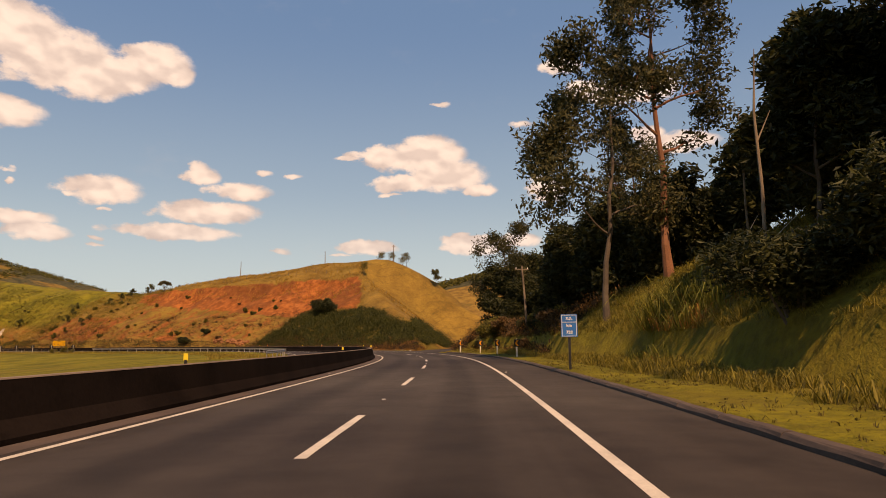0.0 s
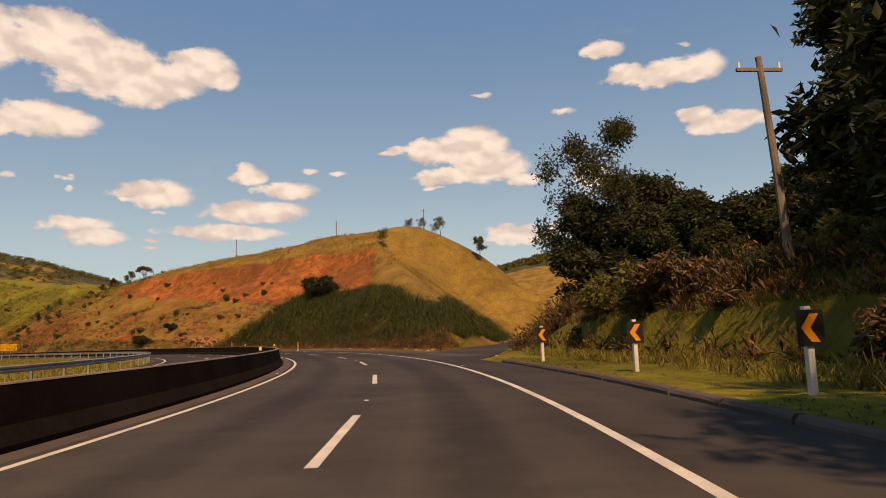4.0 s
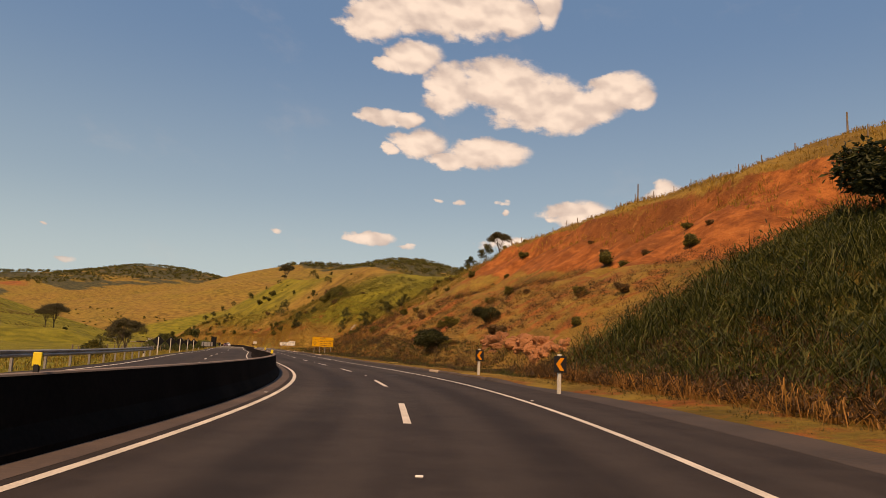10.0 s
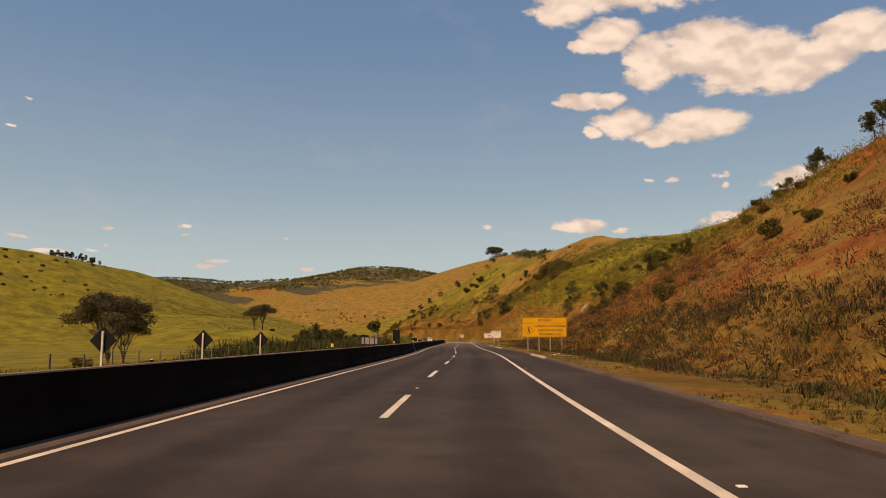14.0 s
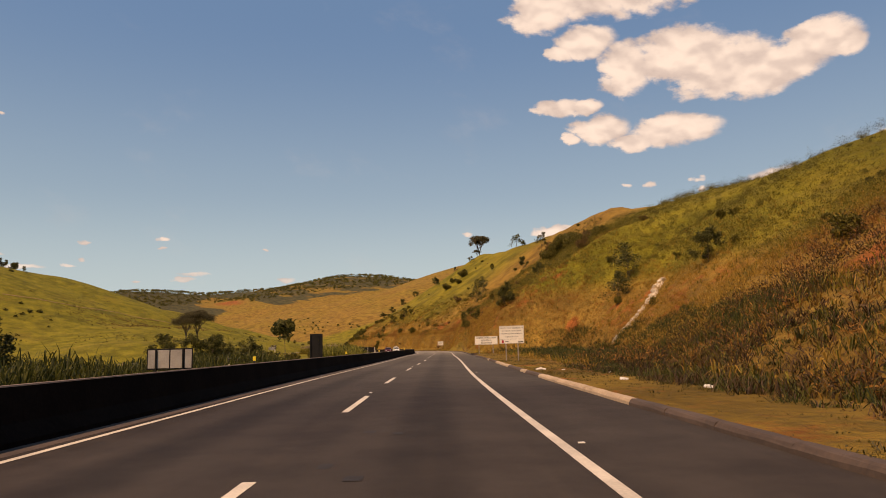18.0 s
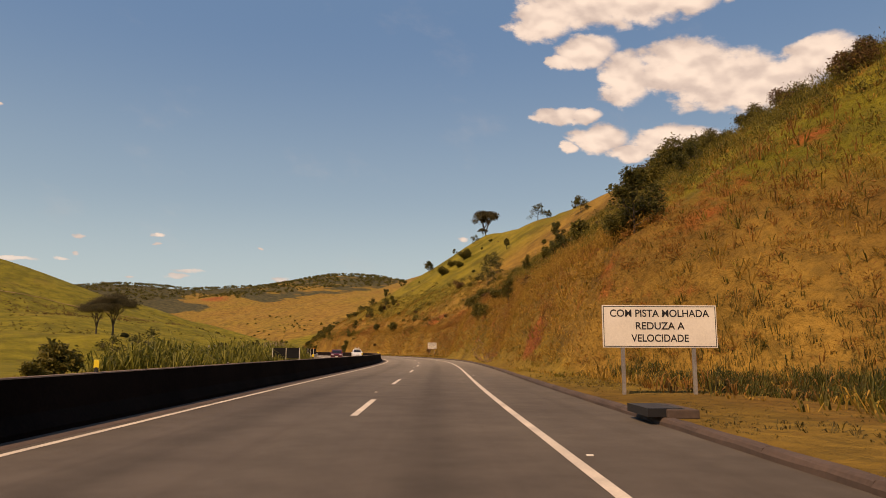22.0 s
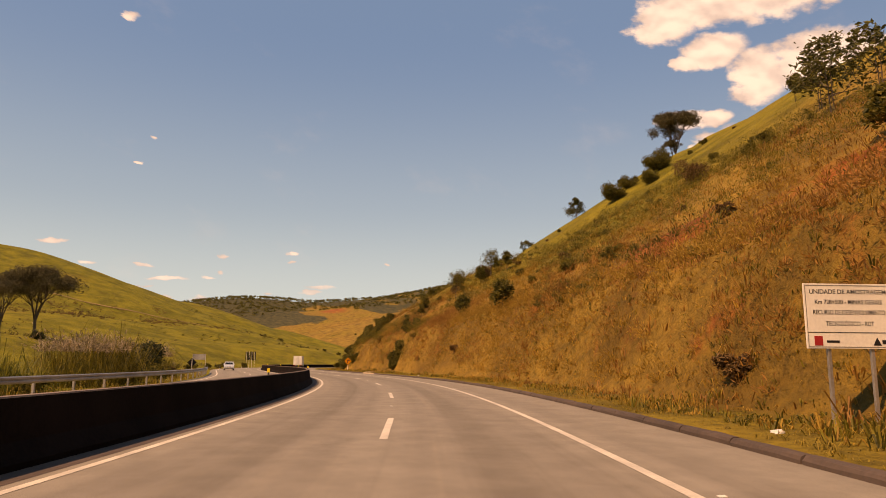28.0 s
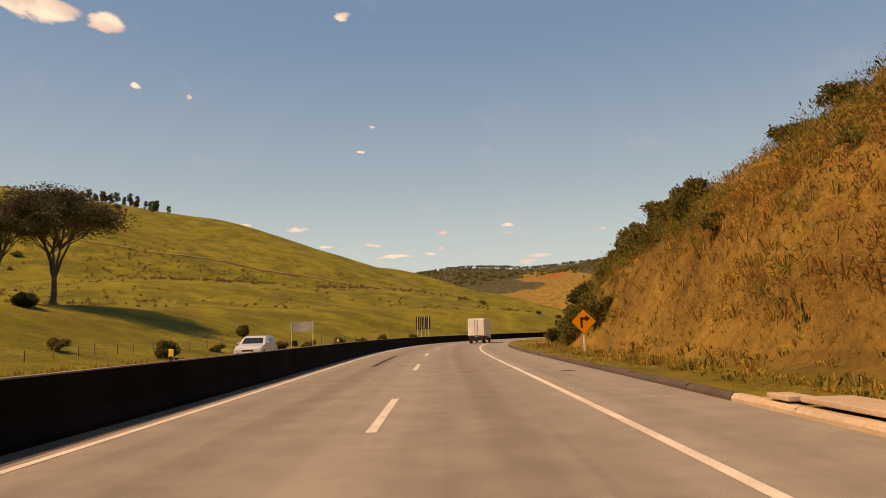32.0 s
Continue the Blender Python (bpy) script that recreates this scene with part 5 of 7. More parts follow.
def far_scrub(name, label, seed, x0, x1, y0, y1, count, low, high, keep):
    """Scattered scrub on the far pastures, as stuff."""
    rng = np.random.RandomState(seed)
    x, y = rng.uniform(x0, x1, count), rng.uniform(y0, y1, count)
    z = land(x, y)
    ok = keep(x, y, z)
    c = np.stack([x, y, z], -1)[ok]
    size = rng.uniform(low, high, len(c))
    c[:, 2] += size * 0.35
    tagged(new(name, leaf_mesh(name, LEAF_BUSH, rng, c, size, 32 * len(c), 1.0 if high < 2 else 1.9, 0, 0.7)), label, "scrub", kind="stuff")


far_scrub("pasture_scrub", "scattered small bushes on the far pastures", 21, -1300, -560, 60, 700, 1500, 0.5, 1.6,
          lambda x, y, z: lumps(x, y, 60) > 0.08)
far_scrub("ridge_trees", "dark trees along the distant ridge", 22, -3020, -2300, 300, 2000, 3000, 3.0, 6.5, lambda x, y, z: z > 150 + 60 * lumps(x, y, 200))
far_scrub("hill_woods", "woods on the far hill behind the wood", 23, -120, 260, 800, 960, 900, 3.0, 6.0, lambda x, y, z: z > 25)
far_scrub("hill_woods", "dark woods on the hilltop in the distance", 24, -1750, -950, 1250, 1800, 1500, 4.0, 8.0, lambda x, y, z: z > 130)
crest_trees = [make_tree("crest_tree", "tall slim tree in the row on the far crest", 90 + i, 15, 0.38, 3.2, LEAF_TREE, BARK, 1100, 0.5, 1.2, 0.013, flat=0.9) for i in range(2)]
far_spots = random.Random(21)
for k in range(34):
    x, y = -800 - 17 * k / 33 + far_spots.uniform(-5, 5), 260 + 40 * k / 33 + far_spots.uniform(-5, 5)
    h = float(land(np.array([x]), np.array([y]))[0])
    drop_at(far_spots.choice(crest_trees), pose(x, y, h - 0.5, 0, 0, far_spots.uniform(0, 360)) @ Matrix.Scale(far_spots.uniform(0.28, 0.55), 4))

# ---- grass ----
# this stretch gets the grass coloured for cloud shade
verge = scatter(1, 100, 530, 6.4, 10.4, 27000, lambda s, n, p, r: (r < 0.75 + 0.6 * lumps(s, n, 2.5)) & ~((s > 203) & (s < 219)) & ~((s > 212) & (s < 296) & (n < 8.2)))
tufts("verge_grass", SHADED_TURF, "short verge grass in a dull brownish green for cloud shade", verge, 0, 0.10, 0.009, 6, 2, 1.3, 0.6)
verge_b = scatter(33, 520, 770, 6.5, 11.0, 15000, lambda s, n, p, r: r < 0.75 + 0.8 * lumps(s, n, 2.5))
tufts("verge_grass", TURF, "short yellow-green grass of the verge", verge_b, 0, 0.12, 0.010, 6, 34, 1.2, 0.6)
slope = scatter(3, 515, 775, 9.0, 34, 15000, lambda s, n, p, r: ~((s > 690) & (n < 10.4)) & (r < 0.7 + 0.9 * lumps(s, n, 6.0)))
half = lumps(slope[:, 0], slope[:, 1], 9.0) > -0.02
tufts("dry_grass", STRAW, "dry straw-coloured grass on the cut slope", slope[half], 0, 0.55, 0.02, 7, 4, 1.0, 0.5)
tufts("russet_grass", RUSSET, "russet dry grass on the cut slope", slope[~half], 0, 0.55, 0.02, 7, 5, 1.0, 0.5)
def slips(s, n):
    k = np.zeros(len(s))
    for at, off, wide, tall in ((520.5, 22.4, 1.8, 1.2), (548, 8.8, 3.0, 0.8), (667, 17.0, 5.0, 2.6), (653, 19.5, 4.0, 2.2)):
        k = np.maximum(k, np.exp(-((s - at) / wide) ** 2 - ((n - off) / tall) ** 2))
    k = np.where((np.abs(s - 640.5) < 4.0) & (n < 11.2), 1.0, k)
    return np.where(((s > 736) & (s < 750) & (n < 11.5)) | ((s > 690) & (n < 10.4)), 1.0, k)


brush = scatter(35, 450, 780, 7.7, 38, 11800, lambda s, n, p, r: (p[:, 2] > 0.6) & (slips(s, n) < 0.45) & (r < 0.95 + 0.7 * lumps(s, n, 7.0) + 0.5 * lumps(s + 40, n, 2.5)))
brush = np.concatenate([brush, scatter(50, 522, 778, 7.8, 14.5, 4800, lambda s, n, p, r: (p[:, 2] > 0.5) & (slips(s, n) < 0.45) & (r < 0.9 + 0.7 * lumps(s, n, 4.0)))])
kind = lumps(brush[:, 0], brush[:, 1] + 50, 8.0) + 0.25 * lumps(brush[:, 0], brush[:, 1], 1.3)
late = brush[:, 0] < -428 + 40 * lumps(brush[:, 0], brush[:, 1], 14.0)
high = (brush[:, 2] > 11 + 8 * lumps(brush[:, 0] + 9, brush[:, 1], 10.0)) | (late & (lumps(brush[:, 0] + 30, brush[:, 1], 6.0) > -0.05))
weeds("russet_weeds", RUSSET, "dense russet-brown weeds covering the cut slope", brush[(kind < -0.12) & ~high], 0.85, 46, 0.1, 36)
weeds("straw_weeds", STRAW, "dry golden weeds on the cut slope", brush[(kind >= -0.12) & ~high], 0.75, 46, 0.1, 37)
weeds("olive_weeds", OLIVE, "olive-green weeds on the upper cut slope", brush[high], 0.9, 46, 0.095, 38)
foot = scatter(63, 530, 768, 7.4, 14.0, 10000, lambda s, n, p, r: r < 0.7 + 0.9 * lumps(s, n, 5.0))
tufts("olive_grass", OLIVE, "olive-green grass at the foot of the cut slope", foot[::2], 0, 0.32, 0.018, 7, 64, 0.9, 0.4)
tufts("dry_grass", STRAW, "straw-coloured grass at the foot of the cut slope", foot[1::2], 0, 0.32, 0.016, 8, 71, 1.1, 0.6)
patchy = scatter(65, 530, 768, 9.5, 34, 1600, lambda s, n, p, r: r < 0.1 + 1.5 * lumps(s + 30, n, 8.0))
weeds("olive_weeds", OLIVE, "patches of olive weeds among the dry growth", patchy, 0.8, 28, 0.10, 66)
bushy = scatter(39, 640, 738, 12, 42, 700, lambda s, n, p, r: r < 0.4 + 1.6 * lumps(s, n, 12.0))
weeds("green_brush", LEAF_BUSH, "patches of green brush on the hillside", bushy, 1.0, 110, 0.13, 40)
slope_b = scatter(6, 390, 535, 9.5, 42, 9800, lambda s, n, p, r: (r < 0.8) & (slips(s, n) < 0.4))
tufts("dry_grass", STRAW, "tall yellow grass on the hillside", slope_b[::2], 0, 0.5, 0.022, 6, 7, 0.9, 0.4)
tufts("green_grass", OLIVE, "yellow-green grass on the hillside", slope_b[1::2], 0, 0.5, 0.022, 6, 8, 0.9, 0.4)
upper = scatter(41, 395, 640, 15, 52, 9500, lambda s, n, p, r: (p[:, 2] > 9 + 6 * lumps(s, n, 15.0)) & (r < 0.55 + 1.5 * lumps(s, n, 9.0)))
brambles = scatter(73, 470, 640, 16, 60, 3200, lambda s, n, p, r: (p[:, 2] > 12 + 6 * lumps(s, n, 13.0)) & (r < 0.4 + 1.6 * lumps(s + 15, n, 8.0)))
weeds("green_brush", LEAF_BUSH, "low green brush in patches on the upper hillside", brambles, 1.05, 80, 0.12, 74)
weeds("olive_weeds", OLIVE, "yellow-green weeds on the upper hillside", upper, 0.95, 26, 0.13, 42)
brown = scatter(43, 288, 455, 10.0, 34, 7600, lambda s, n, p, r: (p[:, 2] < np.interp(s, [288, 330, 400, 460], [6.0, 9.0, 8.5, 7.0]) + 7 * lumps(s, n, 14.0)) & (r < 0.75 + 0.9 * lumps(s, n, 5.0)))
weeds("brown_weeds", BROWN_WEED, "dark brown withered weeds on the lower slope", brown[::2], 0.9, 56, 0.09, 44)
weeds("russet_weeds", RUSSET, "rust-coloured weeds on the lower slope", brown[1::4], 0.8, 54, 0.09, 45)
low_b = scatter(9, 300, 450, 8.6, 14.5, 7000)
tufts("brown_grass", BROWN_WEED, "dark brown grass at the foot of the slope", low_b[::2], 0, 0.32, 0.011, 12, 10, 1.5, 0.8)
tufts("tall_grass", CANE, "dark green tall grass at the foot of the slope", low_b[1::2], 0, 0.34, 0.011, 12, 11, 1.5, 0.8)
low_c = scatter(55, 440, 534, 10.2, 24, 14000, lambda s, n, p, r: (p[:, 2] < 3.5) & (n > np.interp(s, [440, 455, 480, 502, 515, 534], [9.5, 10.5, 11.5, 12.5, 11.5, 9.5]) + 1.5 * lumps(s, n, 3.0)))
tufts("tall_grass", CANE, "tall green grass at the foot of the hillside", low_c[::2], 0, 0.66, 0.011, 12, 56, 0.8, 0.6)
tufts("brown_grass", SHADED_TURF, "dull brownish tall grass at the foot of the hillside", low_c[1::2], 0, 0.50, 0.009, 10, 57, 0.8, 0.6)
mound = scatter(12, 218, 308, 11.5, 44, 20000, lambda s, n, p, r: ((n < np.interp(s, [225, 257, 274, 281, 290, 300], [17, 22.5, 24.5, 27.5, 28.0, 26]) + 6.0 * lumps(s, n, 9.0)) | ((p[:, 2] < 5.5 + 4 * lumps(s, n, 8.0)) & (s < 270))) & (s < 299 + 0.3 * (n - 12) + 6 * lumps(s, n, 7.0)) & (s > 190 + 0.85 * n) & ((p[:, 2] > 1.4 + 1.5 * lumps(s, n, 4.0)) | (s > 252)) & ~side_road(p[:, 0], p[:, 1], 0.6))
tufts("tall_grass", CANE, "dense tall dark green cane grass on the mound", mound, 0, 1.15, 0.020, 13, 13, 1.5, 0.9)
weeds("mound_weeds", CANE, "broad-leaved green growth among the cane on the mound", mound[::7], 1.1, 46, 0.17, 67)
leafy = scatter(68, 222, 300, 13, 40, 1500, lambda s, n, p, r: (p[:, 2] > 1.5) & (r < 0.2 + 1.3 * lumps(s, n, 8.0)) & (n < np.interp(s, [225, 257, 274, 290, 300], [17, 22.5, 24.5, 28.0, 26])))
weeds("mound_brush", LEAF_BUSH, "lighter green leafy patches on the mound", leafy, 1.0, 40, 0.16, 69)
skirt = scatter(14, 222, 304, 9.6, 17.5, 7000, lambda s, n, p, r: (r > (n - 12) * 0.2) & ~side_road(p[:, 0], p[:, 1], 0.3))
weeds("brown_weeds", BROWN_WEED, "brown withered weeds skirting the mound", skirt[::2], 0.7, 44, 0.1, 15)
tufts("russet_grass", RUSSET, "russet dry grass skirting the mound", skirt[1::2], 0, 0.7, 0.014, 10, 72, 1.2, 0.8)
crest = scatter(16, 262, 470, 38, 61, 8000)
tufts("dry_grass", STRAW, "dry grass along the hill crest", crest, 0, 0.6, 0.026, 5, 17, 0.8, 0.4)
bank = scatter(18, 110, 205, 8.8, 24, 10000)
tufts("bank_grass", OLIVE, "lush yellow-green grass on the bank under the trees", bank, 0, 0.5, 0.012, 12, 19, 1.3, 0.8)
front = scatter(46, 172, 216, 11.2, 32, 3200, lambda s, n, p, r: ~side_road(p[:, 0], p[:, 1], 1.0))
weeds("brown_weeds", BROWN_WEED, "tall brown weeds along the edge of the wood", front[::2], 1.0, 34, 0.2, 47)
tufts("brown_grass", BROWN_WEED, "tall dark brown grass along the edge of the wood", front[1::2], 0, 0.8, 0.012, 20, 48, 1.4, 0.9)
weeds("russet_weeds", RUSSET, "rusty dry weeds along the edge of the wood", front[::3], 0.9, 40, 0.12, 70)
outer = scatter(20, 200, 830, -24, -14.6, 9000)
tufts("outer_grass", TURF, "yellow-green grass of the outer verge", outer, 0, 0.42, 0.02, 5, 21, 0.7, 0.4)
reeds = scatter(22, 545, 622, -22, -16.5, 2600)
tufts("tall_grass", BRIGHT_CANE, "tall pale green cane grass beyond the outer verge", reeds, 0, 1.9, 0.05, 8, 23, 0.8, 0.6)
plumes = np.concatenate([scatter(24, 677, 691, -22.5, -18.9, 150), scatter(75, 711, 731, -21.8, -19.2, 120)])
tufts("plume_grass", OLIVE, "pale feathery plume grass beside the guardrail", plumes, 0, 3.0, 0.018, 18, 25, 0.9, 0.6)
weeds("plume_heads", LEAF_PLUME, "pale pinkish plumes above the tall grass by the guardrail", plumes + np.array([0, 0, 2.3]), 1.0, 30, 0.17, 49)
cane_c = scatter(76, 654, 671, -22.5, -18.9, 170)
tufts("tall_grass", BRIGHT_CANE, "bright green cane grass beside the guardrail", cane_c, 0, 2.0, 0.022, 18, 77, 0.8, 0.6)
reeds_b = scatter(26, 395, 500, -24, -17, 2600)
tufts("tall_grass", CANE, "dark tall grass beyond the outer verge", reeds_b, 0, 1.3, 0.035, 8, 27, 0.7, 0.5)
clump = scatter(28, 141, 147, 11.5, 14.0, 70)
tufts("cane_clump", BRIGHT_CANE, "clump of long-bladed cane on the bank", clump, 0, 1.9, 0.026, 20, 29, 0.9, 0.7)
clump_b = scatter(30, 140, 148, 11.3, 14.0, 60)
tufts("cane_clump", RUSSET, "dead brown blades under the cane clump", clump_b, 0, 1.2, 0.022, 16, 31, 0.7)

hill = scatter(51, 800, 960, -210, -70, 2600, lambda s, n, p, r: r < -0.05 + 1.1 * lumps(p[:, 0], p[:, 1], 28.0))
weeds("pasture_weeds", LEAF_BUSH, "low scrub and weeds in patches on the pasture hill", hill, 1.0, 30, 0.26, 52)
rough = scatter(78, 845, 905, -175, -105, 1500, lambda s, n, p, r: r < 0.25 + 1.4 * lumps(p[:, 0], p[:, 1], 10.0))
weeds("pasture_weeds", LEAF_BROWN, "brownish scrub on the worn pasture behind the spreading trees", rough, 0.9, 26, 0.24, 79)
hill_b = scatter(53, 790, 960, -210, -60, 2600, lambda s, n, p, r: r < 0.05 + 1.0 * lumps(p[:, 0] + 70, p[:, 1], 22.0))
weeds("dry_pasture_weeds", BROWN_WEED, "brown weed patches on the pasture hill", hill_b, 0.8, 24, 0.22, 54)
# ---- side road ----
def build_side_road():
    ys = np.arange(167.5, 287, 1.0)
    cols = 22
    y = np.repeat(ys, cols)
    left = np.interp(y, SIDE_Y, SIDE_LEFT)
    u = np.tile(np.linspace(0, 1, cols), len(ys))
    x = left + (-11.0 - left) * u
    s, n = road_coords(x, y)
    keep = n > KERB_N - 1.6
    faces = [f for f in grid_faces(len(ys), cols) if all(keep[i] for i in f)]
    v = np.stack([x, y, np.full(len(x), 0.003)], -1)
    me = mesh_from("side_road", v, np.array(faces), ASPHALT)
    # nearly all of the cloud-shaded tone
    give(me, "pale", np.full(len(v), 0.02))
    give(me, "across", n)
    give(me, "along", s)
    tagged(new("side_road", me), "patched asphalt side road joining at the gap in the hill", "road", kind="structure")


build_side_road()


def build_shoulder():
    """Dusty hard shoulder that widens where there is no kerb."""
    ss, us = np.arange(212, 298.5, 0.75), np.linspace(0, 1, 7)
    s, u = np.repeat(ss, len(us)), np.tile(us, len(ss))
    edge = np.interp(s, [212, 220, 286, 298], [9.0, 8.5, 7.9, 6.5]) + 0.25 * lumps(s, s * 0, 3.0)
    n = 6.15 + (edge - 6.15) * u
    p = on_road(s, n)
    p[:, 2] = np.where(u < 0.01, 0.004, np.maximum(land(p[:, 0], p[:, 1], (s, n)), -0.026) + 0.03 - 0.05 * (u > 0.99))
    me = mesh_from("shoulder", p, grid_faces(len(ss), len(us))[:, ::-1], SHOULDER)
    tagged(new("road_shoulder", me), "dusty brown worn asphalt shoulder beside the bend", "road", kind="structure")


build_shoulder()
for s, n, w, l in ((214.5, 3.2, 1.2, 1.7), (218.0, 3.2, 1.2, 1.0), (300, 1.4, 0.5, 0.9), (352, -1.6, 0.7, 0.6), (735, 5.0, 0.4, 0.5)):
    ob = ribbon("road_patch", s, s + l, n, n + w, 0.0035, RUBBER, 0.5, 3, "", "", road)

# ---- kerb ----
kerb = thing("kerb", "low rounded concrete kerb, mostly stained dark", "kerb", kind="structure")


def kerb_mesh(length, mat):
    bm = bmesh.new()
    prof = [(0.0, -0.1), (0.0, 0.07), (0.03, 0.12), (0.07, 0.14), (0.2, 0.145), (0.26, 0.12), (0.28, -0.1)]
    rows = []
    rnd = random.Random(4)
    for i in range(4):
        y = -length / 2 + 0.004 + (length - 0.008) * i / 3
        rows.append([bm.verts.new((px + rnd.uniform(-0.008, 0.008), y, pz + rnd.uniform(-0.008, 0.008))) for px, pz in prof])
    for a, b in zip(rows[:-1], rows[1:]):
        for k in range(len(prof) - 1):
            bm.faces.new((a[k], a[k + 1], b[k + 1], b[k]))
    bm.faces.new(rows[0][::-1]), bm.faces.new(rows[-1])
    bmesh.ops.recalc_face_normals(bm, faces=bm.faces)
    me = bpy.data.meshes.new("kerb_stone")
    bm.to_mesh(me)
    bm.free()
    me.materials.append(mat)
    return me


KERB_LEN = 2.3
DARK_STONE, PALE_STONE = kerb_mesh(KERB_LEN, KERB_DARK), kerb_mesh(KERB_LEN, KERB_PALE)
rnd = random.Random(8)
s = 98.0
while s < 774:
    if not 200 < s < 298:
        light = any(a < s < b for a, b in ((381, 394), (429, 441), (446, 448), (456, 468), (717, 724))) or (300 < s < 560 and rnd.random() < 0.03)
        ob = new("kerb_stone", PALE_STONE if light else DARK_STONE)
        ob.matrix_world = pose(*on_road(s, KERB_N + rnd.uniform(-0.01, 0.01), rnd.uniform(-0.01, 0.005)), 0, 0, heading(s) + rnd.uniform(-0.3, 0.3))
        ob.parent = kerb
    s += KERB_LEN

# drain slab beside the kerb
slab = thing("drain_slab", "broken pale concrete drain cover at the kerb", "drain")
part("cover_slab", box(1.0, 2.6, 0.1, 0.55, 0, 0.1, 0.02), KERB_PALE, slab)
part("slab_piece", box(0.5, 0.9, 0.1, 0.2, 2.0, 0.08, 0.02), KERB_PALE, slab)
stand(slab, 721.5, KERB_N + 0.1, 0.8)
inlet = thing("drain_inlet", "dark rectangular drain inlet in the kerb", "drain")
part("inlet_frame", box(0.6, 1.6, 0.17, 0.4, 0, 0.0, 0.02), KERB_DARK, inlet)
# solid black block painted in place of the shade inside the hole
part("painted_opening", box(0.7, 1.4, 0.16, 0.1, 0, 0.025), BLACK, inlet)
stand(inlet, 511, KERB_N + 0.02, 1.0)


# ---- signs ----
def lettering(text, size, x, z, y, mat, parent, name="lettering", bold=0.004, wide=None):
    cu = bpy.data.curves.new("text", "FONT")
    cu.body, cu.size, cu.align_x, cu.align_y = text, size, "CENTER", "CENTER"
    cu.extrude, cu.offset = 0.002, bold
    tmp = bpy.data.objects.new("tmp", cu)
    scene.collection.objects.link(tmp)
    me = bpy.data.meshes.new_from_object(tmp.evaluated_get(bpy.context.evaluated_depsgraph_get()))
    bpy.data.objects.remove(tmp)
    me.materials.clear()
    me.materials.append(mat)
    me.name = name
    if wide:
        span = max(v.co.x for v in me.vertices) - min(v.co.x for v in me.vertices)
        me.transform(Matrix.Diagonal((wide / span, 1, 1, 1)))
    ob = new(name, me)
    ob.parent = parent
    ob.matrix_local = pose(x, y, z, 90, 0, 0)
    return ob


def post(parent, x, h, mat, w=0.09, y=0.05, name="post"):
    part(name, box(w, w, h + 0.4, x, y, -0.4, 0.008), mat, parent)


def board(parent, w, h, z, mat, edge=None, x=0.0, y=0.0, rim=0.035):
    part("panel", box(w, 0.03, h, x, y, z, 0.006), mat, parent)
    if edge:
        for name, bw, bh, bx, bz in (("border", w - 0.06, rim, 0, z + 0.03), ("border", w - 0.06, rim, 0, z + h - 0.03 - rim),
                                     ("border", rim, h - 0.06, -w / 2 + 0.03 + rim / 2, z + 0.03), ("border", rim, h - 0.06, w / 2 - 0.03 - rim / 2, z + 0.03)):
            part(name, box(bw, 0.006, bh, x + bx, y - 0.0175, bz), edge, parent)


def flat_shape(points, y, thick, flip=False):
    """A plate cut to an outline in x and z, facing -y."""
    bm = bmesh.new()
    a = [bm.verts.new((px, y, pz)) for px, pz in points]
    b = [bm.verts.new((px, y + thick, pz)) for px, pz in points]
    bm.faces.new(a), bm.faces.new(b[::-1])
    for i in range(len(a)):
        j = (i + 1) % len(a)
        bm.faces.new((a[i], b[i], b[j], a[j]))
    return bm


km = thing("km_sign", "blue kilometre sign with white lettering on a dark post", "road sign")
board(km, 0.72, 1.0, 1.42, SIGN_BLUE, SIGN_WHITE, rim=0.022)
part("divider", box(0.62, 0.006, 0.022, 0, -0.0175, 2.06), SIGN_WHITE, km)
post(km, 0, 1.5, BLACK, 0.1)
lettering("SUL", 0.18, 0, 2.22, -0.018, SIGN_WHITE, km)
lettering("km", 0.2, 0, 1.92, -0.018, SIGN_WHITE, km)
lettering("728", 0.19, 0, 1.62, -0.018, SIGN_WHITE, km)
stand(km, 141, 6.75)

chevron = thing("chevron_sign", "black curve marker with an orange arrow on a white post", "road sign", "chevrons round the bend")
board(chevron, 0.5, 0.62, 0.82, BLACK)
part("arrow", flat_shape([(0.16, 1.37), (0.0, 1.37), (-0.18, 1.13), (0.0, 0.89), (0.16, 0.89), (-0.01, 1.13)], -0.022, 0.005), SIGN_ORANGE, chevron)
post(chevron, 0, 1.5, POST_WHITE, 0.12, 0.08)
for s, n in ((168.5, 7.7), (179.5, 7.8), (187.6, 7.6), (196.6, 7.15), (263.6, 6.15), (287.7, 6.25), (301.4, 6.8)):
    stand(chevron, s, n, 1.0, heading(s) + 6)

warn = thing("warning_board", "large yellow warning board about bends on four grey posts", "road sign")
board(warn, 4.2, 1.9, 1.42, SIGN_YELLOW, BLACK, rim=0.03)
part("divider", box(4.1, 0.006, 0.03, 0, -0.0175, 2.74), BLACK, warn)
for x in (-1.6, -0.55, 0.5, 1.6):
    post(warn, x, 3.1, STEEL, 0.1)
lettering("ATENÇÃO", 0.36, 0, 3.02, -0.018, BLACK, warn, wide=1.25)
lettering("CURVAS ACENTUADAS", 0.33, 0.55, 2.47, -0.018, BLACK, warn, wide=2.95)
lettering("SUCESSIVAS NOS", 0.33, 0.55, 2.08, -0.018, BLACK, warn, wide=2.3)
lettering("PRÓXIMOS 2 km", 0.33, 0.55, 1.69, -0.018, BLACK, warn, wide=2.2)
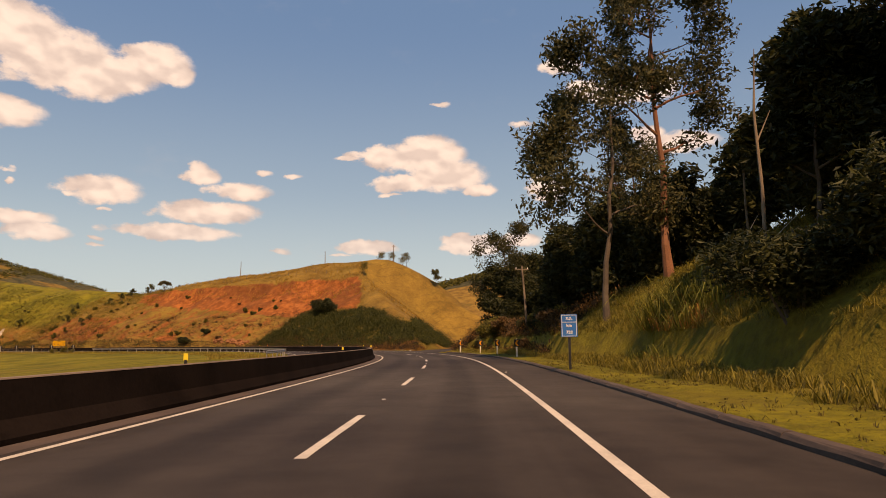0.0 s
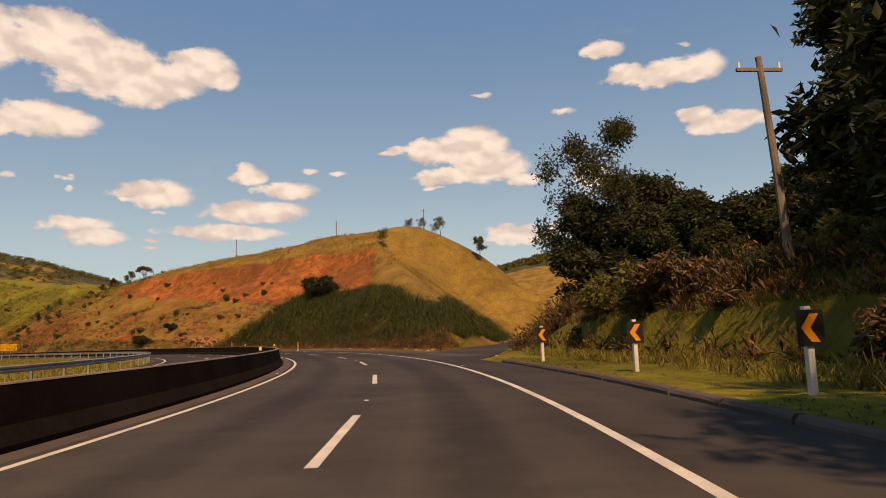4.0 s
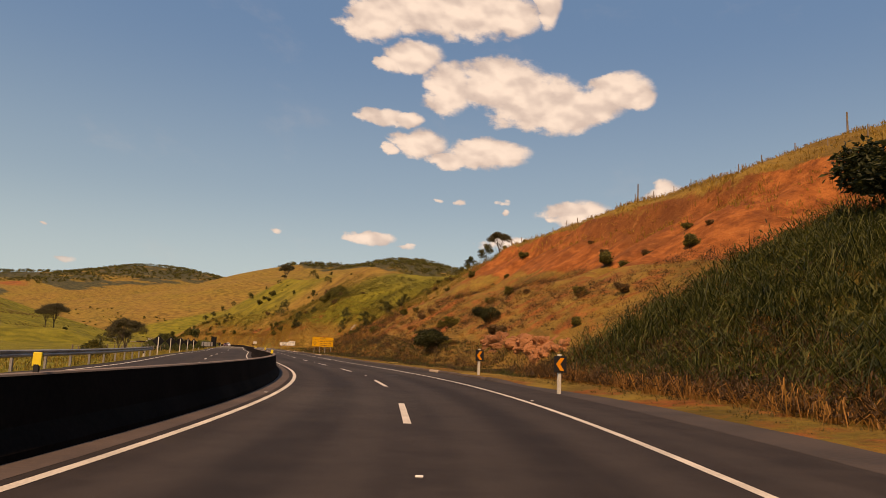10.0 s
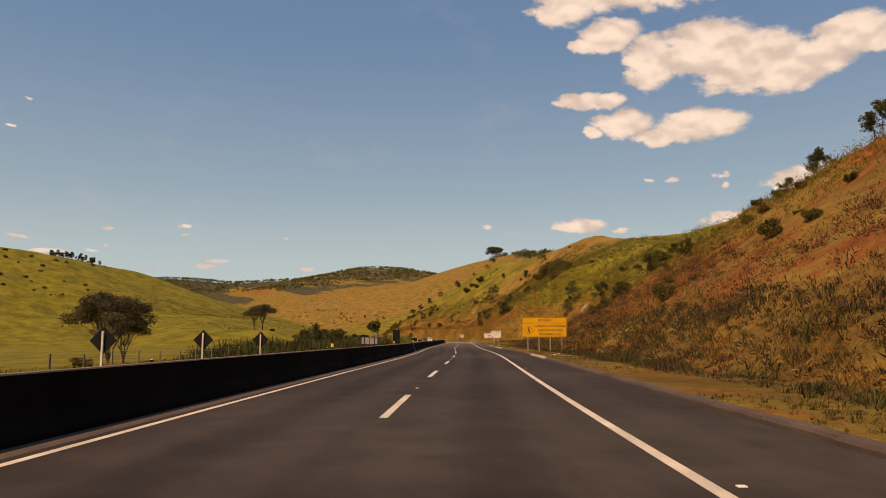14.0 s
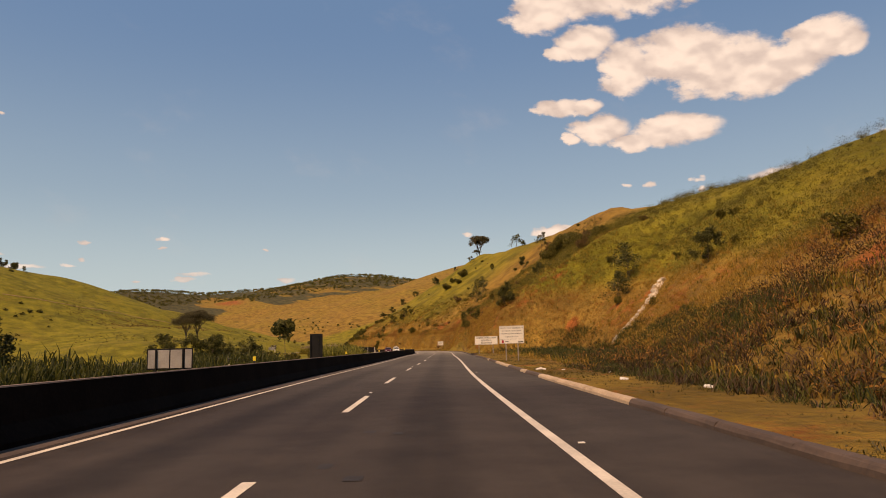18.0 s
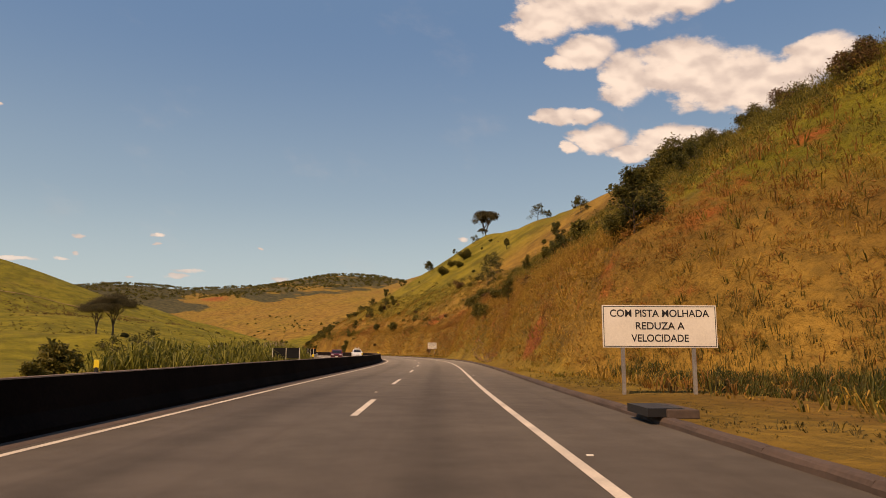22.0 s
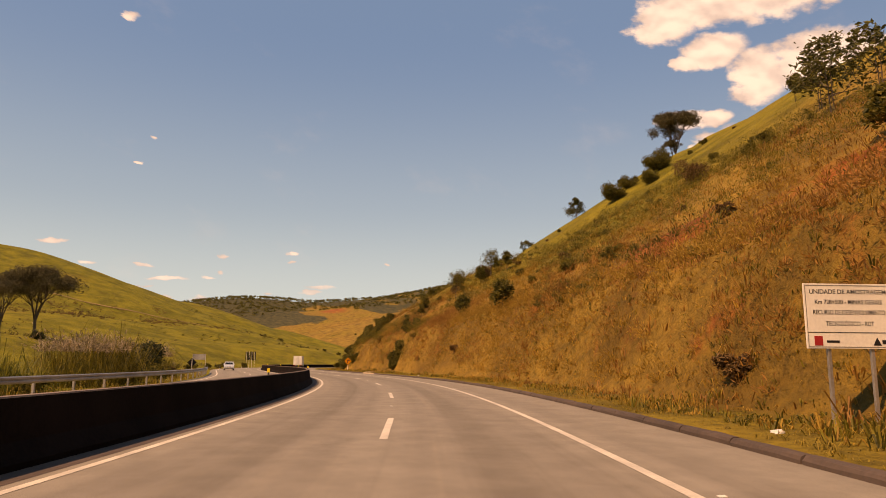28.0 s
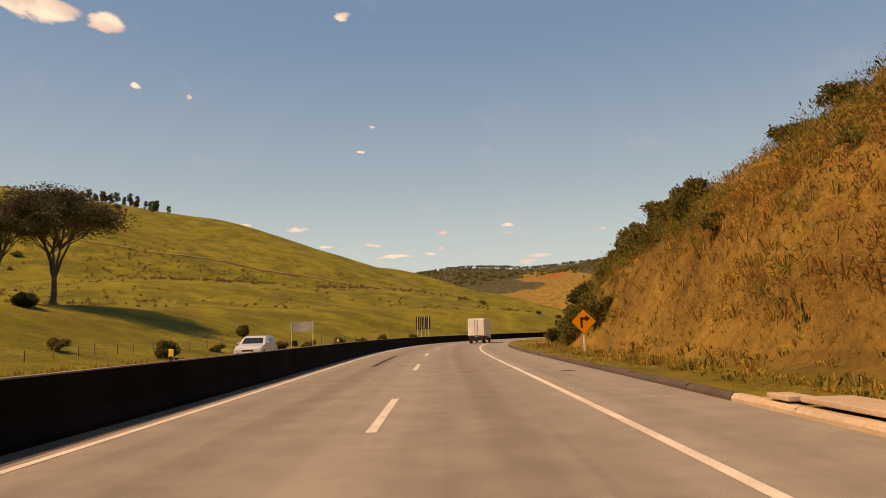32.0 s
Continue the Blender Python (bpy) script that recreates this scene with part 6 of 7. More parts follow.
rim = flat_shape([(-1.5, 2.52), (-1.06, 2.08), (-1.5, 1.64), (-1.94, 2.08)], -0.0185, 0.004)
part("diamond", rim, BLACK, warn)
part("diamond_field", flat_shape([(-1.5, 2.48), (-1.10, 2.08), (-1.5, 1.68), (-1.90, 2.08)], -0.0215, 0.004), SIGN_YELLOW, warn)
part("bend_arrow", flat_shape([(-1.44, 1.80), (-1.44, 1.90), (-1.36, 2.00), (-1.40, 2.07), (-1.54, 2.13), (-1.46, 2.22), (-1.46, 2.27), (-1.41, 2.27), (-1.50, 2.38),
                               (-1.59, 2.27), (-1.54, 2.27), (-1.54, 2.24), (-1.64, 2.12), (-1.60, 2.07), (-1.46, 2.01), (-1.52, 1.92), (-1.52, 1.80)], -0.0245, 0.004), BLACK, warn)
stand(warn, 402, 8.45, sink=0.06)


def info_board(rows, label, s, n, base=None):
    b = thing("information_board", label, "road sign", "white boards of the trial stretch")
    board(b, 1.85, 1.32, 1.3, SIGN_WHITE, STEEL, rim=0.012)
    part("divider", box(1.8, 0.006, 0.012, 0, -0.0175, 1.62), BLACK, b)
    for x in (-0.45, 0.45):
        post(b, x, 2.4, STEEL, 0.07)
    for text, size, z, wide in rows:
        lettering(text, size, 0, z, -0.018, BLACK, b, wide=wide, bold=0.0005)
    part("red_badge", box(0.17, 0.006, 0.19, -0.68, -0.018, 1.36), SIGN_RED, b)
    part("logo_bar", box(0.26, 0.006, 0.045, -0.38, -0.018, 1.42), BLACK, b)
    part("logo_mark", flat_shape([(0.45, 1.37), (0.62, 1.37), (0.535, 1.53)], -0.021, 0.006), BLACK, b)
    part("logo_bar", box(0.2, 0.006, 0.08, 0.74, -0.018, 1.4), BLACK, b)
    stand(b, s, n, z=base)


info_board((("INÍCIO DE TRECHO EXPERIMENTAL  04", 0.13, 2.45, 1.72), ("Km 728+300 - MINAS GERAIS", 0.13, 2.24, 1.4), ("RECURSO DE DESENVOLVIMENTO", 0.13, 2.03, 1.5), ("TECNOLÓGICO - RDT", 0.13, 1.8, 1.0)),
           "white information board with black lettering on two posts", 465.3, 7.35)
info_board((("UNIDADE DE AMOSTRAGEM", 0.13, 2.45, 1.6), ("Km 728+500 - MINAS GERAIS", 0.13, 2.24, 1.4), ("RECURSO DE DESENVOLVIMENTO", 0.13, 2.03, 1.5), ("TECNOLÓGICO - RDT", 0.13, 1.8, 1.0)),
           "white information board with black lettering beside the bank", 641, 9.45, 0.45)

wet = thing("wet_road_board", "white board asking to slow down in the wet", "road sign")
board(wet, 3.4, 1.25, 1.35, SIGN_WHITE, BLACK, rim=0.018)
for x in (-1.1, 1.0):
    post(wet, x, 2.3, STEEL, 0.1)
for text, z, wide in (("COM PISTA MOLHADA", 2.35, 2.95), ("REDUZA A", 1.98, 1.45), ("VELOCIDADE", 1.62, 1.7)):
    lettering(text, 0.30, 0, z, -0.018, BLACK, wet, wide=wide)
stand(wet, 517.5, 8.6)

turn = thing("turn_sign", "orange diamond right-turn sign on a white post", "road sign")
part("edge", flat_shape([(0, 2.28), (0.66, 1.62), (0, 0.96), (-0.66, 1.62)], -0.012, 0.024), BLACK, turn)
part("panel", flat_shape([(0, 2.25), (0.63, 1.62), (0, 0.99), (-0.63, 1.62)], -0.018, 0.005), SIGN_ORANGE, turn)
part("arrow", flat_shape([(-0.17, 1.3), (-0.06, 1.3), (-0.06, 1.72), (0.1, 1.72), (0.1, 1.6), (0.34, 1.78), (0.1, 1.96), (0.1, 1.84), (-0.17, 1.84)], -0.024, 0.005), BLACK, turn)
post(turn, 0, 1.9, POST_WHITE, 0.09, 0.06)
stand(turn, 748, 8.4)

back = thing("diamond_sign", "diamond road sign seen from its black back on a white post", "road sign", "diamond signs of the other carriageway")
part("panel", flat_shape([(0, 2.3), (0.62, 1.68), (0, 1.06), (-0.62, 1.68)], 0.0, 0.02), SIGN_BACK, back)
part("face", flat_shape([(0, 2.27), (0.59, 1.68), (0, 1.09), (-0.59, 1.68)], 0.021, 0.004), SIGN_ORANGE, back)
post(back, 0, 2.1, POST_WHITE, 0.09, -0.05)
for s in (342, 354.4, 366, 377.3, 388.8, 730.8):
    stand(back, s, -14.8 if s < 700 else -16.4)


def back_panels(label, s, n, panels, z, h, posts, face=SIGN_WHITE, stem=POST_WHITE, back=SIGN_BACK):
    b = thing("back_board", label, "road sign")
    for x, w in panels:
        part("panel", box(w, 0.03, h, x, 0, z, 0.006), back, b)
        part("face", box(w - 0.06, 0.006, h - 0.06, x, 0.019, z + 0.03), face, b)
    for x in posts:
        post(b, x, z + h, stem, 0.08, -0.06)
    stand(b, s, n)


back_panels("tall black back of a sign beside the outer verge", 508, -15.2, ((-0.28, 1.15), (0.62, 0.5)), 0.55, 3.3, (-0.7, 0.33), stem=SIGN_BACK)
back_panels("black backs of two wide boards on three posts", 582.5, -15.9, ((-0.85, 1.62), (0.85, 1.62)), 0.75, 1.25, (-1.6, 0.0, 1.6))
back_panels("black backs of two small boards on posts", 640, -15.4, ((-0.55, 1.0), (0.55, 1.0)), 0.8, 1.25, (-0.55, 0.0, 0.55))
grey_back = thing("framed_board", "grey back of a wide board in a black frame", "road sign")
part("frame", box(2.9, 0.03, 1.3, 0, 0.03, 0.72, 0.01), SIGN_BACK, grey_back)
for x, w in ((-1.16, 0.44), (-0.43, 0.78), (0.43, 0.78), (1.16, 0.44)):
    part("panel", box(w, 0.02, 1.14, x, 0.005, 0.8, 0.005), STEEL, grey_back)
for x in (-0.85, 0.85):
    post(grey_back, x, 2.0, SIGN_BACK, 0.09, -0.06)
stand(grey_back, 456.8, -15.0)
back_panels("four narrow black boards on posts at the bend", 842, -26.5, ((-1.35, 0.75), (-0.45, 0.75), (0.45, 0.75), (1.35, 0.75)), 2.6, 2.6, (-1.35, -0.45, 0.45, 1.35))
back_panels("pale grey back of a wide board on two posts", 797, -20.5, ((0.0, 2.9),), 2.3, 1.3, (-1.45, 1.45), back=STEEL)

# ---- delineators, marker posts, guardrails, fences, poles ----
delin = thing("delineator", "small yellow reflector on top of the barrier", "reflector", "reflectors along the barrier")
part("stem", box(0.06, 0.04, 0.1, 0, 0, 0), BLACK, delin)
part("reflector", box(0.11, 0.03, 0.17, 0, 0, 0.08, 0.01), REFLECT_YELLOW, delin)
for k in range(28):
    s = 103 + 24 * k
    stand(delin, s, -4.78, 1.0, None, 0.0, 0.92)
stud = thing("road_stud", "white reflective road stud beside the line", "road stud", "studs along the carriageway")
part("stud_base", box(0.09, 0.08, 0.015, 0, 0, 0, 0.005), SIGN_WHITE, stud)
for k in range(44):
    s = float(np.interp(k - 2, COUNT, WHERE)) - 5.5
    for n in (0.0,) if k % 2 else (3.98, -4.02):
        stand(stud, s, n, 1.0, None, 0.0, 0.002)
marker = thing("marker_post", "short white marker post with a dark band", "post", "marker posts of the outer verge")
part("shaft", box(0.13, 0.1, 0.75, 0, 0, -0.05, 0.02), POST_WHITE, marker)
part("band", box(0.135, 0.105, 0.22, 0, 0, 0.44, 0.01), SIGN_BACK, marker)
for s in (336, 372, 420, 470, 555, 610, 731, 755, 775, 795, 815, 835, 850):
    stand(marker, s, -15.4)


def guardrail(label, s0, s1, n):
    g = thing("guardrail", label, "guardrail")
    sweep("beam", s0, s1, [(n, 0.50), (n + 0.05, 0.54), (n + 0.05, 0.60), (n, 0.65), (n + 0.05, 0.70), (n + 0.05, 0.76), (n, 0.80), (n - 0.02, 0.80),
                           (n + 0.03, 0.75), (n + 0.03, 0.70), (n - 0.02, 0.65), (n + 0.03, 0.60), (n + 0.03, 0.55), (n - 0.02, 0.50)], STEEL, 2.0, g)
    bm = box(0.1, 0.12, 1.1, 0, 0, -0.4, 0.01)
    first = part("post", bm, STEEL, g)
    k, s = 0, s0 + 1.0
    while s < s1:
        ob = first if k == 0 else new("post", first.data)
        ob.parent = g
        ob.matrix_world = pose(*on_road(s, n - 0.09, -0.05), 0, 0, heading(s))
        k, s = k + 1, s + 4.0


guardrail("galvanised steel guardrail along the outer verge of the bend", 175, 333, -14.3)
guardrail("galvanised steel guardrail ending beside the pasture", 600, 727, -14.3)

fence_post = thing("fence_post", "weathered wooden fence post in the grass", "fence post", "fence along the pasture")
part("shaft", box(0.11, 0.11, 1.55, 0, 0, -0.35, 0.015), WOOD, fence_post)
rnd = random.Random(12)
for s0, s1, n, gap in ((330, 500, -20.5, 3.4), (735, 846, -33.0, 3.2), (290, 470, 45.0, 4.0)):
    s = s0
    while s < s1:
        off = 0.0 if n < 0 else float(np.interp(s, [290, 390, 470], [8.0, -2.0, 1.0]))
        stand(fence_post, s + rnd.uniform(-0.4, 0.4), n + off + rnd.uniform(-0.2, 0.2), rnd.uniform(0.75, 1.0), rnd.uniform(0, 90))
        s += gap
for s0, s1, n in ((330, 500, -20.5), (735, 846, -33.0)):
    wire = thing("fence_wire", "barbed wire strung between the fence posts", "wire")
    for h in (0.45, 0.8, 1.05):
        ss = np.arange(s0, s1, 3.4)
        p = on_road(ss, np.full(len(ss), n))
        z = land(p[:, 0], p[:, 1])
        part("strand", tube([(a[0], a[1], b + h) for a, b in zip(p, z)], [0.006] * len(ss), 4), STEEL, wire)


def pole(label, s, n, top, lean=0.0, arm=True):
    g = thing("utility_pole", label, "pole")
    h = top - land_at(s, n)
    part("shaft", tube([(0, 0, -0.8), (lean * 0.5, 0, h * 0.5), (lean, 0, h)], [0.15, 0.13, 0.10], 8), WOOD, g)
    if arm:
        part("crossarm", box(1.6, 0.1, 0.12, lean, 0, h - 0.5, 0.01), WOOD, g)
        for x in (-0.7, 0.0, 0.7):
            part("insulator", tube([(lean + x, 0, h - 0.4), (lean + x, 0, h - 0.18)], [0.05, 0.04], 6), SIGN_WHITE, g)
    stand(g, s, n)


pole("slim leaning pole at the edge of the wood", 189, 13.5, 10.2, -0.5)
pole("tall wooden pole on the hill crest", 311, 80.0, 36.0, 0.1)
pole("slim wooden pole on the hill crest", 330, 66.0, 34.0, 0.0, False)
pole("slim wooden pole on the hill crest", 372, 60.0, 33.0, 0.1, False)

# dead trunks and fallen branches on the bank
dead = thing("dead_trunk", "pale dead tree trunk standing on the bank", "dead tree")
part("trunk", tube([(0, 0, -0.5), (0.1, 0.1, 4), (0.0, 0.2, 8), (0.2, 0.1, 11.5)], [0.11, 0.09, 0.07, 0.02], 7), WOOD, dead)
part("snag", tube([(0.05, 0.15, 6.5), (0.9, 0.3, 8.2)], [0.05, 0.015], 5), WOOD, dead)
stand(dead, 145, 17.5)
stand(dead, 151, 19.5, 0.8, 130)
brush = thing("fallen_branches", "heap of dry fallen branches on the bank", "branches")
rb = random.Random(17)
for k in range(16):
    a = rb.uniform(-0.5, 1.1)
    x0 = rb.uniform(-1.5, 1.5)
    l = rb.uniform(2, 5)
    part("branch", tube([(x0, rb.uniform(-1, 1), -0.1), (x0 + math.cos(a) * l * 0.5, rb.uniform(-1, 1), 0.3 + l * 0.3), (x0 + math.cos(a) * l, rb.uniform(-1.5, 1.5), 0.3 + math.sin(a) * l)], [0.05, 0.035, 0.01], 5), STONE, brush)
stand(brush, 146, 16.5)

# ---- stone chute, rubble, outcrop, litter ----
chute = thing("stone_chute", "pale rubble drainage chute running down the slope", "drain")
rc = random.Random(23)
lump = []
for k in range(4):
    bm = bmesh.new()
    bmesh.ops.create_icosphere(bm, subdivisions=1, radius=0.5)
    for v in bm.verts:
        v.co = Vector((v.co.x * rc.uniform(0.8, 1.25), v.co.y * rc.uniform(0.8, 1.25), v.co.z * rc.uniform(0.55, 0.85)))
    me = bpy.data.meshes.new("stone")
    bm.to_mesh(me)
    bm.free()
    me.materials.append(STONE)
    lump.append(me)
for k in range(150):
    u = k / 150
    s, n = 495 + 9.5 * u + rc.uniform(-0.7, 0.7) * (0.5 + 0.7 * u), 22.0 + 9.6 * u + rc.uniform(-0.35, 0.35)
    ob = new("stone", rc.choice(lump))
    p = on_road(s, n)
    ob.matrix_world = pose(p[0], p[1], land_at(s, n) + 0.12, rc.uniform(0, 40), rc.uniform(0, 40), rc.uniform(0, 360)) @ Matrix.Scale(rc.uniform(0.6, 1.15), 4)
    ob.parent = chute
rubble = thing("rubble_face", "rough grey stones showing in the cut bank", "stones")
grey_lump = [me.copy() for me in lump]
for me in grey_lump:
    me.materials[0] = GREY_STONE
for k in range(260):
    s = rc.uniform(569, 591)
    n = 7.5 + rc.uniform(0, 0.9)
    ob = new("stone", rc.choice(grey_lump))
    p = on_road(s, n)
    ob.matrix_world = pose(p[0], p[1], land_at(s, n) + 0.02, rc.uniform(0, 60), rc.uniform(0, 60), rc.uniform(0, 360)) @ Matrix.Scale(rc.uniform(0.12, 0.36), 4)
    ob.parent = rubble
crag = thing("rock_outcrop", "reddish decayed rock face at the foot of the slope", "rock")
for k in range(9):
    bm = bmesh.new()
    bmesh.ops.create_icosphere(bm, subdivisions=4, radius=1.0)
    for v in bm.verts:
        q = v.co.copy()
        v.co *= 1 + 0.5 * noise.noise(q * 1.7 + Vector((k, 0, 0))) + 0.25 * noise.noise(q * 4) + 0.12 * noise.noise(q * 11)
    ob = part("rock", bm, ROCK_PINK, crag)
    s, n = 308 + 1.6 * k + rc.uniform(-0.6, 0.6), 14.4 + rc.uniform(0, 1.6)
    p = on_road(s, n)
    ob.matrix_world = pose(p[0], p[1], land_at(s, n) - 0.75, 0, 0, rc.uniform(0, 360)) @ Matrix.Diagonal((1.5, 1.1, rc.uniform(0.7, 1.3), 1))
rl = random.Random(31)
bag = thing("litter", "crumpled pale litter on the verge", "litter", "litter on the verge")
bm = bmesh.new()
bmesh.ops.create_icosphere(bm, subdivisions=2, radius=0.12)
for v in bm.verts:
    v.co = Vector((v.co.x * 1.3, v.co.y, v.co.z * 0.6)) * (1 + 0.5 * noise.noise(v.co * 14))
part("wrapper", bm, LITTER, bag)
for s, n in ((210, 8.4), (211, 8.9), (209.5, 8.8), (227, 8.6), (228.5, 9.4), (230, 9.0), (231.5, 9.9), (233, 9.3), (235, 10.2), (237, 9.7), (240, 10.0), (242, 9.2), (229, 10.0), (254, 9.6), (258, 9.2), (248, 10.5), (246, 10.4), (247, 9.8), (251, 10.8), (244, 11.0), (239, 10.6), (262, 9.0), (388, 7.6), (392, 8.3), (436, 8.2), (441, 8.9), (446, 7.9), (430, 8.8), (700, 7.5), (676, 8.2), (752, 8.8), (640, 7.4)):
    stand(bag, s + rl.uniform(-0.5, 0.5), n, rl.uniform(0.5, 1.2), rl.uniform(0, 360))
dish = thing("white_tray", "pale plastic tray lying on the shoulder", "litter")
part("tray", tube([(-0.3, 0, 0.01), (0, 0.05, 0.06), (0.3, 0, 0.01)], [0.06, 0.09, 0.05], 8), LITTER, dish)
stand(dish, 446, 6.9, 0.8)


# ---- vehicles ----
CAR_GLASS = plain("dark_car_glass", (0.015, 0.017, 0.02), 0.08, vary=0.1)
TYRE = plain("tyre_rubber", (0.015, 0.014, 0.013), 0.85, vary=0.3)
CHROME = plain("bright_metal", (0.6, 0.6, 0.6), 0.25, 0.9, vary=0.1)
LAMP_RED = plain("red_lamp_lens", (0.35, 0.02, 0.015), 0.2, vary=0.1)
LAMP_CLEAR = plain("clear_lamp_lens", (0.75, 0.75, 0.72), 0.12, vary=0.1)


def wheel(parent, x, y, r, w):
    hub = part("wheel", tube([(x - w / 2, y, r), (x - w / 2 + 0.03, y, r), (x + w / 2 - 0.03, y, r), (x + w / 2, y, r)], [r * 0.9, r, r, r * 0.9], 18), TYRE, parent)
    part("rim", tube([(x - w / 2 - 0.012, y, r), (x + w / 2 + 0.012, y, r)], [r * 0.58, r * 0.58], 14), CHROME, hub)


def car(name, label, paint, tall=1.0, cargo=False):
    """A hatchback about 4 m long that faces +y."""
    c = thing(name, label, "car")
    side = [(-1.95, 0.32), (-1.98, 0.62), (-1.92, 0.95), (-1.78, 1.02), (-1.42, 1.40), (-0.9, 1.49), (0.1, 1.48), (0.55, 1.36), (1.02, 0.98), (1.75, 0.84), (1.97, 0.66), (1.98, 0.40), (1.9, 0.26), (-1.85, 0.26)]
    bm = bmesh.new()
    rings = []
    for x, k in ((-0.85, 0.0), (-0.80, 1.0), (0.80, 1.0), (0.85, 0.0)):
        ring = []
        for y, z in side:
            zz = z * tall if z > 0.9 else z
            inset = 0.16 * max(0.0, (zz - 0.95) / 0.55)
            xx = x - math.copysign(inset, x)
            ring.append(bm.verts.new((xx, y * (0.985 if k == 0 else 1.0), zz - (0.02 if k == 0 and zz > 0.5 else 0))))
        rings.append(ring)
    m = len(side)
    for a, b in zip(rings[:-1], rings[1:]):
        for i in range(m):
            bm.faces.new((a[i], a[(i + 1) % m], b[(i + 1) % m], b[i]))
    bm.faces.new(rings[0]), bm.faces.new(rings[-1][::-1])
    part("body", bm, paint, c)

    def pane(name, pts):
        b2 = bmesh.new()
        face = b2.faces.new([b2.verts.new(p) for p in pts])
        face.normal_update()
        out = face.normal * 0.012
        r = bmesh.ops.extrude_face_region(b2, geom=b2.faces[:])
        bmesh.ops.translate(b2, vec=out, verts=[v for v in r["geom"] if isinstance(v, bmesh.types.BMVert)])
        part(name, b2, CAR_GLASS, c)

    h = tall
    pane("windscreen", [(-0.66, 1.00, 1.02 * h), (0.66, 1.00, 1.02 * h), (0.58, 0.60, 1.355 * h), (-0.58, 0.60, 1.355 * h)])
    pane("rear_window", [(0.6, -1.76, 1.06 * h), (-0.6, -1.76, 1.06 * h), (-0.54, -1.46, 1.37 * h), (0.54, -1.46, 1.37 * h)])
    for sx in (-1, 1):
        pane("side_window", [(sx * 0.835, 0.75, 1.0 * h), (sx * 0.835, -0.35, 1.0 * h), (sx * 0.70, -0.35, 1.38 * h), (sx * 0.70, 0.35, 1.36 * h)][::sx])
        pane("side_window", [(sx * 0.835, -0.45, 1.0 * h), (sx * 0.835, -1.45, 1.02 * h), (sx * 0.70, -1.15, 1.38 * h), (sx * 0.70, -0.45, 1.38 * h)][::sx])
        part("headlight", box(0.36, 0.08, 0.16, sx * 0.58, 1.90, 0.62, 0.02), LAMP_CLEAR, c)
        part("tail_light", box(0.14, 0.06, 0.3, sx * 0.68, -1.955, 0.72, 0.02), LAMP_RED, c)
        part("mirror", box(0.16, 0.1, 0.12, sx * 0.95, 0.72, 0.98, 0.03), paint, c)
        wheel(c, sx * 0.76, 1.22, 0.31, 0.19)
        wheel(c, sx * 0.76, -1.22, 0.31, 0.19)
    part("grille", box(0.7, 0.04, 0.12, 0, 1.965, 0.52, 0.01), BLACK, c)
    part("bumper", box(1.5, 0.08, 0.12, 0, 1.95, 0.33, 0.02), BLACK, c)
    part("number_plate", box(0.4, 0.02, 0.12, 0, 2.0, 0.40, 0.005), SIGN_WHITE, c)
    return c


def paint_of(name, colour):
    return plain(name, colour, 0.3, 0.35, vary=0.06)


stand(car("silver_car", "silver hatchback driving on the far carriageway", paint_of("silver_paint", (0.55, 0.56, 0.55))), 757, -11.0, 1.0, heading(757) + 180, 0.0, 0.005)

stand(car("dark_red_car", "dark red car with its lamps lit on the far carriageway", paint_of("dark_red_paint", (0.10, 0.012, 0.016))), 603, -11.0, 1.0, heading(603) + 180, 0.0, 0.005)
rack_car = car("white_car", "white car with a loaded roof rack on the far carriageway", paint_of("white_paint", (0.74, 0.74, 0.70)), 1.06)
part("roof_rack", box(1.0, 1.3, 0.05, 0, -0.4, 1.60, 0.01), BLACK, rack_car)
part("roof_load", box(0.85, 1.0, 0.14, 0, -0.4, 1.65, 0.03), SIGN_WHITE, rack_car)
for x in (-0.3, 0.3):
    part("rack_post", box(0.07, 0.07, 0.24, x, -0.2, 1.79, 0.01), SIGN_WHITE, rack_car)
stand(rack_car, 622, -7.5, 1.0, heading(622) + 180, 0.0, 0.005)


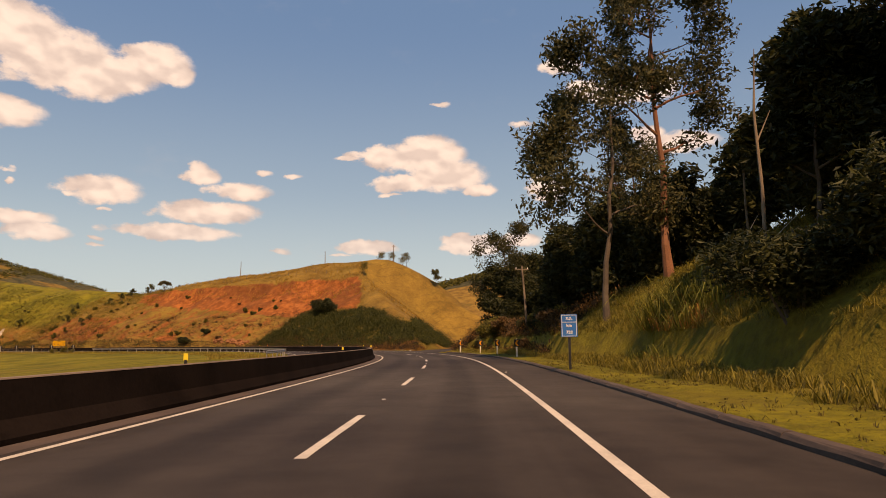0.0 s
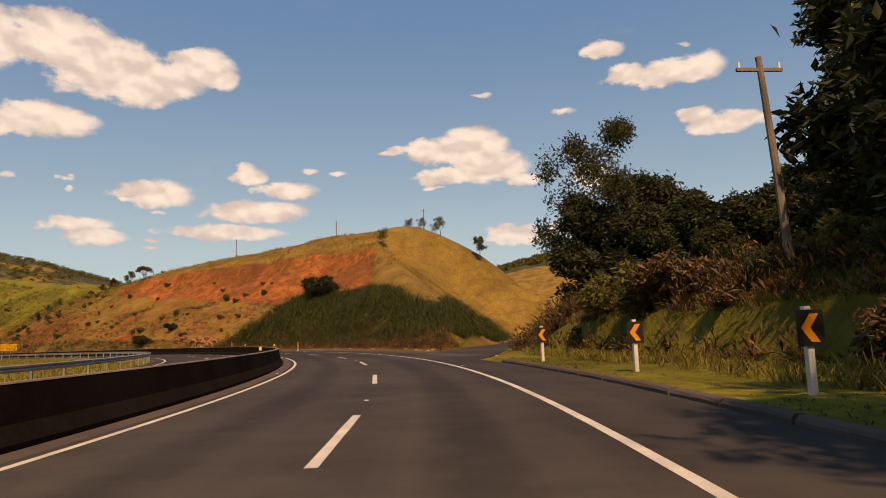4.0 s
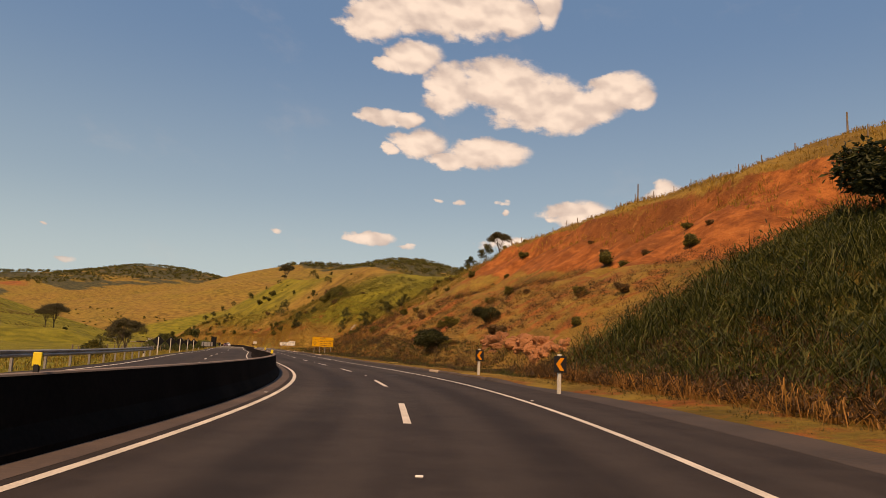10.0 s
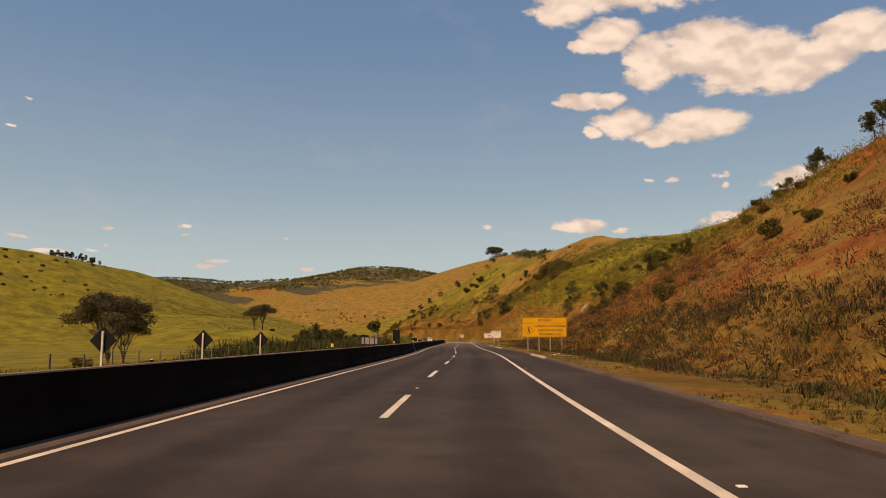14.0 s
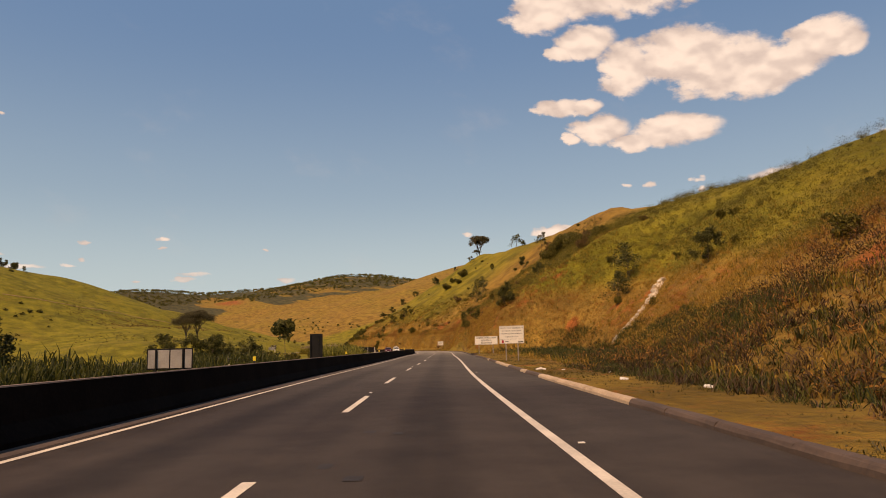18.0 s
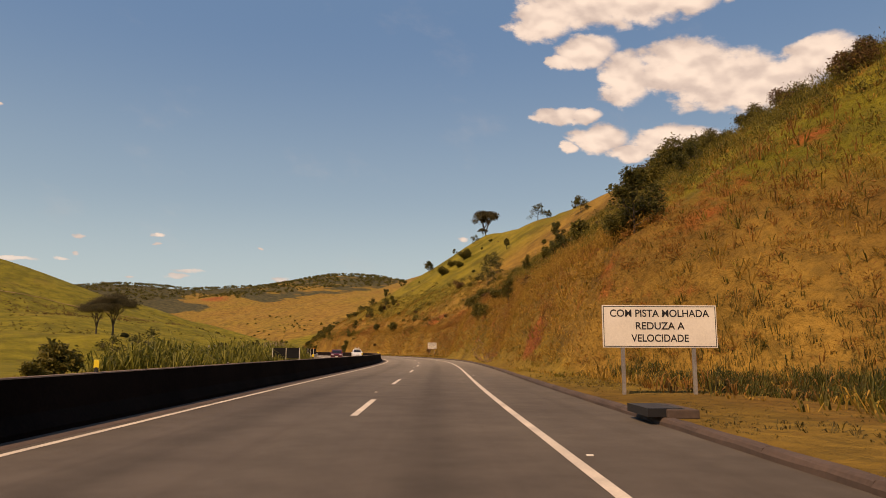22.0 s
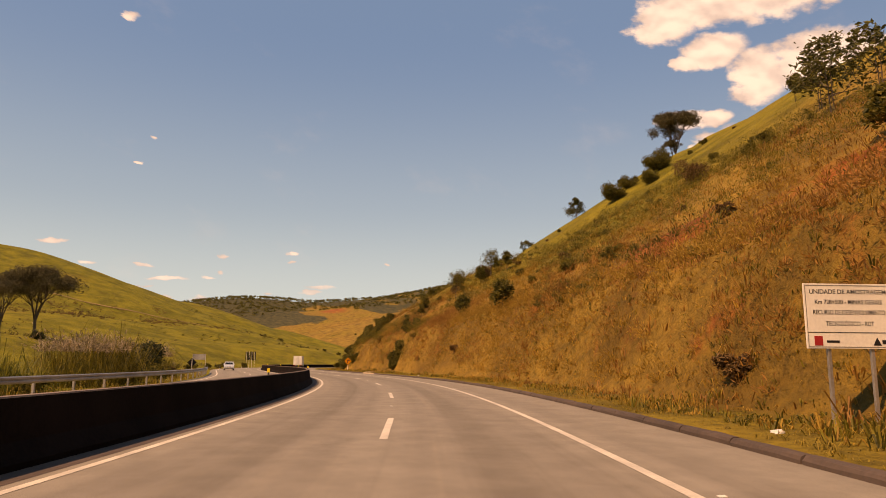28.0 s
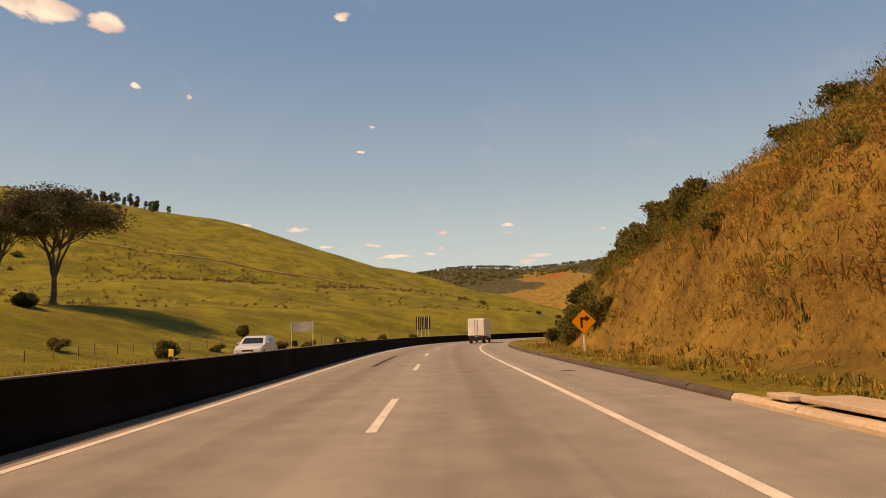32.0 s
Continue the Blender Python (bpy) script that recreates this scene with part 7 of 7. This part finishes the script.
def box_truck():
    t = thing("box_truck", "white box lorry driving ahead on the same carriageway", "truck")
    part("cargo_box", box(2.4, 6.2, 2.5, 0, 0, 1.05, 0.04), SIGN_WHITE, t)
    for sx in (-1, 1):
        part("rear_door", box(1.1, 0.05, 2.3, sx * 0.57, -3.13, 1.15, 0.02), SIGN_WHITE, t)
        part("door_rod", tube([(sx * 0.2, -3.18, 1.2), (sx * 0.2, -3.18, 3.4)], [0.02, 0.02], 6), STEEL, t)
        part("tail_light", box(0.3, 0.05, 0.14, sx * 0.9, -3.14, 0.78, 0.01), LAMP_RED, t)
        part("mud_flap", box(0.5, 0.03, 0.5, sx * 0.9, -2.6, 0.28), BLACK, t)
        wheel(t, sx * 0.95, -2.0, 0.46, 0.42)
        wheel(t, sx * 0.98, 3.9, 0.46, 0.28)
    part("chassis", box(1.0, 8.2, 0.3, 0, 0.8, 0.62, 0.02), BLACK, t)
    part("rear_bumper", box(2.2, 0.12, 0.16, 0, -3.1, 0.48, 0.02), BLACK, t)
    cab = part("cab", box(2.2, 1.7, 2.1, 0, 4.1, 0.65, 0.15), SIGN_WHITE, t)
    part("windscreen", box(1.9, 0.04, 0.8, 0, 4.95, 1.65, 0.02), CAR_GLASS, cab)
    stand(t, 797, 2.2, 0.82, None, 0.0, 0.005)


box_truck()


def cattle_track():
    """A trodden earth path along the flank of the pasture hill."""
    way = [Vector((x, y, 0)) for x, y in ((-680, 290), (-687, 316), (-693, 334), (-711, 358), (-716, 384), (-721, 411), (-727, 438), (-742, 464))]
    line = [a.lerp(b, k / 10) for a, b in zip(way[:-1], way[1:]) for k in range(10)]
    rows = []
    for i, p in enumerate(line):
        along = (line[min(i + 1, len(line) - 1)] - line[max(i - 1, 0)]).normalized()
        across = Vector((along.y, -along.x, 0))
        for k in (-1, 0, 1):
            q = p + across * (k * 0.7 + 0.5 * math.sin(i * 0.7))
            rows.append((q.x, q.y, float(land(np.array([q.x]), np.array([q.y]))[0]) + 0.35 - 0.1 * abs(k)))
    me = mesh_from("cattle_track", np.array(rows), grid_faces(len(line), 3), TRACK)
    tagged(new("cattle_track", me), "narrow trodden earth path on the pasture hill", "path", kind="structure")


cattle_track()
